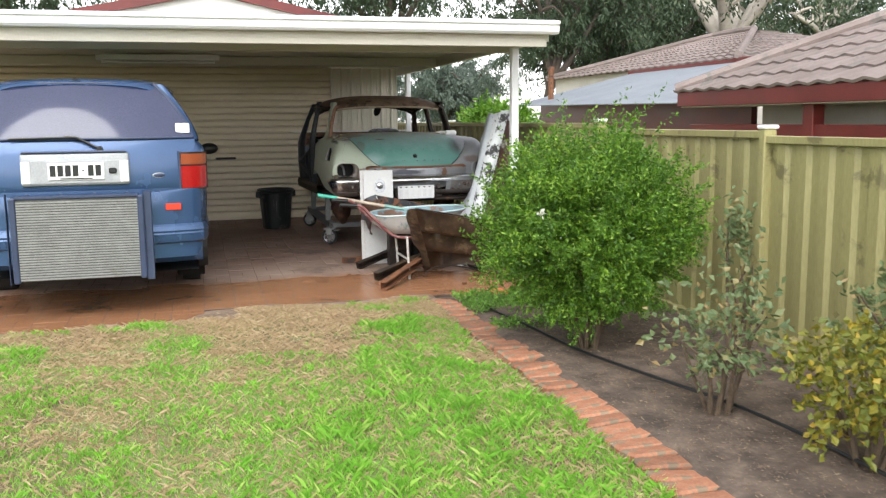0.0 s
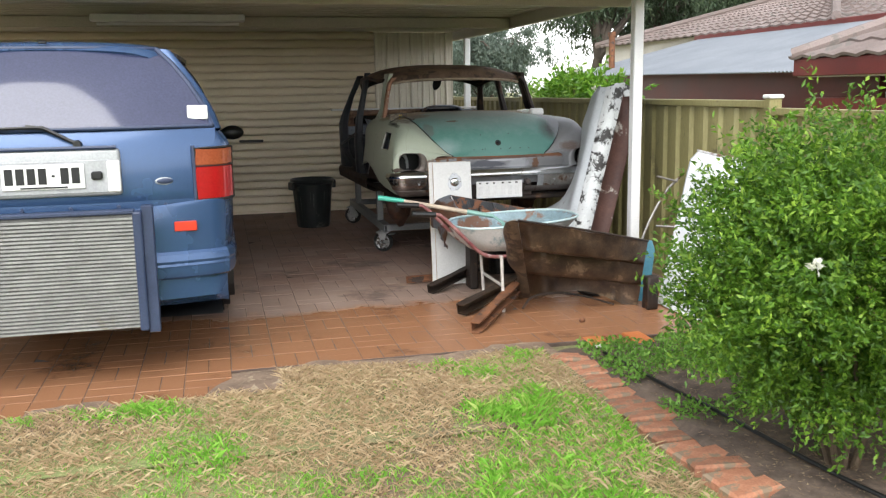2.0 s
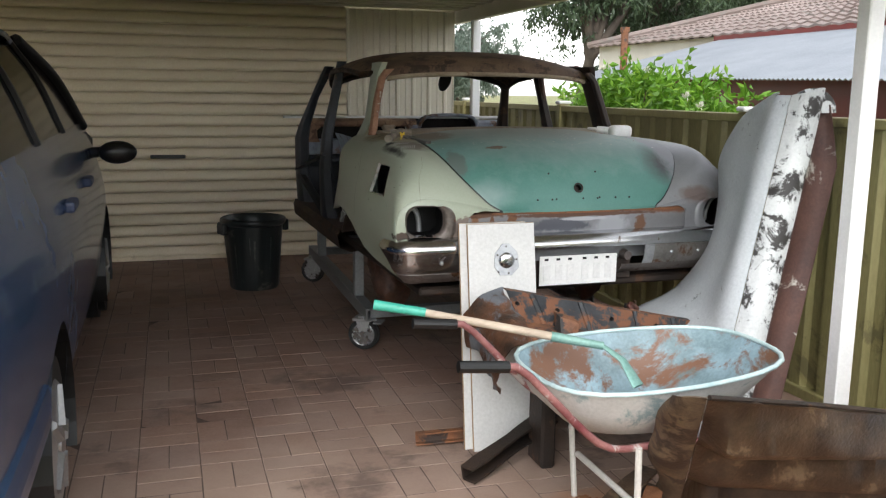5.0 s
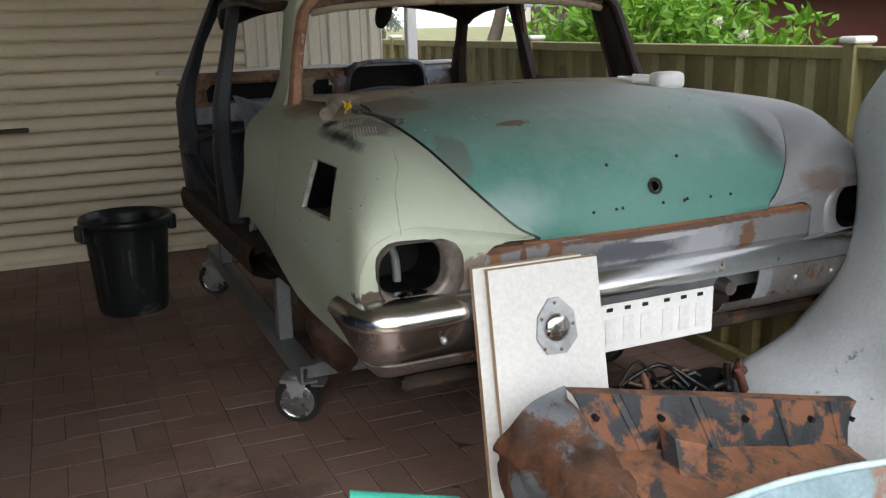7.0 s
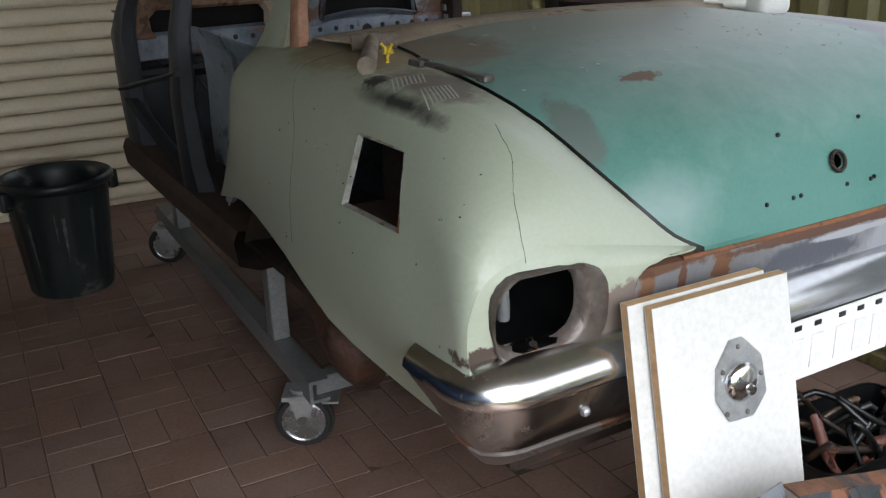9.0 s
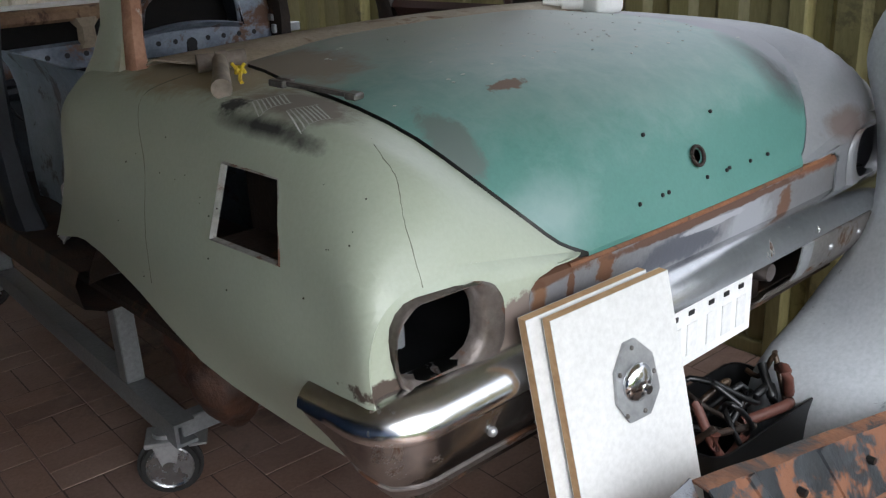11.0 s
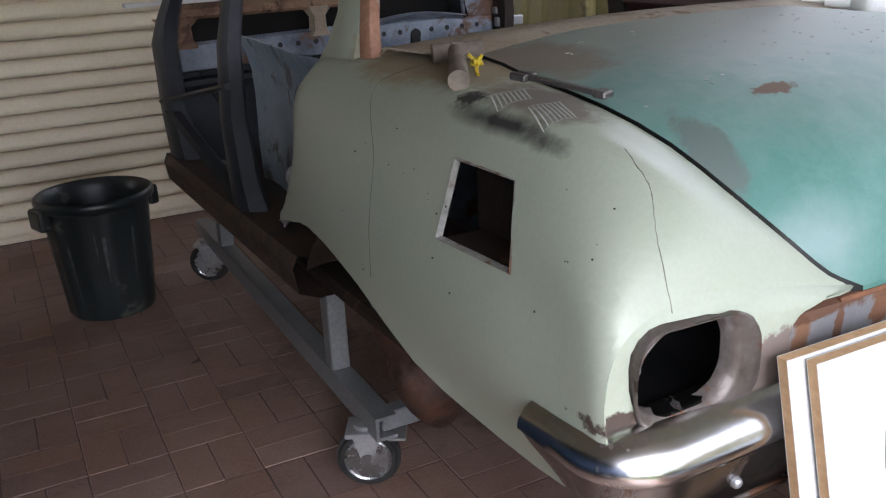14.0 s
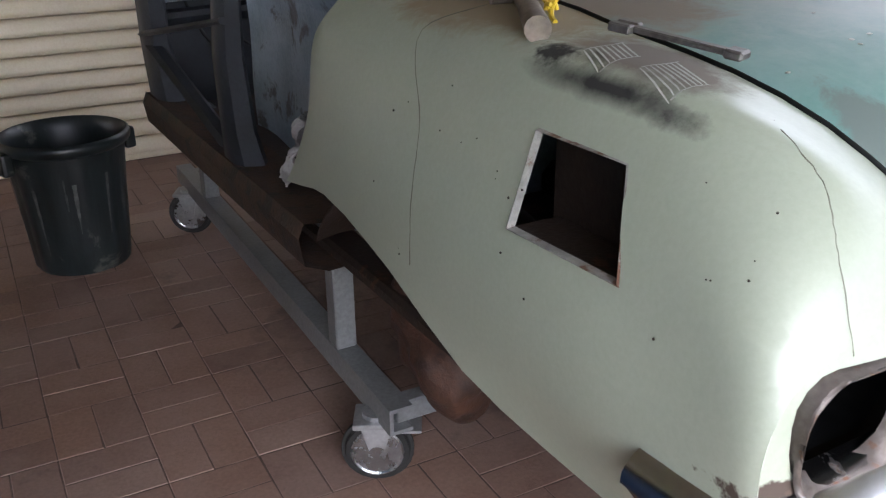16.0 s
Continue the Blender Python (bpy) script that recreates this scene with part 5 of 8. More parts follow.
        bmesh.ops.create_uvsphere(bm, u_segments=16, v_segments=10, radius=1, matrix=pose(FX + s * 1.0, 2.2, 1.085, 0, 0, s * 8) @ Matrix.Diagonal((.10, .05, .062, 1)))
        rod(bm, (FX + s * .86, 2.25, 1.08), (FX + s * .97, 2.22, 1.09), .03, .025, 8)
        part("door_mirror", bm, M_black, car, "black door mirror", 60)
    # roof
    bm = bmesh.new()
    rows = []
    for y, z, w in ((-1.10, 1.655, .53), (-1.07, 1.682, .55), (-1.0, 1.70, .58), (-.7, 1.712, .62), (.3, 1.715, .65), (1.0, 1.70, .64), (1.4, 1.665, .62), (1.52, 1.64, .60)):
        rows.append([Vector((FX + f * w * 1.03, y + .05 * abs(f) ** 4 * (y < 0), z - .02 * abs(f) ** 2 - .045 * abs(f) ** 8)) for f in steps(-1, 1, 20)])
    loft(bm, rows)
    thicken(bm, .02)
    part("roof", bm, M_blue, car, smooth=50)
    bm = bmesh.new()
    box(bm, (FX - .02, -1.10, 1.685), (FX + .02, -1.085, 1.70), .004)
    part("washer_jet", bm, M_black, car)
    # tailgate
    def rear(x, z):
        return -1.405 + .10 * (abs(x) / .85) ** 2.6 + (.02 if z > 1.1 else 0) * ((z - 1.1) / .16)
    bm = bmesh.new()
    rows = [[Vector((FX + f * w, rear(f * w, z) + dy, z)) for f in steps(-1, 1, 26)] for z, w, dy in ((.865, .70, .03), (.868, .705, .008), (.875, .71, 0), (.95, .715, -.002), (1.05, .72, -.002), (1.15, .795, 0), (1.22, .812, .004), (1.255, .812, .012), (1.262, .81, .03))]
    loft(bm, rows)
    gate = part("tailgate", bm, M_blue, car, "blue tailgate", 50)
    bm = bmesh.new()
    rows = []
    for f, z in ((0, 1.262), (.25, 1.37), (.5, 1.475), (.75, 1.575), (1, 1.658)):
        w = .80 - .265 * f ** 1.35
        rows.append([Vector((FX + g * w, -1.385 + .10 * abs(g) ** 2.6 + .30 * f, z + .004)) for g in steps(-1, 1, 22)])
    loft(bm, rows)
    win = part("rear_window", bm, M_tint, gate, "large tinted rear window", 60)
    bm = bmesh.new()
    edge = [r[0] for r in rows] + rows[-1][1:-1] + [r[-1] for r in rows[::-1]]
    tube(bm, edge, .013, 6)
    tube(bm, rows[0], .010, 6)
    part("window_seal", bm, M_bluetrim, gate)
    bm = bmesh.new()
    box(bm, (-2.0 + .005 - .985, -1.315, 1.30), (-2.88, -1.309, 1.37), .004, pose(0, 0.03, 0, 0, 0, 0))
    part("sticker", bm, M_plate, gate, "small white paper sticker")
    bm = bmesh.new()
    tube(bm, [(FX + .16, -1.425, 1.20), (FX + .02, -1.41, 1.275), (FX - .06, -1.40, 1.285)], .010, 6)
    tube(bm, [(FX + .02, -1.41, 1.28), (FX - .42, -1.39, 1.272)], .008, 6)
    bmesh.ops.create_cone(bm, cap_ends=True, segments=12, radius1=.022, radius2=.018, depth=.03, matrix=pose(FX + .165, -1.42, 1.195, 90))
    part("wiper", bm, M_black, gate, "black rear wiper")
    # garnish with plate lamp, number plate as plain bars
    bm = bmesh.new()
    box(bm, (FX - .355, -1.432, .945), (FX + .355, -1.40, 1.172), .018, seg=3)
    gar = part("garnish", bm, M_silver, gate, "silver number-plate surround", 40)
    bm = bmesh.new()
    box(bm, (FX - .31, -1.436, .96), (FX + .31, -1.428, 1.12), .004)
    part("recess", bm, surf("recess_grey", (0.30, 0.31, 0.32), (0.38, 0.39, 0.40), 6, 0.4), gar)
    for k in (-1, 1):
        bm = bmesh.new()
        box(bm, (FX + k * .322 - .03, -1.444, .962), (FX + k * .322 + .03, -1.43, 1.115), .006)
        part("reverse_lamp", bm, M_plate, gar, "clear reversing lamp")
    for nm, p, r in (("bulb", (FX + .245, -1.44, 1.045), .02),):
        bm = bmesh.new()
        box(bm, (p[0] - .026, -1.455, p[2] - .02), (p[0] + .026, -1.43, p[2] + .02), .008)
        part("lock", bm, M_black, gar, "black lock socket")
    bm = bmesh.new()
    tube(bm, [(FX - .34, -1.43, 1.178), (FX + .34, -1.43, 1.178)], .010, 6)
    part("trim", bm, M_bluetrim, gar)
    bm = bmesh.new()
    box(bm, (-3.84, -1.448, .985), (-3.47, -1.440, 1.105), .004)
    plate = part("number_plate", bm, M_plate, car, "white number plate with dark characters")
    for i in range(7):
        x = -3.825 + i * .0495
        bm = bmesh.new()
        box(bm, (x, -1.4515, 1.012) if i != 4 else (x + .01, -1.4515, 1.045), (x + .036, -1.447, 1.088) if i != 4 else (x + .024, -1.447, 1.055))
        part("bar", bm, M_black, plate)
    bm = bmesh.new()
    box(bm, (-3.76, -1.4512, .992), (-3.55, -1.447, .999))
    part("bar", bm, M_black, plate)
    # oval badge
    bm = bmesh.new()
    bmesh.ops.create_uvsphere(bm, u_segments=20, v_segments=8, radius=1, matrix=pose(FX + .555, -1.372, 1.0, 0, 0, 12) @ Matrix.Diagonal((.05, .006, .020, 1)))
    badge = part("badge", bm, M_silver, gate, "plain silver oval badge", 180)
    bm = bmesh.new()
    bmesh.ops.create_uvsphere(bm, u_segments=20, v_segments=8, radius=1, matrix=pose(FX + .555, -1.376, 1.0, 0, 0, 12) @ Matrix.Diagonal((.041, .006, .014, 1)))
    part("badge_face", bm, M_bluetrim, gate, smooth=180)
    # seam and dark strip under the gate
    bm = bmesh.new()
    loft(bm, [[Vector((FX + f * .70, rear(f * .70, z) - .004, z)) for f in steps(-1, 1, 20)] for z in (.862, .906)])
    part("lower_strip", bm, M_blue, gate)
    for k in steps(-.55, .55, 5):
        bm = bmesh.new()
        bmesh.ops.create_cone(bm, cap_ends=True, segments=10, radius1=.010, radius2=.008, depth=.012, matrix=pose(FX + k, rear(k, .88) - .008, .884, 90))
        part("bolt", bm, M_bluetrim, gate)
    # rear corners and bumper
    for s in (-1, 1):
        bm = bmesh.new()
        rows = []
        for z, w0 in ((.36, .38), (.40, .38), (.50, .38), (.62, .38), (.75, .38), (.868, .38), (.897, .71)):
            rows.append([Vector((FX + s * x, -1.43 + .10 * (x / .85) ** 2.6 + (.05 if z < .38 else 0), z)) for x in steps(w0, .80, 12)] + [Vector((FX + s * .832, -1.312, z))])
        loft(bm, rows)
        part("rear_corner", bm, M_blue, car, "blue rear bumper corner", 50)
        bm = bmesh.new()
        base = [(x, -1.445 + .10 * (x / .85) ** 2.6) for x in steps(.38, .78, 8)] + [(.832, -1.33), (.858, -1.25), (.872, -1.1), (.878, -.8), (.880, -.42)]
        prof = [(.0, .505), (.012, .515), (.018, .54), (.016, .56), (.019, .572), (.016, .584), (.02, .598), (.016, .612), (.012, .63), (.0, .645)]
        rows = []
        for i, (x, y) in enumerate(base):
            a, b = base[max(0, i - 1)], base[min(len(base) - 1, i + 1)]
            t = Vector((b[0] - a[0], b[1] - a[1])).normalized()
            nx, ny = t.y, -t.x
            rows.append([Vector((FX + s * (x + nx * o), y + ny * o, z)) for o, z in prof])
        loft(bm, rows)
        part("bumper_strip", bm, M_blue, car, "ribbed blue bumper band", 25)
        bm = bmesh.new()
        yy = -1.432 + .10 * (.64 / .85) ** 2.6
        box(bm, (FX + s * .64 - .055, yy - .012, .745), (FX + s * .64 + .055, yy + .006, .795), .004)
        part("reflector", bm, M_orange, car, "orange-red reflector")
        # lamps
        for z0, z1, mat, nm in ((.895, 1.065, M_red, "red"), (1.067, 1.155, M_amber, "amber")):
            bm = bmesh.new()
            path = [(.70, rear(.70, 1) - .006), (.76, rear(.76, 1) - .010), (.812, -1.318), (.852, -1.285), (.878, -1.23), (.885, -1.205)]
            rows = []
            for x, y in path:
                rows.append([Vector((FX + s * (x + o * .8), y - o * .6, z)) for z, o in ((z0, 0), (z0 + .006, .006), (z1 - .006, .006), (z1, 0))])
            loft(bm, rows)
            part("tail_lamp", bm, mat, car, nm + " tail lamp lens", 30)
        bm = bmesh.new()
        rows = []
        for (x, y), (x2, y2) in zip([(.70, rear(.70, 1.16)), (.76, rear(.76, 1.16)), (.812, -1.312), (.850, -1.28), (.874, -1.225), (.882, -1.20)], [(.70, -1.30), (.76, -1.29), (.79, -1.275), (.81, -1.25), (.822, -1.21), (.826, -1.19)]):
            rows.append(spline([(FX + s * x, y, 1.148), (FX + s * x, y + .003, 1.165), (FX + s * (x * .6 + x2 * .4), y * .6 + y2 * .4, 1.21), (FX + s * x2, y2, 1.25)], 6))
        loft(bm, rows)
        part("rear_shoulder", bm, M_blue, car, smooth=60)
        bm = bmesh.new()
        path = [(.704, rear(.704, 1) - .008), (.76, rear(.76, 1) - .013), (.814, -1.322), (.855, -1.288), (.882, -1.232), (.889, -1.205)]
        lo = [Vector((FX + s * x, y, .893)) for x, y in path]
        hi = [Vector((FX + s * x, y, 1.157)) for x, y in path]
        tube(bm, lo + hi[::-1], .007, 6, closed=True)
        tube(bm, [Vector((FX + s * (x + .003), y - .003, 1.066)) for x, y in path], .003, 5)
        part("lamp_seal", bm, M_black, car, "black seal round the tail lamp")
        bm = bmesh.new()
        box(bm, (FX + s * .70 - .012, rear(.70, 1) - .012, .88), (FX + s * .70 + .006, rear(.70, 1) + .02, 1.17), .003)
        part("lamp_trim", bm, M_bluetrim, car)
    bm = bmesh.new()
    loft(bm, [[Vector((FX + f * .40, -1.36, z)) for f in steps(-1, 1, 4)] for z in (.30, .87)])
    loft(bm, [[Vector((FX + f * .80, y, .30)) for f in (-1, 1)] for y in (-1.36, 3.6)])
    part("underbody", bm, M_black, car)
    # bonnet and screen, out of sight from behind
    bm = bmesh.new()
    loft(bm, [[Vector((FX + f * w, y, z - .05 * abs(f) ** 3)) for f in steps(-1, 1, 12)] for y, z, w in ((2.3, 1.24, .84), (2.8, 1.18, .84), (3.4, 1.08, .80), (3.78, .95, .70), (3.8, .60, .70), (3.8, .30, .70))])
    part("bonnet", bm, M_blue, car, smooth=50)
    bm = bmesh.new()
    loft(bm, [[Vector((FX + f * w, y, z)) for f in steps(-1, 1, 8)] for y, z, w in ((2.32, 1.235, .82), (1.5, 1.645, .61))])
    part("windscreen", bm, M_sideglass, car)

    car.rotation_euler.z = radians(.8)
    car.location.x -= .04

    # the radiator hung behind the bumper
    rad = thing("radiator", "large aluminium car radiator hung upright behind the bumper", "radiator", (FX, -1.50, .28))
    bm = bmesh.new()
    box(bm, (-4.055, -1.535, .30), (-3.255, -1.50, .862))
    part("core", bm, surf("dark_core", (0.07, 0.07, 0.068), (0.12, 0.12, 0.115), 20, 0.7), rad)
    n = 30
    fin = bmesh.new()
    for i in range(n):
        z = .305 + i * (.55 / n)
        box(fin, (-4.05, -1.545, z), (-3.26, -1.53, z + .0095))
    part("cooling_matrix", fin, M_fin, rad, "fine horizontal cooling fins", kind="stuff")
    for k in (-1, 1):
        bm = bmesh.new()
        x = FX + .005 + k * .415
        box(bm, (x - .022, -1.555, .285), (x + .022, -1.49, .875), .01, seg=2)
        part("side_tank", bm, M_bluetrim, rad, "dark end tank")
        bm = bmesh.new()
        box(bm, (x + k * .03 - .012, -1.53, .27), (x + k * .03 + .03 * k + .012 * 0 + .012, -1.47, .90), .004)
        part("bracket", bm, M_bluetrim, rad, "dark blue mounting bracket")
    bm = bmesh.new()
    box(bm, (-4.06, -1.55, .862), (-3.25, -1.49, .885), .006)
    part("top_rail", bm, M_bluetrim, rad)


build_wagon()

# ---- loose things on the paving ----
M_boardwhite = surf("white_melamine", (0.53, 0.535, 0.525), (0.59, 0.59, 0.575), 3, 0.35, 0, 0.03, spots=(0.55, 0.53, 0.5), spot_scale=22, spot_at=0.72)
M_mdf = surf("raw_board_edge", (0.36, 0.22, 0.11), (0.46, 0.30, 0.16), 14, 0.85, 0, 0.3)
M_fender = surf("flaking_white_fender", (0.40, 0.43, 0.46), (0.52, 0.55, 0.57), 3, 0.5, 0, 0.15, spots=(0.05, 0.046, 0.044), spot_scale=9, spot_at=0.64)
M_hoodrim = surf("chipped_rim", (0.45, 0.46, 0.47), (0.6, 0.61, 0.61), 8, 0.6, 0, 0.2, spots=(0.13, 0.06, 0.035), spot_scale=12, spot_at=0.5)
M_fenderin = surf("maroon_rust_inside", (0.05, 0.022, 0.018), (0.09, 0.042, 0.032), 6, 0.7, 0, 0.3, spots=(0.4, 0.38, 0.34), spot_scale=5, spot_at=0.60)
M_hood = surf("white_bonnet_paint", (0.62, 0.65, 0.68), (0.70, 0.73, 0.75), 2, 0.4, 0, 0.05, spots=(0.16, 0.08, 0.05), spot_scale=7, spot_at=0.72)
M_oily = surf("oily_brown_steel", (0.018, 0.012, 0.009), (0.085, 0.054, 0.033), 7, 0.36, 0.25, 0.4, spots=(0.15, 0.105, 0.065), spot_scale=7, spot_at=0.58)
M_tray = surf("barrow_tray_paint", (0.10, 0.15, 0.16), (0.25, 0.36, 0.42), 5, 0.5, 0, 0.2, spots=(0.15, 0.075, 0.045), spot_scale=4, spot_at=0.47)
M_trayout = surf("barrow_tray_outside", (0.44, 0.45, 0.44), (0.58, 0.58, 0.56), 4, 0.5, 0, 0.1, spots=(0.25, 0.33, 0.34), spot_scale=4, spot_at=0.58)
M_tubewhite = surf("scuffed_white_tube", (0.5, 0.49, 0.46), (0.62, 0.60, 0.56), 9, 0.5, 0.1, 0.1, spots=(0.20, 0.08, 0.06), spot_scale=9, spot_at=0.66)
M_tubered = surf("worn_red_tube", (0.13, 0.03, 0.035), (0.30, 0.14, 0.13), 9, 0.5, 0.1, 0.1, spots=(0.42, 0.38, 0.36), spot_scale=12, spot_at=0.55)
M_greenplastic = surf("green_plastic_grip", (0.03, 0.30, 0.22), (0.06, 0.40, 0.30), 8, 0.45, 0, 0.05)
M_wood = surf("weathered_ash_shaft", (0.36, 0.29, 0.22), (0.50, 0.42, 0.33), 20, 0.75, 0, 0.2, stretch=(0.2, 1, 1))
M_bluemetal = surf("teal_blue_metal", (0.02, 0.12, 0.17), (0.035, 0.17, 0.22), 6, 0.45, 0, 0.1)
M_bin = surf("dark_green_black_plastic", (0.008, 0.012, 0.013), (0.016, 0.022, 0.024), 4, 0.35, 0, 0.08, spots=(0.085, 0.088, 0.075), spot_scale=4.5, spot_at=0.58, stretch=(1, 1, 0.18))
M_jug = surf("white_plastic", (0.72, 0.72, 0.70), (0.8, 0.8, 0.78), 6, 0.4, 0, 0.03)
M_steeltool = surf("old_tool_steel", (0.10, 0.09, 0.08), (0.2, 0.19, 0.18), 20, 0.45, 0.7, 0.2)
M_hammerhead = surf("dusty_iron_head", (0.13, 0.105, 0.085), (0.24, 0.20, 0.165), 18, 0.75, 0.2, 0.25)
M_hammerwood = surf("dusty_mallet", (0.14, 0.115, 0.09), (0.25, 0.21, 0.165), 15, 0.8, 0, 0.2)
M_rag = surf("grey_cloth", (0.36, 0.36, 0.36), (0.52, 0.52, 0.51), 9, 0.95, 0, 0.4)


def build_bin():
    c = (-1.885, 3.64)
    k_ = 1.08
    b = thing("garbage_bin", "black plastic garbage bin, open, streaked with dry plaster", "bin", (c[0], c[1], 0))
    bm = bmesh.new()
    rows = []
    n = 48
    for z, r, fl in ((.0, .158, 0), (.015, .164, 1), (.12, .172, 1), (.3, .186, 1), (.41, .196, 1), (.43, .199, 0), (.438, .214, 0), (.448, .222, 0), (.462, .224, 0), (.474, .219, 0), (.478, .212, 0), (.47, .203, 0), (.43, .193, 0), (.25, .178, 0), (.02, .152, 0)):
        r, z = r * 1.06, z * k_
        rows.append([Vector((c[0] + (r + fl * .004 * (1 if k % 4 < 2 else -.4)) * math.cos(2 * math.pi * k / n), c[1] + (r + fl * .004 * (1 if k % 4 < 2 else -.4)) * math.sin(2 * math.pi * k / n), z)) for k in range(n)])
    vs = loft(bm, rows, closed_u=True)
    bm.faces.new(vs[0][::-1])
    bm.faces.new(vs[-1])
    part("tub", bm, M_bin, b, smooth=40)
    for a in (20, 200):
        bm = bmesh.new()
        m = pose(c[0], c[1], 0, 0, 0, a)
        box(bm, (.215, -.055, .405), (.26, .055, .49), .012, m, seg=2)
        part("handle", bm, M_bin, b, "moulded side grip")
    rnd = random.Random(15)
    bm = bmesh.new()
    for _ in range(9):
        a = radians(rnd.uniform(185, 330))
        z0, z1 = rnd.uniform(.30, .49), rnd.uniform(.03, .28)
        w = rnd.uniform(.003, .008)
        row = []
        for f in steps(0, 1, 8):
            z = z0 + (z1 - z0) * f
            rr = (.158 + .038 * z / .41) * 1.06 + .0055
            ww = w * (1 - .75 * f) * (.7 + .6 * rnd.random())
            row.append([Vector((c[0] + rr * math.cos(a + k * ww / rr), c[1] + rr * math.sin(a + k * ww / rr), z)) for k in (-1, 0, 1)])
        loft(bm, row)
    part("plaster_drip", bm, surf("dry_plaster", (0.045, 0.05, 0.048), (0.10, 0.105, 0.10), 30, 0.9), b, "dried plaster runs", kind="stuff")


build_bin()


def leaning_board(x0, x1, y_top, y_bot, z, t, skew, fitting):
    b = thing("shelf_board", "white laminated board with zinc fitting, leaning on the bumper" if fitting else "plain white laminated board leaning on the bumper", "board", ((x0 + x1) / 2, y_bot, 0), group="leaning boards")
    bm = bmesh.new()
    sl = (y_top - y_bot) / z
    def P(x, d, zz):
        return Vector((x - skew * (z - zz), y_bot + sl * zz + d, zz))
    for d0, d1, mi in ((0.0, .0012, 1), (.0012, t - .0012, 0), (t - .0012, t, 1)):
        bm = bmesh.new()
        vs = [bm.verts.new(P(x, d, zz)) for zz in (0.0, z) for x, d in ((x0, d0), (x1, d0), (x1, d1), (x0, d1))]
        for q in ((0, 1, 5, 4), (1, 2, 6, 5), (2, 3, 7, 6), (3, 0, 4, 7), (4, 5, 6, 7), (3, 2, 1, 0)):
            bm.faces.new([vs[i] for i in q])
        bmesh.ops.recalc_face_normals(bm, faces=bm.faces)
        part("laminate" if mi else "core", bm, M_boardwhite if mi else M_mdf, b)
    if fitting:
        cx, cz = (x0 + x1) / 2 + .016, .74
        bm = bmesh.new()
        outline = [(-.014, .068), (.014, .068), (.050, .034), (.055, -.028), (.022, -.06), (-.03, -.058), (-.054, -.02), (-.047, .03)]
        extrude_outline(bm, [P(cx + a, -.001, cz + b_) for a, b_ in outline], (0, -.006, 0))
        fit_ = part("steel_plate", bm, M_galv, b, "octagonal zinc fitting")
        bm = bmesh.new()
        bmesh.ops.create_uvsphere(bm, u_segments=20, v_segments=12, radius=1, matrix=Matrix.Translation(P(cx, -.008, cz)) @ Matrix.Diagonal((.036, .016, .036, 1)))
        rod(bm, P(cx + .006, -.020, cz - .008), P(cx + .006, -.027, cz - .008), .010, .008, 12)
        part("knob", bm, M_chrome, fit_, "domed bright knob", 60)
        for a, b_ in ((0, .057), (.045, .004), (-.038, .024), (0.008, -.05), (-.036, -.044)):
            bm = bmesh.new()
            bmesh.ops.create_uvsphere(bm, u_segments=8, v_segments=6, radius=.0045, matrix=Matrix.Translation(P(cx + a, -.007, cz + b_)))
            part("screw", bm, M_steeltool, fit_)


leaning_board(-1.284, -.990, .535, .295, .888, .018, .04, True)
leaning_board(-1.312, -1.018, .560, .325, .890, .018, .04, False)


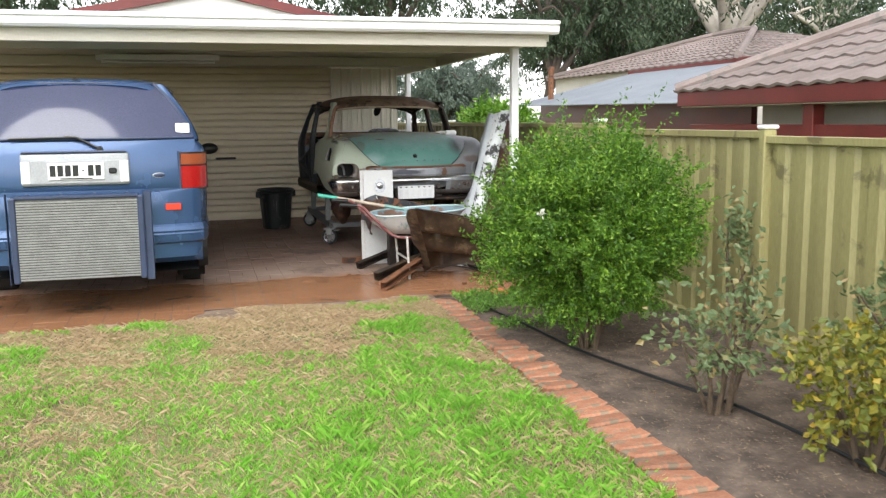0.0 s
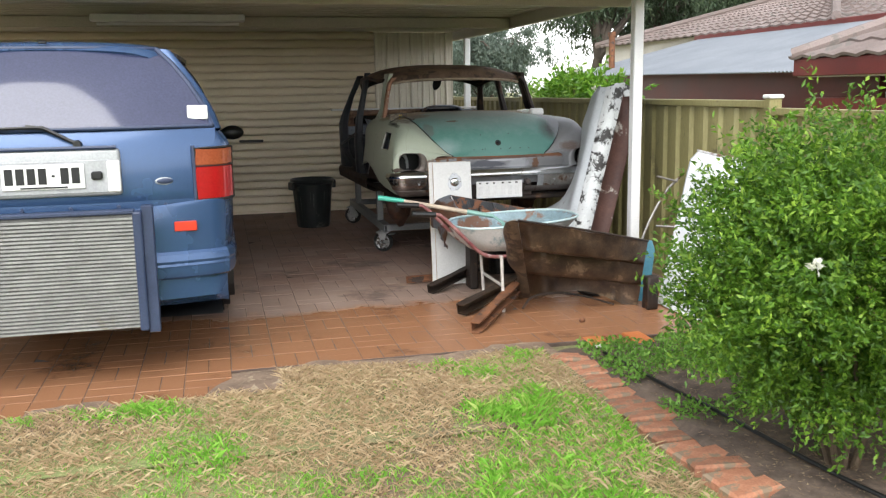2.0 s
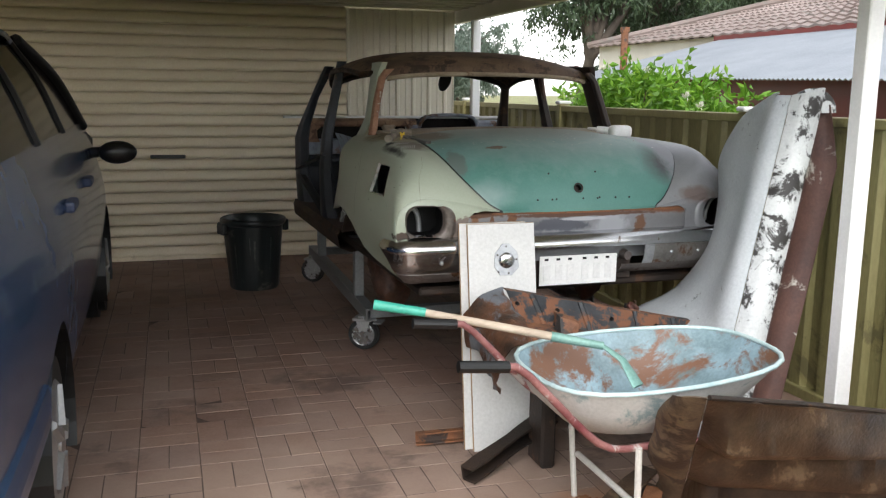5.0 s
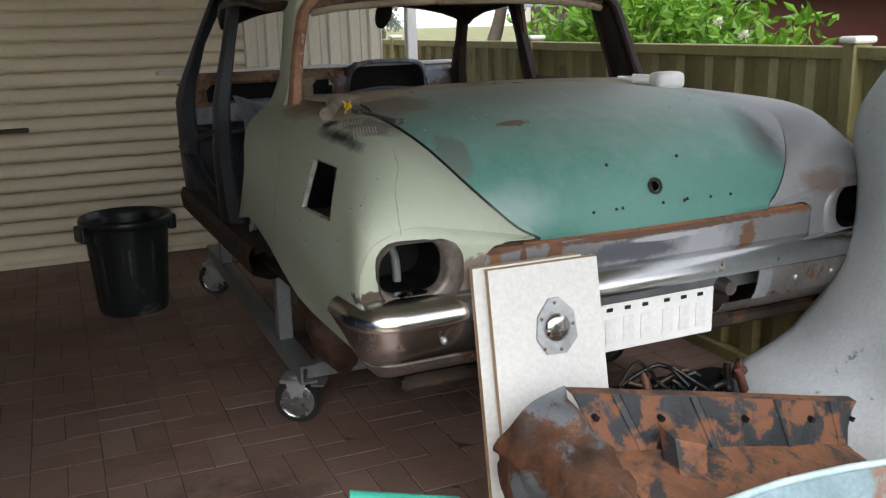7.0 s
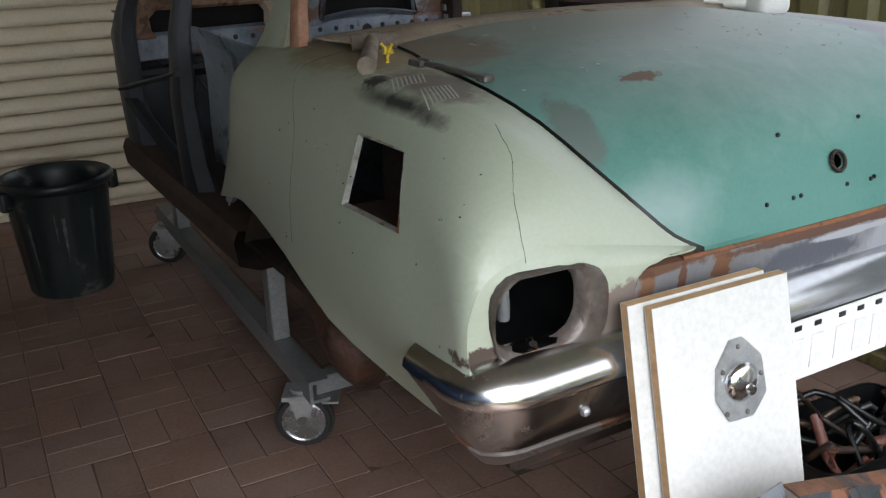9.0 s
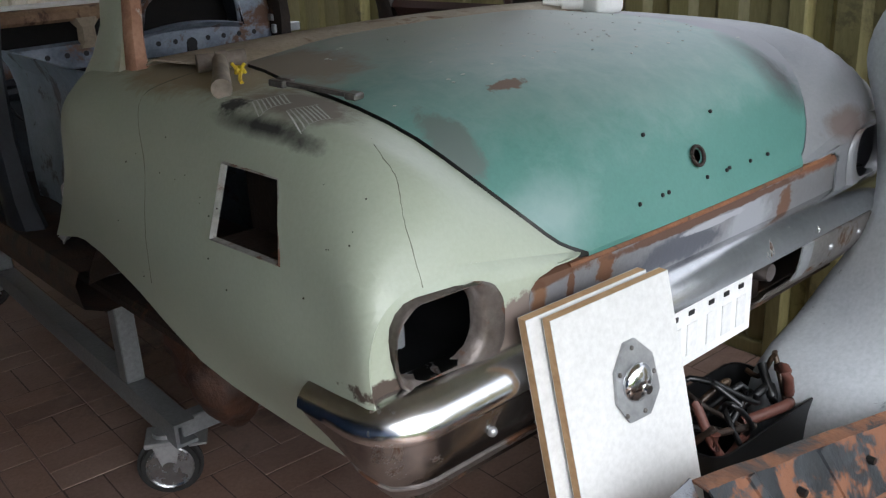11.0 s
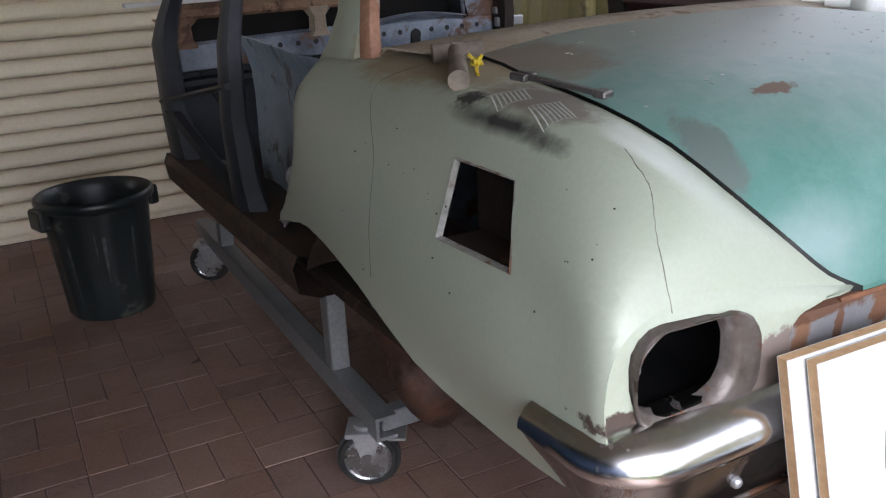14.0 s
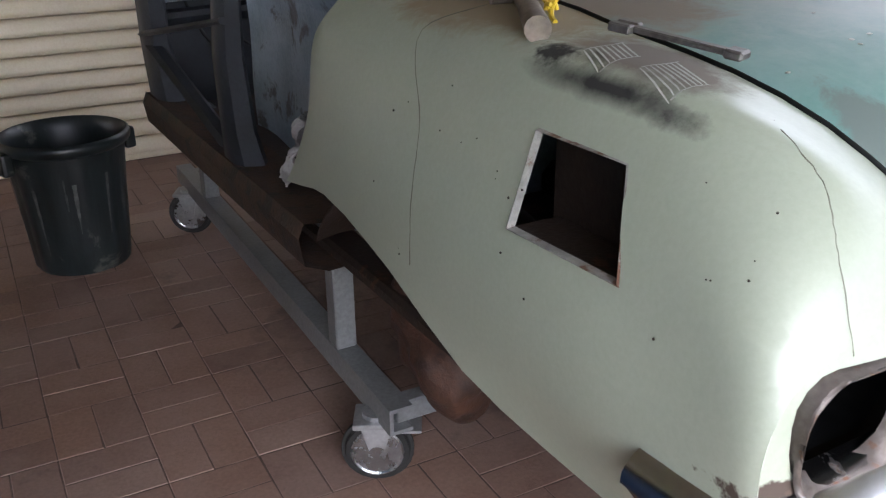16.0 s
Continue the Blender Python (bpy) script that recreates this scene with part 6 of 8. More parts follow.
def build_barrow():
    w = thing("wheelbarrow", "old wheelbarrow with pale blue rusting tray and white tube legs", "wheelbarrow", (-.95, -.25, 0))
    # tray: rim outline to floor outline, heel at the handles' end
    n = 36
    def ring(cx, cy, lx, ly, z, zs, sq):
        out = []
        for k in range(n):
            a = 2 * math.pi * k / n
            ca, sa = math.cos(a), math.sin(a)
            r = (abs(ca) ** sq + abs(sa) ** sq) ** (-1 / sq)
            taper = 1 - .16 * max(0, r * ca)
            out.append(Vector((cx + lx * r * ca, cy + ly * r * sa * taper, z + zs * r * ca)))
        return out
    rim = ring(-.94, -.26, .42, .32, .572, .02, 3.2)
    mid = ring(-.97, -.26, .36, .265, .48, .01, 3.0)
    low = ring(-1.0, -.26, .25, .20, .395, .0, 2.8)
    bot = ring(-1.0, -.26, .20, .16, .388, .0, 2.6)
    bm = bmesh.new()
    vs = loft(bm, [rim, mid, low, bot], closed_u=True)
    bm.faces.new(vs[-1])
    thicken(bm, .003)
    for f in bm.faces:
        c = f.calc_center_median()
        d = Vector((c.x + .95, c.y + .26, 0))
        f.material_index = 1 if f.normal.dot(d) > 0 or f.normal.z < -.4 else 0
    tray = part("tray", bm, [M_tray, M_trayout], w, "pale blue steel tray stained with rust", 50)
    bm = bmesh.new()
    tube(bm, [p + Vector((0, 0, .004)) for p in rim], .008, 8, closed=True)
    part("rim", bm, surf("worn_blue_rim", (0.36, 0.50, 0.52), (0.5, 0.6, 0.6), 9, .4, .1, spots=(.45, .38, .02), spot_scale=3, spot_at=.66), tray, "rolled rim with a streak of yellow", 60)
    for s in (-1, 1):
        y = -.26 + s * .245
        bm = bmesh.new()
        tube(bm, spline([(-1.56, y, .665), (-1.50, y, .655), (-1.40, y, .56), (-1.25, y, .41), (-1.18, y, .375), (-1.05, y - s * .02, .365), (-.80, y - s * .06, .34), (-.55, y - s * .13, .27), (-.38, -.26 + s * .07, .22)], 26), .012, 8)
        part("frame_tube", bm, M_tubered, w, "bent tube frame, red over white", 60)
        bm = bmesh.new()
        rod(bm, (-1.68, y, .672), (-1.53, y, .660), .018, .018, 12)
        part("grip", bm, M_black, w, "black rubber grip")
        bm = bmesh.new()
        tube(bm, [(-1.10, y, .37), (-1.08, y + s * -.02, .0)], .011, 8)
        part("leg", bm, M_tubewhite, w, "white tube leg")
    bm = bmesh.new()
    tube(bm, [(-1.085, -.46, .17), (-1.085, -.06, .17)], .011, 8)
    part("leg_bar", bm, M_tubewhite, w)
    bm = bmesh.new()
    bmesh.ops.create_cone(bm, cap_ends=True, segments=28, radius1=.17, radius2=.17, depth=.07, matrix=pose(-.36, -.26, .17, 90, 0, 0))
    bmesh.ops.bevel(bm, geom=[e for e in bm.edges if abs(e.calc_face_angle(0)) > 1], offset=.025, segments=3, affect="EDGES")
    part("wheel", bm, M_rubber, w, "black tyre", 40)
    w.location.y -= .14
    w.location.x -= .02
    # long-handled tool lying in the tray
    t = thing("long_handled_shovel", "shovel with green plastic grip and wooden shaft lying in the barrow", "shovel", (-1.2, -.15, .56))
    bm = bmesh.new()
    rod(bm, (-1.80, -.01, .708), (-1.63, -.06, .682), .018, .016, 12)
    part("grip", bm, M_greenplastic, t, "green plastic grip", 40)
    bm = bmesh.new()
    rod(bm, (-1.65, -.054, .685), (-1.20, -.20, .602), .014, .015, 12)
    part("shaft", bm, M_wood, t, "weathered wooden shaft", 40)
    bm = bmesh.new()
    rod(bm, (-1.22, -.195, .606), (-1.05, -.25, .575), .018, .014, 12)
    tube(bm, [(-1.05, -.25, .575), (-1.0, -.30, .535), (-.97, -.36, .46)], [.014, .02, .03], 8, flat=.4)
    part("head", bm, surf("teal_tool_head", (.10, .25, .22), (.2, .34, .3), 7, .5, .2), t, "worn green steel head", 40)


build_barrow()


def build_guard():
    """A pressed inner guard leaning out over the paving, its hollow side to the lawn."""
    g = thing("inner_guard", "oily brown pressed steel inner guard standing on the paving", "car panel", (-.6, -.6, 0), group="rusty pressed panels")
    tl, tr, bl, br = Vector((-1.13, -1.0, .65)), Vector((-.20, -.85, .45)), Vector((-.86, -.47, .04)), Vector((-.20, -.72, .0))
    back = Vector((.25, .86, -.45)).normalized()
    prof = [(0, .02), (.0, -.03), (.02, -.01), (.12, .0), (.27, .02), (.31, .07), (.335, .22), (.35, .42), (.37, .47), (.41, .46), (.52, .47), (.60, .50), (.645, .56), (.665, .78), (.69, .95), (.75, 1.0), (1.0, 1.0)]
    rows = []
    for u in steps(0, 1, 34):
        t0, b0 = tl.lerp(tr, u), bl.lerp(br, u)
        flat = min(1, u / .10, (1 - u) / .06)
        row = []
        for f, h in prof:
            g_ = f + (h - f) * flat
            arch = .07 * math.sin(math.pi * min(1, max(0, (u - .06) / .8))) * max(0, (f - .75) / .25)
            dent = .014 * noise.noise((u * 7, f * 5, 3.3)) + .006 * noise.noise((u * 22, f * 18, 1.3))
            ridge = .014 * max(0, 1 - abs(u - .17) / .02) + .012 * max(0, 1 - abs(u - .80) / .02) + .010 * max(0, 1 - abs(u - .48) / .015) * (f > .38)
            row.append(Vector((t0.x + (b0.x - t0.x) * g_, t0.y + (b0.y - t0.y) * g_, t0.z + (b0.z - t0.z) * f + arch)) + back * (dent - ridge))
        rows.append(row)
    bm = bmesh.new()
    loft(bm, rows)
    thicken(bm, .004)
    part("pressing", bm, M_oily, g, "oily hollow pressing", 40)
    # flared cheek at the high end
    bm = bmesh.new()
    rows = []
    for v in steps(0, 1, 16):
        p = tl.lerp(bl, v)
        k = math.sin(math.pi * min(1, v * 1.5)) if v < .67 else 0
        lobe = .02 + .035 * k + .015 * math.sin(v * 16)
        rows.append(spline([p + back * .01, p + Vector((-.02 - lobe * .35, .015, .0)), p + Vector((-.03 - lobe * .8, .05 + .03 * k, -.01)), p + Vector((-.03 - lobe * .7, .10 + .04 * k, -.02))], 7))
    loft(bm, rows)
    thicken(bm, .004)
    part("flared_cheek", bm, M_guardedge, g, "crumpled flared end", 60)
    bm = bmesh.new()
    tube(bm, [r + Vector((0, -.004, .003)) for r in spline([tl, tl.lerp(tr, .5) + Vector((0, 0, .006)), tr], 16)], .008, 6)
    part("rolled_edge", bm, M_darkrust, g)
    # lump of bracket at the low end
    bm = bmesh.new()
    box(bm, (-.205, -.875, .0), (-.125, -.79, .22), .012, seg=2)
    bmesh.ops.subdivide_edges(bm, edges=bm.edges[:], cuts=2, use_grid_fill=True)
    for v in bm.verts:
        v.co += Vector((1, 1, .5)) * .022 * noise.noise(v.co * 14)
    for v in bm.verts:
        v.co.z = max(0.0, v.co.z)
    part("bracket", bm, M_darkrust, g, "dark crumpled bracket", 50)
    # loose arch strip at its foot
    bm = bmesh.new()
    tube(bm, spline([(-.98, -.66, .02), (-.90, -.60, .075), (-.75, -.62, .10), (-.55, -.66, .07), (-.36, -.70, .012)], 18), .011, 6, flat=.6)
    part("arch_strip", bm, M_darkrust, g, "curved strip along the foot")


M_guardedge = surf("pale_rust_edge", (0.045, 0.03, 0.02), (0.15, 0.105, 0.065), 9, 0.6, 0.1, 0.35, spots=(0.04, 0.025, 0.018), spot_scale=10, spot_at=0.52)
build_guard()


def beam(name, label, a, b, w, h, mat, group):
    a, b = Vector(a), Vector(b)
    bm = bmesh.new()
    d = (b - a).normalized()
    side = d.cross(Vector((0, 0, 1))).normalized() * (w / 2)
    up = side.cross(d).normalized() * (h / 2)
    sec = [(-1, -1), (1, -1), (1, -.75), (-.75, -.75), (-.75, .75), (1, .75), (1, 1), (-1, 1)]
    rows = [[p + side * sx * (1 + .15 * math.sin(i * 1.7)) + up * sz for sx, sz in sec] for i, p in enumerate([a.lerp(b, f) for f in steps(0, 1, 6)])]
    vs = loft(bm, rows, closed_u=True)
    bm.faces.new(vs[0][::-1])
    bm.faces.new(vs[-1])
    bmesh.ops.recalc_face_normals(bm, faces=bm.faces)
    return solo(name, bm, mat, label, "car part", group=group)


beam("chassis_rail", "black oily chassis rail lying on the paving", (-1.40, -.66, .045), (-.93, -.40, .15), .07, .07, M_oily, "cut chassis rails")
beam("chassis_rail", "rusty brown chassis rail lying on the paving", (-1.43, -1.10, .04), (-.97, -.50, .13), .06, .07, M_rust, "cut chassis rails")
beam("chassis_rail", "thin rusty rail lying on the paving under the barrow", (-1.53, .42, .03), (-1.12, .36, .05), .03, .05, M_rust, "cut chassis rails")
beam("chassis_rail", "dark steel rail lying on the paving under the barrow", (-1.44, .02, .035), (-1.0, .26, .14), .06, .06, M_darkrust, "cut chassis rails")


M_flakeblack = surf("flaking_black_paint", (0.008, 0.010, 0.013), (0.026, 0.03, 0.034), 14, 0.4, 0, 0.4, spots=(0.15, 0.062, 0.030), spot_scale=13, spot_at=0.485, spot_rough=0.8)
M_orangerust = surf("orange_rust", (0.085, 0.038, 0.021), (0.22, 0.095, 0.046), 12, 0.7, 0, 0.6, spots=(0.03, 0.03, 0.031), spot_scale=9, spot_at=0.50)
M_rustgrey = surf("rust_and_scraped_grey", (0.028, 0.018, 0.013), (0.14, 0.062, 0.032), 11, 0.5, 0.1, 0.7, spots=(0.12, 0.13, 0.145), spot_scale=7, spot_at=0.52)


def build_boot_floor():
    """An open pressing: ribbed back wall, sloping ribbed floor, crumpled left end."""
    b = thing("boot_floor_section", "orange-rusted trough-shaped floor pressing with flaking black paint", "car panel", (-.8, .2, .0), group="rusty pressed panels")
    def line(a, c, n=24):
        a, c = Vector(a), Vector(c)
        return [a.lerp(c, f) for f in steps(0, 1, n)]
    def dent(p, k):
        return p + Vector((0, 1, .4)) * (k * noise.noise((p.x * 7, p.y * 7, p.z * 7)))
    lip = line((-1.20, .325, .665), (-.36, .30, .49))
    top = line((-1.20, .295, .662), (-.36, .27, .487))
    foot = line((-1.17, .215, .555), (-.36, .235, .385))
    cove = line((-1.165, .19, .545), (-.36, .20, .372))
    mid = line((-1.175, .09, .525), (-.36, .08, .345))
    front = line((-1.185, -.01, .495), (-.36, -.03, .315))
    skirt = line((-1.185, -.02, .40), (-.36, -.04, .23))
    bm = bmesh.new()
    loft(bm, [[dent(p, .004) for p in q] for q in (lip, top)])
    thicken(bm, .004)
    part("top_lip", bm, M_orangerust, b, "rusty folded lip", 40)
    bm = bmesh.new()
    wall = [[dent(a.lerp(c, f), .006) for a, c in zip(top, foot)] for f in steps(0, 1, 6)]
    loft(bm, wall)
    thicken(bm, .004)
    part("back_wall", bm, M_flakeblack, b, "back wall with flaking black paint", 50)
    bm = bmesh.new()
    bed = []
    for q in (foot, cove, mid, front, skirt):
        bed.append([dent(p, .006) + Vector((0, 0, .007 if k % 6 in (2, 3) and q in (cove, mid, front) else 0)) for k, p in enumerate(q)])
    loft(bm, bed)
    thicken(bm, .004)
    part("ribbed_floor", bm, M_orangerust, b, "orange rusted ribbed floor", 35)
    for k in (3, 9, 16, 21):
        bm = bmesh.new()
        a, c = top[k], foot[k]
        out = Vector((0, -.005, .002))
        loft(bm, [[p + Vector((-.012, 0, 0)) - out * .3, p + Vector((-.008, 0, 0)) + out, p + Vector((.008, 0, 0)) + out, p + Vector((.016, 0, 0)) - out * .3] for p in (a, a.lerp(c, .5), c)])
        part("rib", bm, M_flakeblack, b)
    bm = bmesh.new()
    cheek = [[(-1.20, .325, .668), (-1.17, .215, .556), (-1.175, .09, .526), (-1.185, -.01, .496)],
             [(-1.26, .325, .655), (-1.225, .23, .60), (-1.23, .12, .565), (-1.24, .02, .52)],
             [(-1.32, .335, .625), (-1.30, .27, .595), (-1.29, .16, .545), (-1.29, .06, .47)],
             [(-1.36, .36, .56), (-1.345, .29, .50), (-1.32, .19, .44), (-1.305, .09, .38)],
             [(-1.35, .37, .48), (-1.33, .30, .43), (-1.31, .20, .36), (-1.29, .10, .30)]]
    grid = [spline([Vector(p) for p in row], 16) for row in cheek]
    cols = [spline([grid[i][k] for i in range(5)], 18) for k in range(16)]
    loft(bm, [[dent(p, .03) + Vector((.022, -.012, .018)) * (noise.noise((p.x * 19, p.y * 19, p.z * 19)) + .5 * abs(noise.noise((p.x * 40, p.y * 40, p.z * 40)))) for p in col] for col in cols])
    thicken(bm, .004)
    part("crumpled_end", bm, M_rustgrey, b, "crumpled grey and rust end flap", 50)
    bm = bmesh.new()
    m = pose(-.995, .205, .535, 0, 8, 4)
    extrude_outline(bm, [m @ Vector(p) for p in ((-.035, .02, .045), (.04, .0, .03), (.042, -.02, -.05), (-.015, -.03, -.06), (-.035, -.02, -.04))], m.to_3x3() @ Vector((0, -.055, -.012)))
    part("box_bracket", bm, M_orangerust, b, "welded box bracket")
    for k in (0, 5, 12, 18, 22):
        bm = bmesh.new()
        p = top[k].lerp(foot[k], .45) + Vector((.02, -.007, 0))
        rod(bm, p + Vector((0, .01, 0)), p + Vector((0, -.004, 0)), .008, .007, 8)
        part("bolt_hole", bm, M_black, b)
    for x in (-1.1, -.5):
        bm = bmesh.new()
        box(bm, (x - .03, .06, .0), (x + .03, .20, .36), .01)
        part("stand", bm, M_darkrust, b, "dark steel underside")


build_boot_floor()


def build_fender():
    f = thing("front_fender", "flaking white car fender standing on end against the post", "car panel", (-.2, .2, 0))
    def ridge(z):
        k = (1.42 - z) / 1.0
        return Vector((-.05 - .315 * k, .16 - .15 * k, z))
    def arch(z):
        return Vector((curve([(.0, -.44), (.30, -.45), (.44, -.42), (.53, -.21), (.75, -.09), (1.0, -.02), (1.13, .0), (1.28, .03), (1.36, .0), (1.43, -.04)], z),
                       curve([(.0, .66), (.52, .69), (.75, .61), (.95, .64), (1.13, .70), (1.28, .64), (1.36, .50), (1.43, .25)], z), z))
    zs = steps(.0, 1.43, 40)
    bm = bmesh.new()
    rows = []
    for z in zs:
        a, r = arch(z), ridge(z)
        out = Vector((-.05, -.01, .01))
        rows.append(spline([a + Vector((.03, .0, 0)), a, a.lerp(r, .3) + out * .9, a.lerp(r, .62) + out * .8, r + Vector((-.035, .05, .0)), r], 18))
    loft(bm, rows)
    thicken(bm, .004)
    part("skin", bm, M_fender, f, "chalky grey-white skin", 60)
    # flaking ridge strip and rusty inner side, with its top hump
    bm = bmesh.new()
    rows = []
    for z in zs:
        r = ridge(z) + Vector((.002, -.004, 0))
        top = max(0, (z - 1.30) / .13)
        m = r + Vector((.12, -.04, .03 * top))
        rows.append(spline([r, r + Vector((.03, -.045, .01 * top)), r + Vector((.08, -.055, .03 * top)), m], 8))
    loft(bm, rows)
    thicken(bm, .004)
    part("ridge_strip", bm, M_ridge, f, "white ridge with black flaking paint", 60)
    bm = bmesh.new()
    rows = []
    for z in zs[:-1]:
        m = ridge(z) + Vector((.122, -.036, 0))
        w = .17 * min(1, (1.55 - z) / .4)
        rows.append(spline([m, m + Vector((w * .4, .05, .0)), m + Vector((w * .85, .05, 0)), m + Vector((w, .02, 0))], 7))
    loft(bm, rows)
    thicken(bm, .004)
    part("inner_flange", bm, M_fenderin, f, "maroon rusty inner side", 50)
    bm = bmesh.new()
    rows = []
    for a in steps(0, 1, 10):
        ang = math.pi * a
        rows.append([Vector((.05 - .12 * math.cos(ang) * k, .13 + .02 * k, 1.36 + .10 * math.sin(ang) * k)) for k in (.3, .7, 1.0)])
    loft(bm, rows)
    thicken(bm, .012)
    part("top_hump", bm, M_ridge, f, "rounded chalky top end", 60)


M_ridge = surf("flaking_ridge_paint", (0.46, 0.48, 0.49), (0.60, 0.62, 0.62), 5, 0.6, 0, 0.3, spots=(0.03, 0.028, 0.027), spot_scale=11, spot_at=0.50)
build_fender()


def build_hood():
    h = thing("white_bonnet", "white car bonnet with rusty edges leaning on the fence", "car panel", (0.05, -.95, 0))
    bl, br, tl, tr = Vector((-.02, -.68, .0)), Vector((-.02, -1.22, .0)), Vector((.17, -.72, 1.02)), Vector((.365, -1.08, .95))
    bm = bmesh.new()
    n = (br - bl).cross(tl - bl).normalized()
    if n.x > 0:
        n = -n
    rows = []
    for v in steps(0, 1, 16):
        a, b = bl.lerp(tl, v), br.lerp(tr, v)
        row = []
        for u in steps(0, 1, 14):
            cu = min(u, 1 - u)
            drop = -.035 * max(0, 1 - cu / .08) ** 2 - .03 * max(0, 1 - (1 - v) / .06) ** 2
            uu = .5 + (u - .5) * (1 - .10 * max(0, (v - .88) / .12) ** 2)
            row.append(a.lerp(b, uu) + n * (.03 + .02 * math.sin(math.pi * u) + drop + .014 * math.exp(-((u - .14) / .02) ** 2)))
        rows.append(row)
    loft(bm, rows)
    thicken(bm, .012)
    part("skin", bm, M_hood, h, "white painted skin", 40)
    bm = bmesh.new()
    edge = [rw[0] for rw in rows] + rows[-1][1:] + [rw[-1] for rw in rows[::-1][1:]]
    tube(bm, [p + n * .002 for p in edge], .009, 6)
    part("folded_rim", bm, M_hoodrim, h, "chipped folded rim", 60)
    rnd = random.Random(19)
    for _ in range(9):
        bm = bmesh.new()
        v, u = rnd.uniform(.05, .95), rnd.choice((rnd.uniform(.03, .16), rnd.uniform(.2, .8)))
        i, k = int(v * 15), int(u * 13)
        p = rows[i][k].lerp(rows[i + 1][k + 1], .5)
        ax = (rows[i][k + 1] - rows[i][k]).normalized()
        ay = n.cross(ax)
        w = rnd.uniform(.006, .02)
        vs = [bm.verts.new(p + n * .0025 + ax * math.cos(a) * w * rnd.uniform(.5, 1.3) + ay * math.sin(a) * w * rnd.uniform(.4, 1.2)) for a in [q * 6.283 / 11 for q in range(11)]]
        bm.faces.new(vs)
        part("rust_scab", bm, M_rust, h, "rust scab in the paint")
    bm = bmesh.new()
    tube(bm, [r[0] - n * .015 for r in rows], .018, 6)
    part("rusty_edge", bm, M_rust, h, "rusted folded edge")
    bm = bmesh.new()
    pts = spline([(-.14, -.58, .10), (-.10, -.56, .40), (.05, -.58, .72), (.16, -.62, .85)], 14)
    tube(bm, pts, .009, 6)
    tube(bm, [(-.02, -.6, .84), (.12, -.62, .80)], .008, 6)
    tube(bm, [(.0, -.57, .5), (.1, -.66, .5)], .008, 6)
    part("trim_strip", bm, M_oldchrome, h, "loose bent trim strips")
    s = thing("teal_offcut", "small teal blue sheet-metal offcut propped on end", "sheet metal", (-.12, -.70, .0))
    bm = bmesh.new()
    extrude_outline(bm, [Vector(p) for p in ((-.20, -.60, .0), (-.08, -.64, .0), (-.02, -.60, .34), (-.03, -.58, .40), (-.07, -.565, .41), (-.11, -.56, .37))], (.004, .01, 0))
    part("sheet", bm, M_bluemetal, s)


build_hood()


def build_scrap():
    rnd = random.Random(61)
    c = thing("scrap_crate", "dark plastic crate of old hoses and wiring under the bumper", "crate", (-.62, .62, 0))
    bm = bmesh.new()
    def ring(w, d, z):
        return [Vector((-.62 + a, .63 + b, z)) for a, b in rounded(0, 0, w, d, .04, 3)]
    vs = loft(bm, [ring(.40, .22, .43), ring(.41, .23, .43), ring(.36, .19, .0)], closed_u=True)
    bm.faces.new(vs[-1])
    part("box", bm, M_black, c, "black crate", 40)
    box_mats = [M_black, M_black, surf("faded_red_hose", (.08, .03, .022), (.14, .05, .035), 9, .6), M_darkrust, M_oily]
    for i in range(11):
        bm = bmesh.new()
        p = Vector((-.62 + rnd.uniform(-.17, .17), .62 + rnd.uniform(-.08, .08), .40))
        pts = [p]
        for k in range(4):
            p = Vector((min(-.44, max(-.80, p.x + rnd.uniform(-.13, .13))), min(.70, max(.54, p.y + rnd.uniform(-.07, .07))), .42 + rnd.uniform(-.02, .10)))
            pts.append(p)
        tube(bm, spline(pts, 16), rnd.uniform(.005, .014), 7)
        part("hose", bm, box_mats[i % 5], c, smooth=60)


build_scrap()


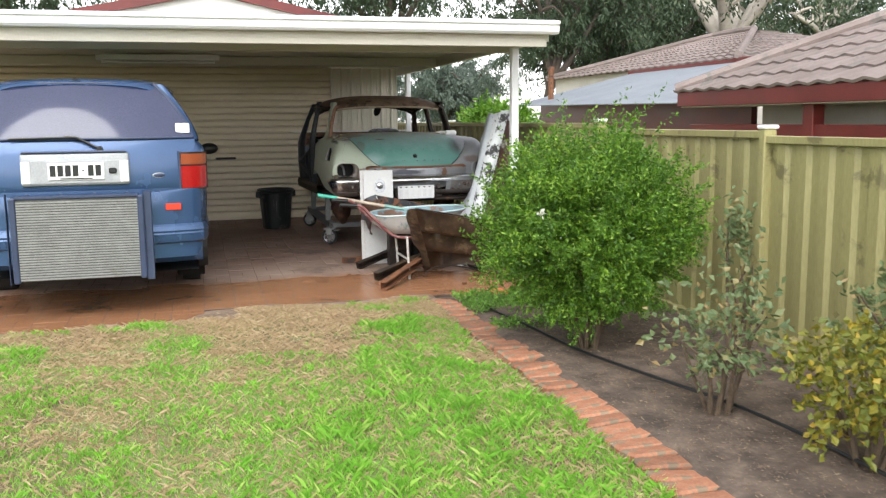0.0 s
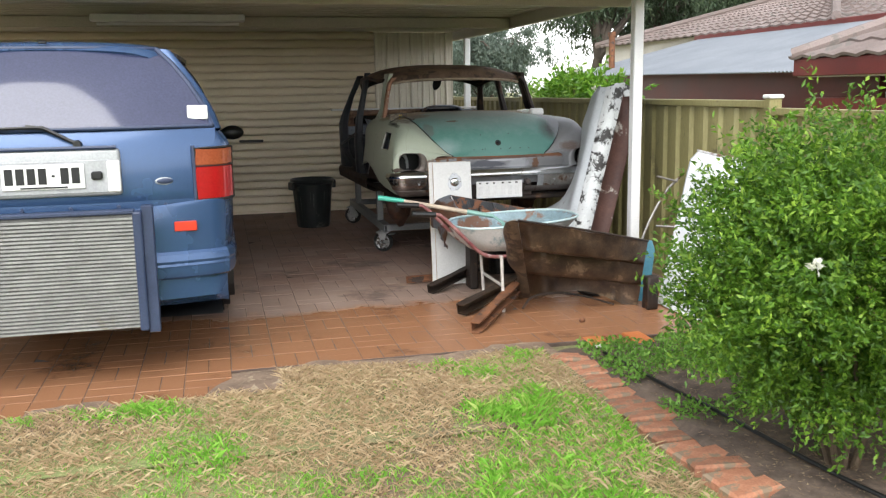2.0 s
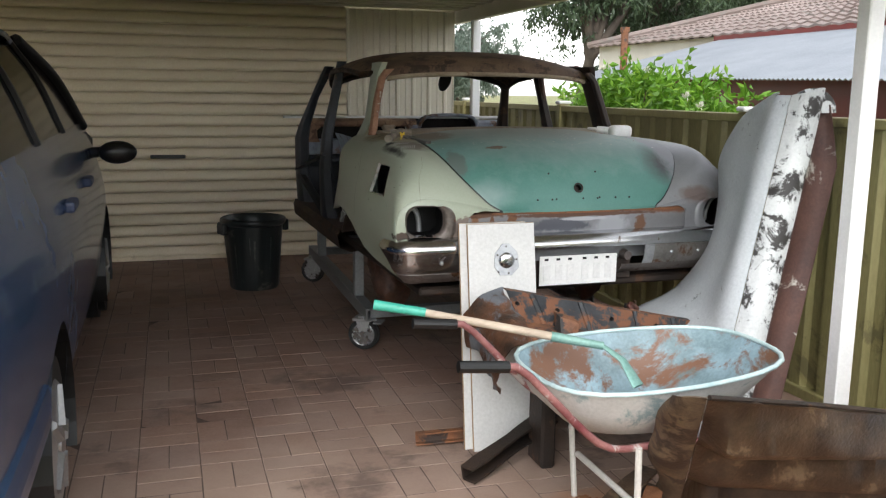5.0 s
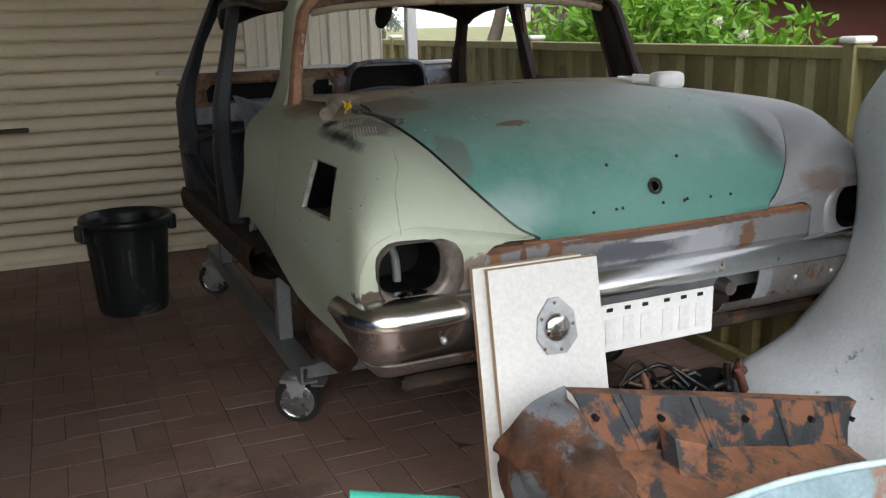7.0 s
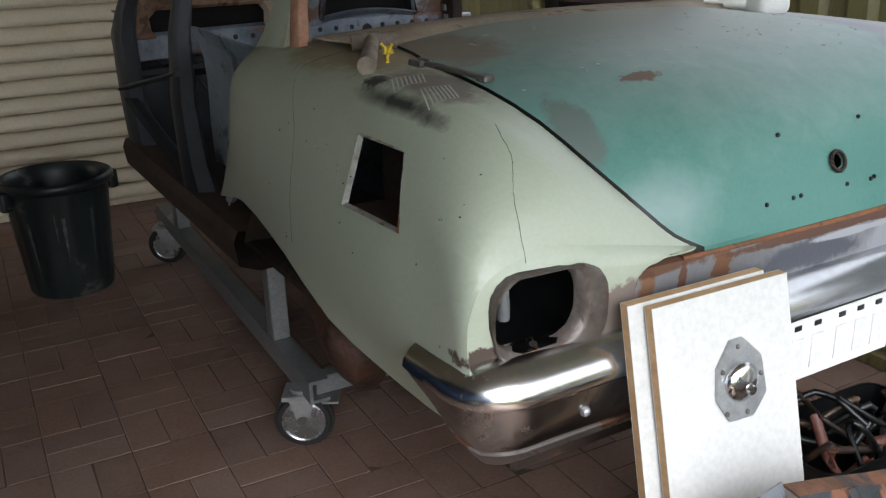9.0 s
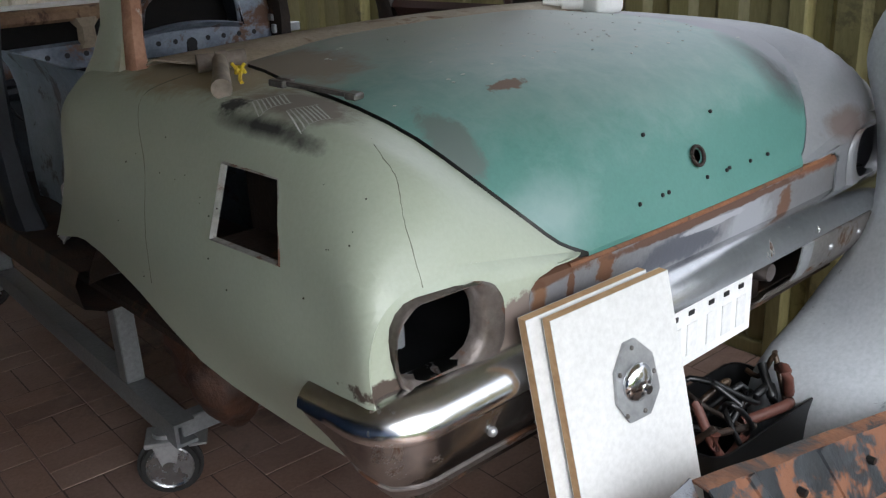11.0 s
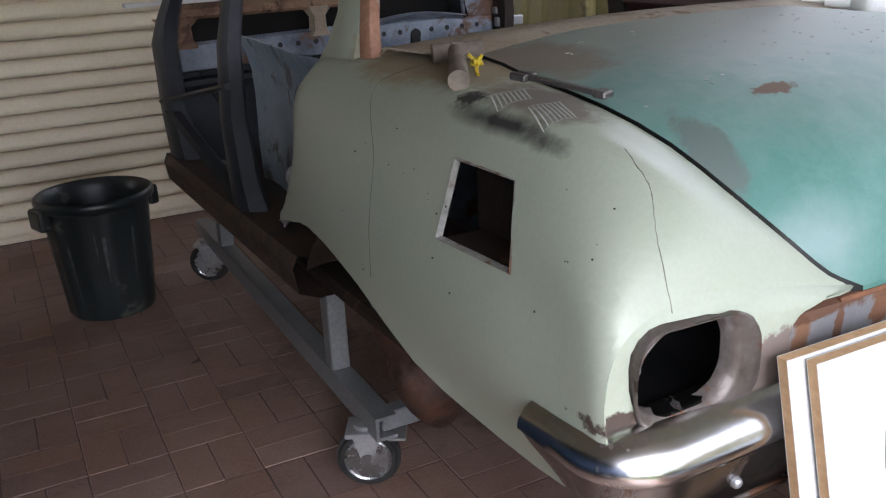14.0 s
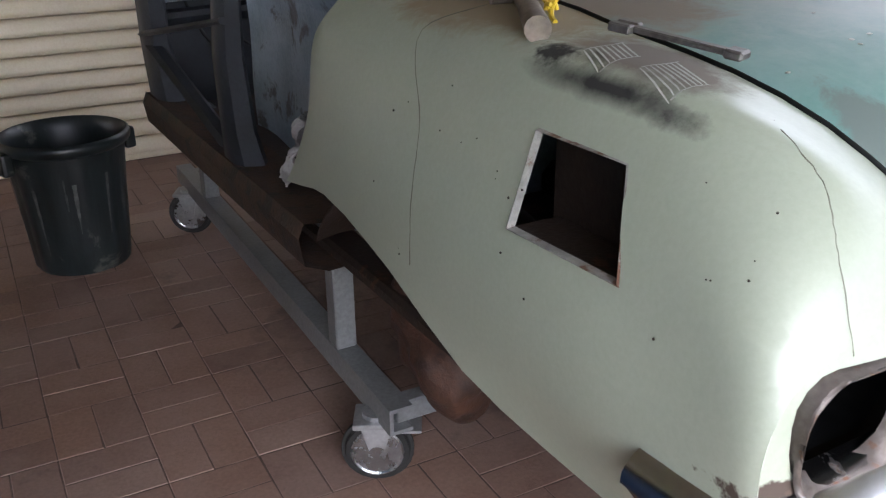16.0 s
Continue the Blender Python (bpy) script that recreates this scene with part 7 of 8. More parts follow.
def build_small():
    # mallet on the fender top
    m = thing("mallet", "dusty short-handled mallet lying on the car's shoulder", "hammer", (-1.43, 1.25, 1.21))
    bm = bmesh.new()
    rod(bm, (-1.395, 1.415, 1.224), (-1.358, 1.4035, 1.225), .019, .018, 16)
    rod(bm, (-1.358, 1.4035, 1.225), (-1.336, 1.3965, 1.226), .021, .021, 16)
    rod(bm, (-1.336, 1.3965, 1.226), (-1.30, 1.385, 1.227), .018, .019, 16)
    part("head", bm, M_hammerhead, m, "dusty mallet head", 40)
    bm = bmesh.new()
    rod(bm, (-1.347, 1.41, 1.228), (-1.40, 1.30, 1.222), .015, .016, 14)
    rod(bm, (-1.40, 1.30, 1.222), (-1.468, 1.168, 1.208), .016, .0195, 14)
    part("handle", bm, M_hammerwood, m, smooth=40)
    y = thing("yellow_clip", "small crumpled yellow plastic clip", "clip", (-1.37, 1.28, 1.205))
    bm = bmesh.new()
    for k in range(7):
        a = k * .9
        r_ = .010 + .011 * ((k * 5) % 3) / 2
        tube(bm, spline([(-1.37, 1.28, 1.210), (-1.37 + r_ * .6 * math.cos(a), 1.28 + r_ * .6 * math.sin(a), 1.222), (-1.37 + r_ * math.cos(a + .5), 1.28 + r_ * math.sin(a + .5), 1.213 + .010 * (k % 3))], 6), .0036, 6)
    tube(bm, spline([(-1.372, 1.275, 1.213), (-1.385, 1.255, 1.206), (-1.392, 1.235, 1.202)], 6), .004, 6)
    part("wire", bm, surf("yellow_plastic", (.55, .40, .02), (.65, .48, .04), 20, .45), y)
    w = thing("spanner", "dark steel spanner lying along the boot gap", "spanner", (-1.37, 1.0, 1.2))
    bm = bmesh.new()
    m4 = pose(-1.378, .995, 1.2135, 6, 0, 20) @ Matrix.Diagonal((1, .72, 1, 1))
    box(bm, (-.008, -.10, -.004), (.008, .09, .004), .002, m4)
    box(bm, (-.018, .08, -.006), (-.004, .125, .006), .002, m4)
    box(bm, (.004, .08, -.006), (.018, .125, .006), .002, m4)
    box(bm, (-.014, -.13, -.006), (.014, -.095, .006), .003, m4)
    part("body", bm, M_steeltool, w)
    j = thing("plastic_bottle", "white plastic bottle lying on the car's rear shoulder", "bottle", (-.15, 1.42, 1.21))
    bm = bmesh.new()
    box(bm, (-.205, 1.365, 1.198), (-.085, 1.445, 1.262), .024, seg=4)
    part("body", bm, M_jug, j, smooth=60)
    bm = bmesh.new()
    rod(bm, (-.20, 1.43, 1.235), (-.245, 1.47, 1.238), .018, .018, 12)
    rod(bm, (-.24, 1.466, 1.238), (-.285, 1.505, 1.243), .010, .006, 12)
    part("nozzle", bm, M_jug, j, smooth=60)
    r = thing("rag", "crumpled pale grey rag stuffed over the sill end", "cloth", (-1.50, 2.22, .66))
    bm = bmesh.new()
    rows = []
    for v in steps(0, 1, 22):
        row = []
        for u in steps(0, 1, 20):
            p = Vector((-1.50 + .05 * u, 2.10 + .10 * v + (.05 + .16 * v) * u, .87 - .20 * v - .03 * u * v))
            k = noise.noise((u * 4 + v * 2.5, v * 3.5, 2.0)) * .035 + noise.noise((u * 9, v * 8, 6.0)) * .016
            row.append(p + Vector((-.9, -.3, .3)) * k)
        rows.append(row)
    loft(bm, rows)
    thicken(bm, .005)
    part("cloth", bm, M_rag, r, smooth=60)


build_small()

# ---- plants, neighbours and distance ----
M_grass = leaf_mat("lawn_grass", (0.15, 0.37, 0.035), (0.30, 0.63, 0.07), (0.58, 0.64, 0.20), 0.6, 0.4)
M_dry = leaf_mat("dry_straw", (0.36, 0.25, 0.14), (0.50, 0.38, 0.22), (0.62, 0.50, 0.32), 0.8, 0.2)
M_bush = leaf_mat("bush_leaf", (0.045, 0.12, 0.012), (0.17, 0.34, 0.028), (0.36, 0.54, 0.07), 0.45, 0.4)
M_rose = leaf_mat("rose_leaf", (0.10, 0.145, 0.06), (0.19, 0.24, 0.11), (0.42, 0.27, 0.12), 0.5, 0.25)
M_yellowleaf = leaf_mat("yellowing_leaf", (0.10, 0.13, 0.02), (0.28, 0.25, 0.03), (0.45, 0.30, 0.03), 0.5, 0.25)
M_cover = leaf_mat("ground_cover_leaf", (0.10, 0.23, 0.03), (0.18, 0.37, 0.05), (0.28, 0.46, 0.09), 0.55, 0.3)
M_frangi = leaf_mat("broad_light_leaf", (0.08, 0.20, 0.015), (0.17, 0.36, 0.03), (0.28, 0.46, 0.05), 0.4, 0.35)
M_gum = leaf_mat("gum_leaf", (0.028, 0.05, 0.022), (0.05, 0.085, 0.038), (0.085, 0.115, 0.05), 0.5, 0.2)
# far crowns paler and greyer, distance haze put into the leaf colour
M_gumfar = leaf_mat("hazy_far_leaf", (0.10, 0.14, 0.11), (0.15, 0.19, 0.15), (0.19, 0.23, 0.18), 0.7, 0.2)
M_litter = leaf_mat("brown_litter", (0.10, 0.065, 0.04), (0.20, 0.14, 0.085), (0.34, 0.26, 0.16), 0.85, 0.1)
M_twig = surf("brown_twig", (0.06, 0.04, 0.025), (0.12, 0.085, 0.055), 20, 0.85)
M_gumbark = surf("pale_gum_bark", (0.36, 0.32, 0.27), (0.52, 0.48, 0.42), 2, 0.8, 0, 0.3, spots=(0.2, 0.16, 0.13), spot_scale=3, spot_at=0.6)
M_darkbark = surf("dark_bark", (0.05, 0.04, 0.032), (0.10, 0.08, 0.062), 3, 0.9, 0, 0.5)
M_petal = leaf_mat("white_petal", (0.7, 0.7, 0.62), (0.8, 0.8, 0.72), (0.8, 0.78, 0.6), 0.5, 0.3)
M_brickedge = surf("orange_border_brick", (0.25, 0.10, 0.055), (0.40, 0.19, 0.11), 12, 0.8, 0, 0.5, spots=(0.20, 0.15, 0.10), spot_scale=8, spot_at=0.52, per_object=0.25)


def leaf_cloud(name, items, mat, parent=None, kind="", label="", category=""):
    """Many small folded leaves: (place, direction, normal, length, width) each."""
    verts, faces = [], []
    for p, d, nrm, ln, wd in items:
        side = d.cross(nrm)
        if side.length < 1e-5:
            continue
        side.normalize()
        k = len(verts)
        fold = nrm.normalized() * wd * 0.25
        verts += [p, p + d * ln * .5 + side * wd * .5 - fold, p + d * ln, p + d * ln * .5 - side * wd * .5 - fold]
        faces += [(k, k + 1, k + 2), (k, k + 2, k + 3)]
    base = BASE[parent.name] if parent else Vector()
    me = bpy.data.meshes.new(name)
    me.from_pydata([v - base for v in verts], [], faces)
    me.materials.append(mat)
    ob = new(name, me)
    if parent:
        ob.parent = parent
    BASE[ob.name] = base
    if kind or label:
        tagged(ob, label, category, kind=kind)
    return ob


def unit(rnd):
    while True:
        v = Vector((rnd.uniform(-1, 1), rnd.uniform(-1, 1), rnd.uniform(-1, 1)))
        if 0.05 < v.length < 1:
            return v.normalized()


def grass_share(x, y):
    """How much grass grows at a spot of the lawn."""
    n1 = noise.noise((x * 0.55 + 3, y * 0.55, 0.3)) * .5 + .5
    n2 = noise.noise((x * 1.9, y * 1.9, 7.1)) * .5 + .5
    n3 = noise.noise((x * 5.0, y * 5.0, 2.7)) * .5 + .5
    n4 = noise.noise((x * 11, y * 11, 8.7)) * .5 + .5
    g = .26 * n1 + .34 * n2 + .24 * n3 + .16 * n4
    g -= .22 * math.exp(-((x + 3.5) / .5) ** 2 - ((y + 2.55) / .3) ** 2)
    right = max(0, 1 - abs(x + 1.75) / .75)
    g += .26 * right * (1 if y < -2.3 else .6)
    g += .10 * min(1, max(0, (-3.2 - y) / 1.5))
    bare = math.exp(-((x + 2.15) / .55) ** 2 - ((y + 2.1) / .65) ** 2)
    g -= .30 * bare
    for px, py in ((-3.3, -1.95), (-2.95, -2.45), (-3.9, -2.5), (-1.75, -1.75), (-1.6, -2.4)):
        g += .30 * math.exp(-((x - px) ** 2 + (y - py) ** 2) / .05)
    if y > -2.3:
        g -= .10
    return g


def soil_z(x, y):
    """The height of the soil, washed over the ragged front edge of the paving."""
    edge = -1.74 + .28 * (x > -2.6) + .16 * noise.noise((x * 1.3, 2.2, 0)) + .07 * noise.noise((x * 6, 1.2, 0))
    k = max(-.5, min(1, (edge - y) / .16))
    return -.016 + .024 * k + .006 * noise.noise((x * 7, y * 7, 0)) + .004 * noise.noise((x * 19, y * 19, 0)) - .016 * min(1, max(0, (-2.2 - y) / .3))


def build_dirt():
    bm = bmesh.new()
    rows = [[Vector((x, y, soil_z(x, y))) for x in steps(-7.6, -1.15, 260)] for y in steps(-2.56, -1.3, 70)]
    loft(bm, rows)
    solo("washed_soil", bm, M_ground, "dry tan soil washed over the paving's edge", "soil", "structure", smooth=180)


build_dirt()


def build_lawn():
    rnd = random.Random(11)
    verts, faces, dv, df = [], [], [], []
    def blade(V, F, x, y, z, ln, wd, lean):
        a = rnd.uniform(0, 6.283)
        ca, sa = math.cos(a), math.sin(a)
        b = rnd.uniform(0, 6.283)
        lx, ly = math.cos(b) * ln * lean, math.sin(b) * ln * lean
        k = len(V)
        V += [(x - ca * wd, y - sa * wd, z), (x + ca * wd, y + sa * wd, z), (x + lx * .45 + ca * wd * .7, y + ly * .45 + sa * wd * .7, z + ln * .6), (x + lx, y + ly, z + ln * .85)]
        F += [(k, k + 1, k + 2), (k, k + 2, k + 3)]
    n = 0
    while n < 380000:
        y = -1.42 - 10.0 * rnd.random() ** 1.35
        x = -1.2 - 7.0 * rnd.random() ** 1.2
        z = soil_z(x, y) if y > -2.5 else -.02
        if y > -2.0 and z < -.002:
            continue
        g = grass_share(x, y)
        if rnd.random() < max(0.05, min(.95, (g - .385) * 6)):
            tall = .5 + min(1, max(0, (g - .45) * 3.5))
            if rnd.random() < .17:
                blade(dv, df, x, y, z, rnd.uniform(.02, .045), .002, rnd.uniform(.5, 2))
                n += 1
                continue
            blade(verts, faces, x, y, z, rnd.uniform(.014, .05) * tall * (.55 + .9 * max(0, noise.noise((x * 9, y * 9, 5.5)) + .25)), rnd.uniform(.0018, .0035), rnd.uniform(.3, 1.1))
        elif rnd.random() < .8:
            blade(dv, df, x, y, z, rnd.uniform(.012, .034), rnd.uniform(.0012, .0028), rnd.uniform(.8, 2.4))
        n += 1
    for nm, V, F, m, lab in (("lawn_grass", verts, faces, M_grass, "patchy green lawn grass with weeds"), ("dry_grass_litter", dv, df, M_dry, "dry straw and dead grass lying on bare soil")):
        me = bpy.data.meshes.new(nm)
        me.from_pydata(V, [], F)
        me.materials.append(m)
        tagged(new(nm, me), lab, "grass", kind="stuff")


build_lawn()


def leafy_bush(name, label, centre, radii, n_twigs, leaves, ln, wd, mat, seed, category="shrub", stems=7, droop=0.0, base=None, hollow=0.45, sprays=(), wild=0):
    rnd = random.Random(seed)
    c = Vector(centre)
    foot = Vector(base) if base else Vector((c.x, c.y, 0))
    b = thing(name, label, category, foot)
    bm = bmesh.new()
    for k in range(stems):
        a = 6.283 * k / stems + rnd.uniform(-.3, .3)
        end = c + Vector((math.cos(a) * radii[0] * .6, math.sin(a) * radii[1] * .6, rnd.uniform(-.1, .6) * radii[2]))
        st = foot + Vector((math.cos(a) * .04, math.sin(a) * .04, -.02))
        mid = st.lerp(end, .5) + Vector((rnd.uniform(-.06, .06), rnd.uniform(-.06, .06), .08))
        tube(bm, spline([st, mid, end], 8), [.014, .013, .012, .010, .009, .008, .006, .004], 6)
    part("woody_stem", bm, M_twig, b, "bare woody stems")
    items = []
    for _ in range(n_twigs):
        u = unit(rnd)
        bump_ = 1 + .26 * noise.noise((u.x * 2.2 + seed, u.y * 2.2, u.z * 2.2)) + .34 * noise.noise((u.x * 4.4, u.y * 4.4 + seed, u.z * 4.4)) - .10 * max(0, -u.z)
        r1 = rnd.uniform(.86, 1.06) * bump_
        r0 = r1 - rnd.uniform(.2, .5)
        if rnd.random() < hollow * .5:
            r1 *= rnd.uniform(.6, .9)
            r0 = r1 - .3
        p1 = c + Vector((u.x * radii[0], u.y * radii[1], u.z * radii[2])) * r1
        p0 = c + Vector((u.x * radii[0], u.y * radii[1], u.z * radii[2])) * r0
        p1.z += rnd.uniform(-.02, .06) - droop * rnd.random()
        if p1.z < .05:
            continue
        d = (p1 - p0)
        L = d.length
        d.normalize()
        for i in range(leaves):
            f = i / leaves
            p = p0 + d * L * f + unit(rnd) * .012
            ld = (d * rnd.uniform(.2, .8) + unit(rnd) * .9).normalized()
            items.append((p, ld, unit(rnd), ln * rnd.uniform(.7, 1.2), wd * rnd.uniform(.7, 1.2)))
    for p0, p1, k in sprays:
        p0, p1 = Vector(p0), Vector(p1)
        for i in range(k):
            p = p0.lerp(p1, i / k) + unit(rnd) * .02
            items.append((p, ((p1 - p0).normalized() * .5 + unit(rnd)).normalized(), unit(rnd), ln * rnd.uniform(.8, 1.3), wd))
    for _ in range(wild):
        u = unit(rnd)
        u.z = abs(u.z) * 1.2 - .3
        p0 = c + Vector((u.x * radii[0], u.y * radii[1], u.z * radii[2])) * .85
        d = (u * .7 + Vector((0, 0, .8)) + unit(rnd) * .4).normalized()
        L = rnd.uniform(.12, .30)
        for i in range(26):
            p = p0 + d * L * i / 26 + unit(rnd) * .012
            items.append((p, (d * .6 + unit(rnd) * .8).normalized(), unit(rnd), ln * rnd.uniform(.8, 1.3), wd))
    leaf_cloud("crown", items, mat, b, "stuff")
    return b


leafy_bush("garden_bush", "dense bright green bush with fine leaves in the garden bed", (-.62, -3.28, .70), (.66, .60, .60), 3600, 24, .028, .013, M_bush, 3, base=(-.62, -3.3, 0), stems=9, wild=120,
           sprays=[((-.55, -3.2, 1.3), (-.25, -3.05, 1.56), 40), ((-.4, -3.3, 1.3), (-.2, -3.4, 1.55), 40), ((-.7, -3.2, 1.25), (-.72, -3.1, 1.50), 40), ((-1.1, -3.5, 1.0), (-1.35, -3.5, 1.12), 30), ((-.2, -3.2, 1.2), (.05, -3.1, 1.42), 30)])


def build_flower(at, parent_label):
    f = thing("pale_flower", "small cream flower head among the bush leaves", "flower", at)
    rnd = random.Random(5)
    items = [(Vector(at) + unit(rnd) * .01, unit(rnd), unit(rnd), .03, .02) for _ in range(16)]
    leaf_cloud("petals", items, M_petal, f, "stuff")


build_flower((-1.07, -3.68, .87), "")

for bx, by, h, w, seed, mat, n in ((-.55, -4.6, .62, .34, 21, M_rose, 120), (-.10, -4.05, .95, .13, 22, M_rose, 70), (-.35, -5.35, .55, .40, 23, M_yellowleaf, 300), (.05, -5.0, .7, .3, 24, M_rose, 180), (-.25, -6.4, .55, .4, 25, M_rose, 160)):
    leafy_bush("rose_bush", "sparse rose bush with grey-green leaves" if mat is M_rose else "rose bush with yellowing leaves and orange blooms", (bx, by, h * .62), (w, w, h * .5), n, 5, .045, .03, mat, seed, "rose bush", stems=6, hollow=.9)


def build_bed_details():
    rnd = random.Random(9)
    # low ground cover beside the border
    items = []
    for _ in range(9000):
        x, y = rnd.uniform(-1.0, .35), rnd.uniform(-2.75, -1.56)
        if noise.noise((x * 2.2, y * 2.2, 4.4)) < -.25 + .35 * max(0, x + .3):
            continue
        items.append((Vector((x, y, .01 + rnd.random() * .05)), (unit(rnd) + Vector((0, 0, .5))).normalized(), unit(rnd), rnd.uniform(.014, .034), rnd.uniform(.009, .02)))
    leaf_cloud("ground_cover", items, M_cover, None, "stuff", "low bright green ground cover plants in the bed", "ground cover")
    items = []
    for _ in range(15000):
        x, y = rnd.uniform(-1.0, .38), rnd.uniform(-7.5, -1.6)
        d = unit(rnd)
        d.z *= .15
        items.append((Vector((x, y, .03 + .03 * noise.noise((x * 3, y * 3, 0)))), d.normalized(), Vector((rnd.uniform(-.4, .4), rnd.uniform(-.4, .4), 1)), rnd.uniform(.008, .03), rnd.uniform(.002, .008)))
    leaf_cloud("leaf_litter", items, M_litter, None, "stuff", "dry brown leaf litter scattered on the soil", "leaf litter")
    bm = bmesh.new()
    tube(bm, spline([(-.90, -1.75, .03), (-.86, -2.3, .035), (-.83, -2.75, .05), (-.74, -3.5, .04), (-.62, -4.05, .045), (-.45, -4.7, .04), (-.4, -5.6, .04), (-.38, -8.0, .04)], 50), .009, 8)
    solo("irrigation_pipe", bm, M_black, "thin black irrigation pipe lying on the soil", "pipe")
    bm = bmesh.new()
    bmesh.ops.create_icosphere(bm, subdivisions=2, radius=1, matrix=pose(-.86, -1.60, .012) @ Matrix.Diagonal((.035, .03, .02, 1)))
    for v in bm.verts:
        v.co += v.co.normalized() * .003 * noise.noise(v.co * 40)
    solo("white_stone", bm, M_jug, "small white stone at the paving's edge", "stone", smooth=180)
    bm = bmesh.new()
    bmesh.ops.create_icosphere(bm, subdivisions=2, radius=1, matrix=pose(-.72, -1.02, .012) @ Matrix.Diagonal((.022, .018, .018, 1)))
    solo("rust_lump", bm, M_rust, "small rusty lump lying on the paving", "scrap", smooth=180)
    bm = bmesh.new()
    bmesh.ops.create_icosphere(bm, subdivisions=3, radius=1, matrix=pose(-1.02, -1.66, -.005, 0, 0, 20) @ Matrix.Diagonal((.13, .12, .025, 1)))
    solo("flat_stone", bm, M_bed, "flat brown stone at the corner of the border", "stone", smooth=180)
    rl = random.Random(31)
    for i in range(3):
        bm = bmesh.new()
        x, y = -.86 + i * .125, -1.47
        box(bm, (x, y - .10, -.03), (x + .112, y + .12, .004 + .004 * i), .006, pose(0, 0, 0, 0, 0, 0))
        solo("loose_brick", bm, surf("bright_orange_brick", (.42, .12, .03), (.52, .17, .05), 9, .7) if i != 1 else surf("dark_red_brick", (.20, .045, .025), (.27, .07, .04), 9, .6), "orange brick set in the paving's edge" if i != 1 else "dark red brick set in the paving's edge", "brick", group="edge bricks")


build_bed_details()

leafy_bush("frangipani", "light green broad-leaved shrub with white blooms behind the fence", (.98, 3.1, 1.28), (.42, 1.15, .36), 760, 8, .085, .034, M_frangi, 41, base=(.98, 3.1, -.02), stems=8, hollow=.8)
for fx, fy, fz in ((.78, 3.45, 1.62), (.74, 2.2, 1.42), (.72, 2.0, 1.36), (.85, 2.9, 1.60)):
    build_flower((fx, fy, fz), "")


def gum_tree(at, height, spread, seed, bark, leaf, n_clumps, label, trunk_r=.3, leaf_len=.22, per=34, fork=.35):
    rnd = random.Random(seed)
    t = thing("gum_tree", label, "tree", at, group="tall gum trees")
    base = Vector(at)
    bm = bmesh.new()
    tips = []
    trunk_top = base + Vector((rnd.uniform(-.6, .6), rnd.uniform(-.6, .6), height * fork))
    tube(bm, spline([base, base.lerp(trunk_top, .5) + Vector((rnd.uniform(-.3, .3), 0, 0)), trunk_top], 8), [trunk_r * (1 - .04 * i) for i in range(8)], 10)
    for k in range(7):
        a = 6.283 * k / 7 + rnd.uniform(-.4, .4)
        out = spread * rnd.uniform(.45, .9)
        end = trunk_top + Vector((math.cos(a) * out, math.sin(a) * out, height * (1 - fork) * rnd.uniform(.35, .85)))
        mid = trunk_top.lerp(end, .45) + Vector((rnd.uniform(-.5, .5), rnd.uniform(-.5, .5), height * .08))
        pts = spline([trunk_top, mid, end], 9)
        tube(bm, pts, [trunk_r * .55 * (1 - i / 10) + .02 for i in range(9)], 7)
        for j in range(5):
            q = pts[rnd.randint(3, 8)]
            e2 = q + Vector((rnd.uniform(-1, 1), rnd.uniform(-1, 1), rnd.uniform(-.3, .8))).normalized() * spread * rnd.uniform(.25, .5)
            tube(bm, spline([q, q.lerp(e2, .5) + Vector((0, 0, .25)), e2], 5), [.07, .055, .04, .03, .02], 5)
            tips.append(e2)
        tips.append(end)
    part("trunk", bm, bark, t, smooth=60)
    items = []
    for _ in range(n_clumps):
        tip = rnd.choice(tips)
        c = tip + Vector((rnd.gauss(0, .75), rnd.gauss(0, .75), rnd.gauss(-.35, .7))) * (spread / 4)
        size = rnd.uniform(.35, .8) * spread / 4.5
        for _ in range(per):
            p = c + unit(rnd) * size * rnd.random() ** .6
            p.z -= size * rnd.random() * .7
            d = (Vector((0, 0, -1)) + unit(rnd) * .9).normalized()
            items.append((p, d, unit(rnd), leaf_len * rnd.uniform(.7, 1.4), leaf_len * .32))
    leaf_cloud("crown", items, leaf, t, "stuff")


gum_tree((13.9, 17.5, -.02), 8.0, 3.6, 51, M_gumbark, M_gum, 90, "tall gum with pale bare limbs and sparse drooping leaves", .42, .2, 40, .42)
gum_tree((6.9, 18.0, -.02), 7.5, 2.0, 52, M_darkbark, M_gum, 200, "slender dark gum with hanging foliage", .18, .17, 44, .30)
gum_tree((9.9, 19.0, -.02), 8.0, 3.2, 53, M_darkbark, M_gum, 320, "tall dark gum with hanging foliage", .24, .18, 48, .24)
gum_tree((12.9, 23.0, -.02), 8.5, 3.4, 54, M_darkbark, M_gum, 320, "tall dark gum with dense foliage", .26, .2, 48, .26)
gum_tree((-2.0, 26.0, -.02), 10, 5.0, 55, M_darkbark, M_gum, 300, "tall dark gum rising behind the carport", .3, .22, 46, .42)
gum_tree((-9.0, 24.0, -.02), 10, 5.0, 61, M_darkbark, M_gum, 300, "tall dark gum rising behind the garage", .3, .22, 46, .42)
gum_tree((18.6, 21.0, -.02), 8.5, 3.6, 56, M_gumbark, M_gum, 280, "tall gum with pale limbs", .3, .2, 46, .30)
gum_tree((17.0, 27.0, -.02), 9, 4.4, 57, M_darkbark, M_gum, 330, "tall dark gum with dense foliage", .3, .22, 48, .24)
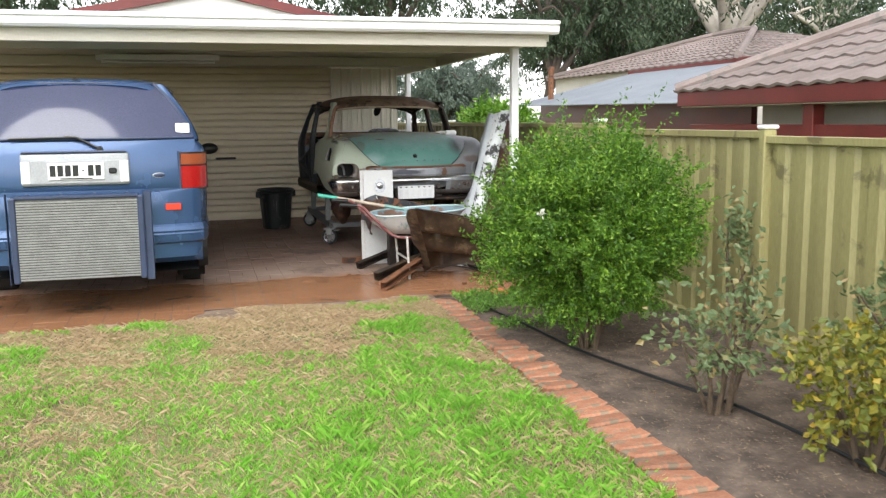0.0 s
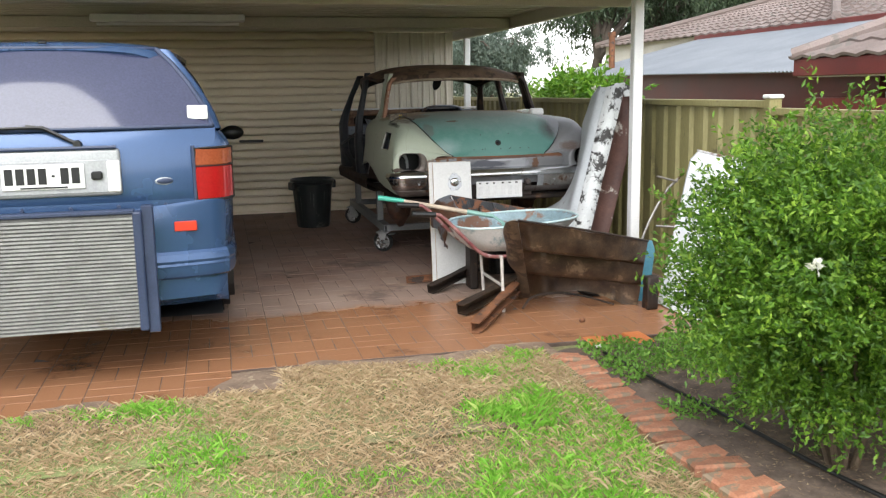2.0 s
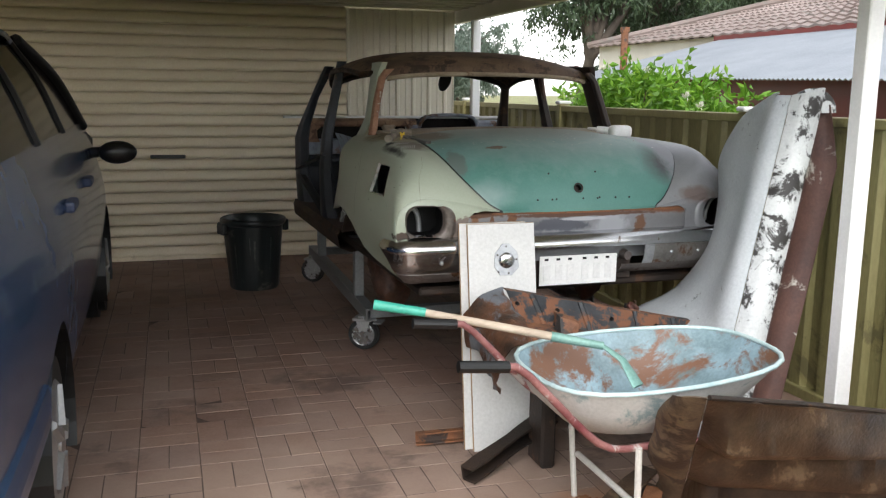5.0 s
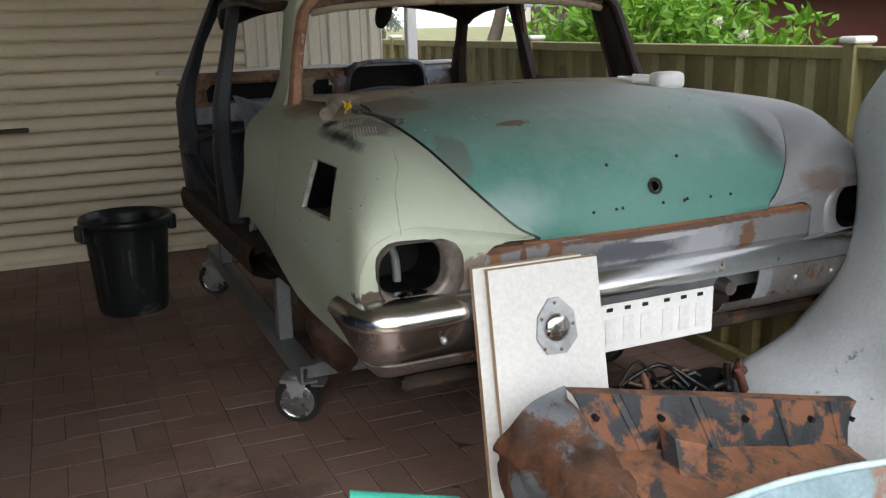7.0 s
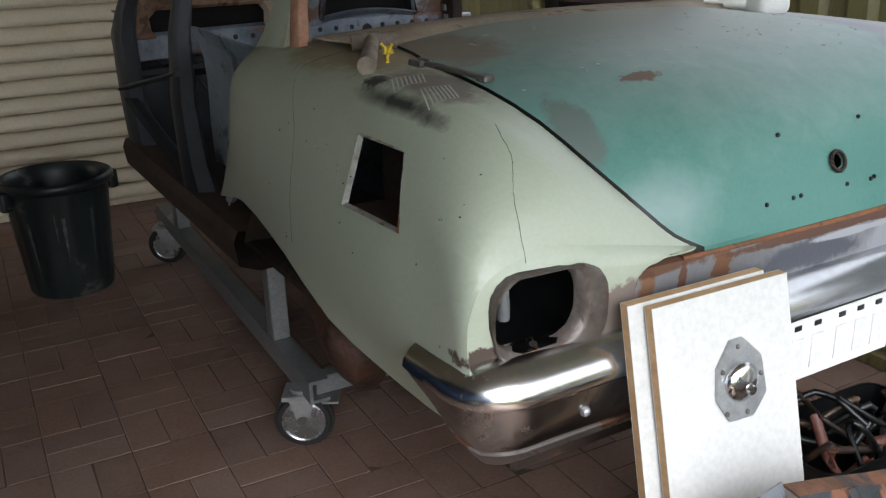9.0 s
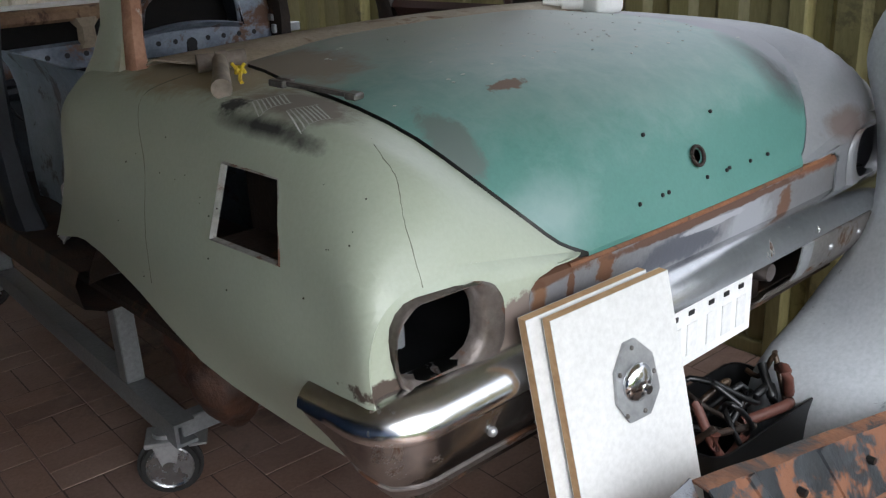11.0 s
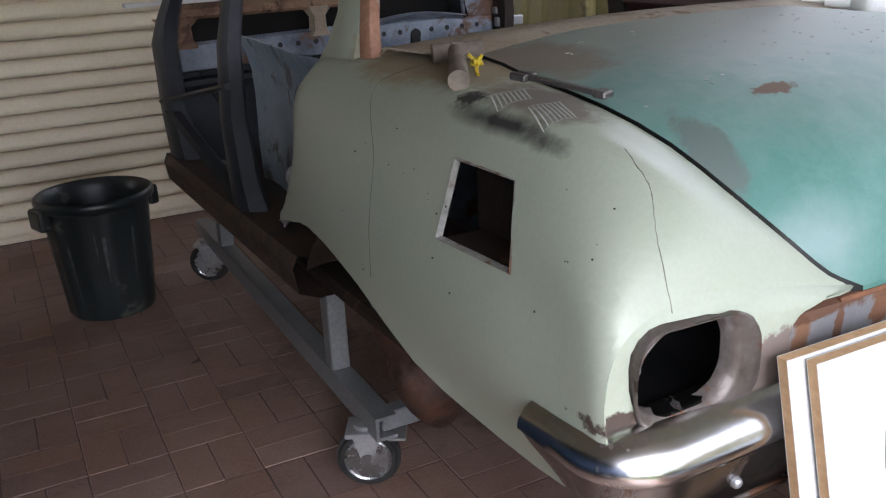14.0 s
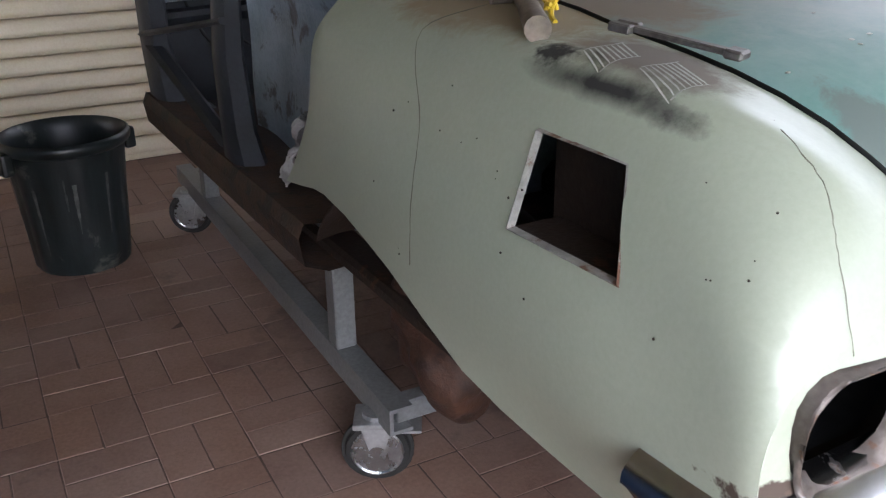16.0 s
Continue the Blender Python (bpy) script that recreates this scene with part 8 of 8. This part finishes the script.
gum_tree((4.0, 27.0, -.02), 10, 3.6, 62, M_darkbark, M_gum, 260, "tall dark gum rising behind the carport", .26, .22, 46, .36)
gum_tree((10.8, 41.0, -.02), 5.4, 2.6, 58, M_darkbark, M_gumfar, 260, "distant rounded grey-green tree", .25, .26, 46, .22)
gum_tree((13.5, 46.0, -.02), 5.2, 3.0, 59, M_darkbark, M_gumfar, 240, "distant grey-green tree beyond the roofs", .25, .28, 46, .22)
gum_tree((8.3, 46.0, -.02), 5.6, 3.0, 60, M_darkbark, M_gumfar, 240, "distant grey-green tree beyond the roofs", .25, .28, 46, .22)

leafy_bush("hedge", "dark green hedge beyond the open side of the carport", (-9.6, 1.0, .8), (.7, 4.5, .95), 900, 9, .10, .05, M_bush, 71, base=(-9.6, 1.0, -.02), stems=10)


def tile_roof(name, label, quad, rows, cols, parent):
    """A tiled roof plane: courses of wavy tiles from eave (a, b) up to ridge (d, c)."""
    a, b, c, d = [Vector(p) for p in quad]
    n = (b - a).cross(d - a).normalized()
    if n.z < 0:
        n = -n
    bm = bmesh.new()
    for r in range(rows):
        f0, f1 = r / rows, (r + 1) / rows + .012
        r0, r1 = [], []
        for k in range(cols * 4 + 1):
            u = k / (cols * 4)
            w = .018 * math.sin(u * cols * 2 * math.pi)
            r0.append(a.lerp(d, f0).lerp(b.lerp(c, f0), u) + n * (.045 + w))
            r1.append(a.lerp(d, f1).lerp(b.lerp(c, f1), u) + n * (.010 + w))
        loft(bm, [[p - n * .035 for p in r0], r0, r1])
    return part(name, bm, M_tile, parent, label, 35, "stuff")


def build_neighbour():
    h = thing("neighbour_house", "cream neighbour house with maroon fascia and weathered tile roof", "house", (7.5, 0, -.02))
    ex, ez = 3.7, 1.68
    bm = bmesh.new()
    box(bm, (4.6, -9.0, -.02), (12.0, 2.6, ez + .05))
    part("wall", bm, M_wallcream, h)
    bm = bmesh.new()
    box(bm, (ex - .03, -9.5, ez - .16), (ex + .03, 3.25, ez + .04), .01)
    box(bm, (ex + .03, 3.19, ez - .16), (12, 3.25, ez + .04), .01)
    part("fascia", bm, M_maroon, h, "maroon fascia board")
    bm = bmesh.new()
    box(bm, (ex, -9.5, ez - .17), (4.6, 3.2, ez - .15))
    part("soffit", bm, M_wallcream, h)
    for y in (.6, -2.9):
        bm = bmesh.new()
        box(bm, (ex + .10, y - .09, -.02), (ex + .26, y + .09, ez - .17), .008)
        part("post", bm, M_maroon, h, "maroon verandah post")
    bm = bmesh.new()
    box(bm, (ex + .12, -9.4, .0), (ex + .2, 3.15, 1.28), .01)
    part("low_wall", bm, M_maroon, h, "dark maroon low wall")
    tile_roof("roof", "weathered grey-brown roof tiles", ((ex - .05, -10, ez + .03), (ex - .05, 3.3, ez + .03), (8.2, -1.2, 3.75), (8.2, -10, 3.75)), 13, 38, h)
    tile_roof("roof", "weathered grey-brown roof tiles", ((ex - .05, 3.3, ez + .03), (13.4, 3.3, ez + .03), (8.25, -1.2, 3.75), (8.2, -1.2, 3.75)), 13, 24, h)
    bm = bmesh.new()
    tube(bm, [(ex - .03, 3.27, ez + .09), (8.2, -1.2, 3.83)], .075, 8)
    tube(bm, [(8.2, -1.2, 3.83), (8.2, -10, 3.83)], .075, 8)
    part("ridge_cap", bm, M_tile, h, "hip and ridge capping")

    v = thing("neighbour_shed", "maroon-walled verandah with a corrugated zinc roof", "verandah", (6, 8, -.02))
    bm = bmesh.new()
    rows = []
    n = 100
    rows0, rows1 = [], []
    for k in range(n * 4 + 1):
        u = k / (n * 4)
        y = 3.35 + u * 8.3
        w = .012 * math.sin(u * n * 2 * math.pi)
        rows0.append(Vector((4.25, y, 1.575 + .012 * (y - 3.35) + w)))
        rows1.append(Vector((7.3, y, 2.42 + w)))
    loft(bm, [rows0, rows1])
    thicken(bm, .01)
    part("roof", bm, M_zinc, v, "corrugated zinc sheets", 60)
    bm = bmesh.new()
    box(bm, (4.9, 3.3, -.02), (5.0, 11.6, 1.72))
    part("wall", bm, M_maroon, v)
    bm = bmesh.new()
    box(bm, (7.2, 3.2, 2.40), (7.32, 11.8, 2.50), .01)
    part("red_flashing", bm, M_maroon, v)
    bm = bmesh.new()
    rod(bm, (4.75, 10.6, 1.7), (4.75, 10.6, 2.42), .06, .06, 12)
    rod(bm, (4.75, 10.6, 2.42), (4.75, 10.6, 2.50), .075, .075, 12)
    part("flue", bm, M_rust, v, "rusty red flue pipe")

    f = thing("far_house", "house with a low hipped tile roof behind the verandah", "house", (10, 12, -.02))
    tile_roof("roof", "weathered tiles", ((7.2, 7.2, 2.48), (7.2, 17.0, 2.48), (10.5, 13.4, 3.45), (10.5, 11.6, 3.45)), 10, 28, f)
    tile_roof("roof", "weathered tiles", ((7.2, 7.2, 2.48), (13.8, 7.2, 2.48), (10.6, 11.6, 3.45), (10.5, 11.6, 3.45)), 10, 20, f)
    bm = bmesh.new()
    box(bm, (7.4, 7.5, -.02), (13.5, 16.8, 2.5))
    part("wall", bm, M_wallcream, f)
    bm = bmesh.new()
    tube(bm, [(7.2, 17.0, 2.55), (10.5, 13.4, 3.52)], .08, 8)
    tube(bm, [(10.5, 13.4, 3.52), (10.5, 11.6, 3.52)], .08, 8)
    tube(bm, [(7.2, 7.2, 2.55), (10.5, 11.6, 3.52)], .08, 8)
    part("ridge_cap", bm, M_tile, f)
    tile_roof("roof", "weathered tiles", ((7.2, 17.0, 2.48), (14.0, 17.0, 2.48), (10.6, 13.4, 3.45), (10.5, 13.4, 3.45)), 11, 20, f)

    g = thing("gabled_house", "house gable with red barge boards rising behind the carport", "house", (-2.4, 8.6, -.02))
    bm = bmesh.new()
    extrude_outline(bm, [Vector((-5.2, 8.0, 0)), Vector((.02, 8.0, 0)), Vector((.02, 8.0, 3.0)), Vector((-2.5, 8.0, 3.55)), Vector((-5.2, 8.0, 3.0))], (0, 2.5, 0))
    part("gable_wall", bm, surf("white_gable", (.62, .62, .6), (.7, .7, .68), 2, .7), g, "white gable wall")
    bm = bmesh.new()
    for x0, x1 in ((-5.4, -2.5), (.2, -2.5)):
        extrude_outline(bm, [Vector((x0, 7.9, 2.93)), Vector((x1, 7.9, 3.53)), Vector((x1, 7.9, 3.68)), Vector((x0, 7.9, 3.08))], (0, 2.8, 0))
    part("roof", bm, M_maroon, g, "red roof edge")


build_neighbour()


# ---- small pieces: border bricks and pavers ----
def chamfer_brick(lx, ly, lz, c):
    """A brick with worn top edges, its top at z = 0."""
    bm = bmesh.new()
    def ring(ix, z):
        return [bm.verts.new((sx * (lx / 2 - ix), sy * (ly / 2 - ix), z)) for sx, sy in ((-1, -1), (1, -1), (1, 1), (-1, 1))]
    r = [ring(0, -lz), ring(0, -c), ring(c, 0)]
    for a, b in zip(r, r[1:]):
        for k in range(4):
            bm.faces.new((a[k], a[(k + 1) % 4], b[(k + 1) % 4], b[k]))
    bm.faces.new(r[-1])
    me = bpy.data.meshes.new("brick")
    bm.to_mesh(me)
    bm.free()
    return me


def paver_material():
    m, n, l, b = material("clay_paver")
    geo = n.new("ShaderNodeNewGeometry")
    oi = n.new("ShaderNodeObjectInfo")
    rnd_ = calc(n, l, "FRACT", calc(n, l, "ADD", oi.outputs["Random"], geo.outputs["Random Per Island"]))
    def tex(scale, detail, rough):
        t = n.new("ShaderNodeTexNoise")
        t.inputs["Scale"].default_value = scale
        t.inputs["Detail"].default_value = detail
        t.inputs["Roughness"].default_value = rough
        l.new(geo.outputs["Position"], t.inputs[0])
        return t.outputs[0]
    col = ramp(n, l, rnd_, [(0, (0.155, 0.092, 0.070)), (.3, (0.195, 0.116, 0.086)), (.65, (0.215, 0.128, 0.092)), (.9, (0.18, 0.113, 0.089)), (1, (0.26, 0.175, 0.135))])
    grain = tex(85, 4, .65)
    col = blend(n, l, .5, col, ramp(n, l, grain, [(.3, (.3, .3, .3)), (.7, (.72, .72, .72))]), "SOFT_LIGHT")
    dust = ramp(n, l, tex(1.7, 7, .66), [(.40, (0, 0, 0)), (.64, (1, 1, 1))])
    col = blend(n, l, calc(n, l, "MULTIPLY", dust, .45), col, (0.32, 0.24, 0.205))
    # dust paler towards the front, daylight falling in put into the colour
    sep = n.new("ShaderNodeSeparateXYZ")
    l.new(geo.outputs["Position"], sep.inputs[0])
    front_light = ramp(n, l, calc(n, l, "MULTIPLY_ADD", sep.outputs["Y"], -.30, calc(n, l, "MULTIPLY_ADD", tex(1.1, 8, .68), 1.5, -.22)), [(.10, (0, 0, 0)), (.75, (1, 1, 1))])
    col = blend(n, l, calc(n, l, "MULTIPLY", front_light, .62), col, (0.40, 0.30, 0.24))
    stain = ramp(n, l, tex(1.3, 7, .66), [(.56, (0, 0, 0)), (.64, (1, 1, 1))])
    col = blend(n, l, calc(n, l, "MULTIPLY", stain, .6), col, (0.05, 0.033, 0.028))
    # rain-wet strip beyond the roof's edge
    wet = ramp(n, l, calc(n, l, "MULTIPLY_ADD", sep.outputs["Y"], -1.6, calc(n, l, "MULTIPLY_ADD", tex(2.2, 6, .62), 1.5, -.98)), [(.0, (0, 0, 0)), (.22, (1, 1, 1))])
    col = blend(n, l, wet, col, blend(n, l, 1.0, col, (0.98, 0.66, 0.43), "MULTIPLY"))
    l.new(col, b.inputs["Base Color"])
    l.new(calc(n, l, "MULTIPLY_ADD", wet, -.50, .72), b.inputs["Roughness"])
    bump(n, l, b, grain, .35, .003)
    return m


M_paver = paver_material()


def build_pavers():
    rnd = random.Random(17)
    pav = bpy.data.objects["pavement"]
    along = chamfer_brick(.2285, .1125, .05, .0016)
    for me in (along,):
        me.materials.append(M_paver)
    near, verts, faces = 0, [], []
    S = .2315
    tmpl = [tuple(v.co) for v in along.vertices]
    tf = [tuple(p.vertices) for p in along.polygons]
    for i in range(-34, 3):
        for j in range(-10, 28):
            x0, y0 = .40 + i * S - S, -1.40 + j * S
            if y0 + S > DOOR_Y + .05 or x0 + S > .42:
                continue
            front = -1.45 if x0 > -2.85 else -2.05 + .35 * noise.noise((x0 * 1.5, 0, 9))
            if y0 + S * .5 < front:
                continue
            turn = (i + j) % 2
            for k in (0, 1):
                if turn:
                    cx, cy, rz = x0 + S / 2, y0 + S * (.25 + .5 * k), 0
                else:
                    cx, cy, rz = x0 + S * (.25 + .5 * k), y0 + S / 2, 90
                m = pose(cx, cy, rnd.uniform(-.0015, .001), rnd.uniform(-.25, .25), rnd.uniform(-.25, .25), rz + rnd.uniform(-.6, .6))
                if -3.05 < cx < -1.2 and -1.45 < cy < 2.9 and near < 300:
                    o = new("brick", along)
                    o.parent = pav
                    o.matrix_basis = m
                    near += 1
                else:
                    b0 = len(verts)
                    verts += [m @ Vector(v) for v in tmpl]
                    faces += [tuple(b0 + q for q in f) for f in tf]
    me = bpy.data.meshes.new("bricks")
    me.from_pydata(verts, [], faces)
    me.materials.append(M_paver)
    o = new("bricks", me)
    o.parent = pav
    tagged(o, "red-brown clay pavers laid in basket weave", kind="stuff")


build_pavers()


def build_border():
    rnd = random.Random(23)
    e = thing("brick_border", "row of orange bricks edging the garden bed", "garden edging", (-1.12, -4, -.02), kind="structure")
    me = chamfer_brick(.215, .10, .07, .010)
    me.materials.append(M_brickedge)
    y, k = -1.72, 0
    while y > -9.4:
        x = -1.09 - .035 * math.sin((y + 1.5) * .8) - .02 * min(1, (-1.7 - y) / 3)
        o = new("brick", me)
        o.parent = e
        o.matrix_basis = pose(x + 1.12, y + 4, .02 + .012 + rnd.uniform(-.018, .010), rnd.uniform(-5, 5), rnd.uniform(-5, 5), rnd.uniform(-11, 11))
        y -= .108 + rnd.uniform(0, .008)
        k += 1


build_border()
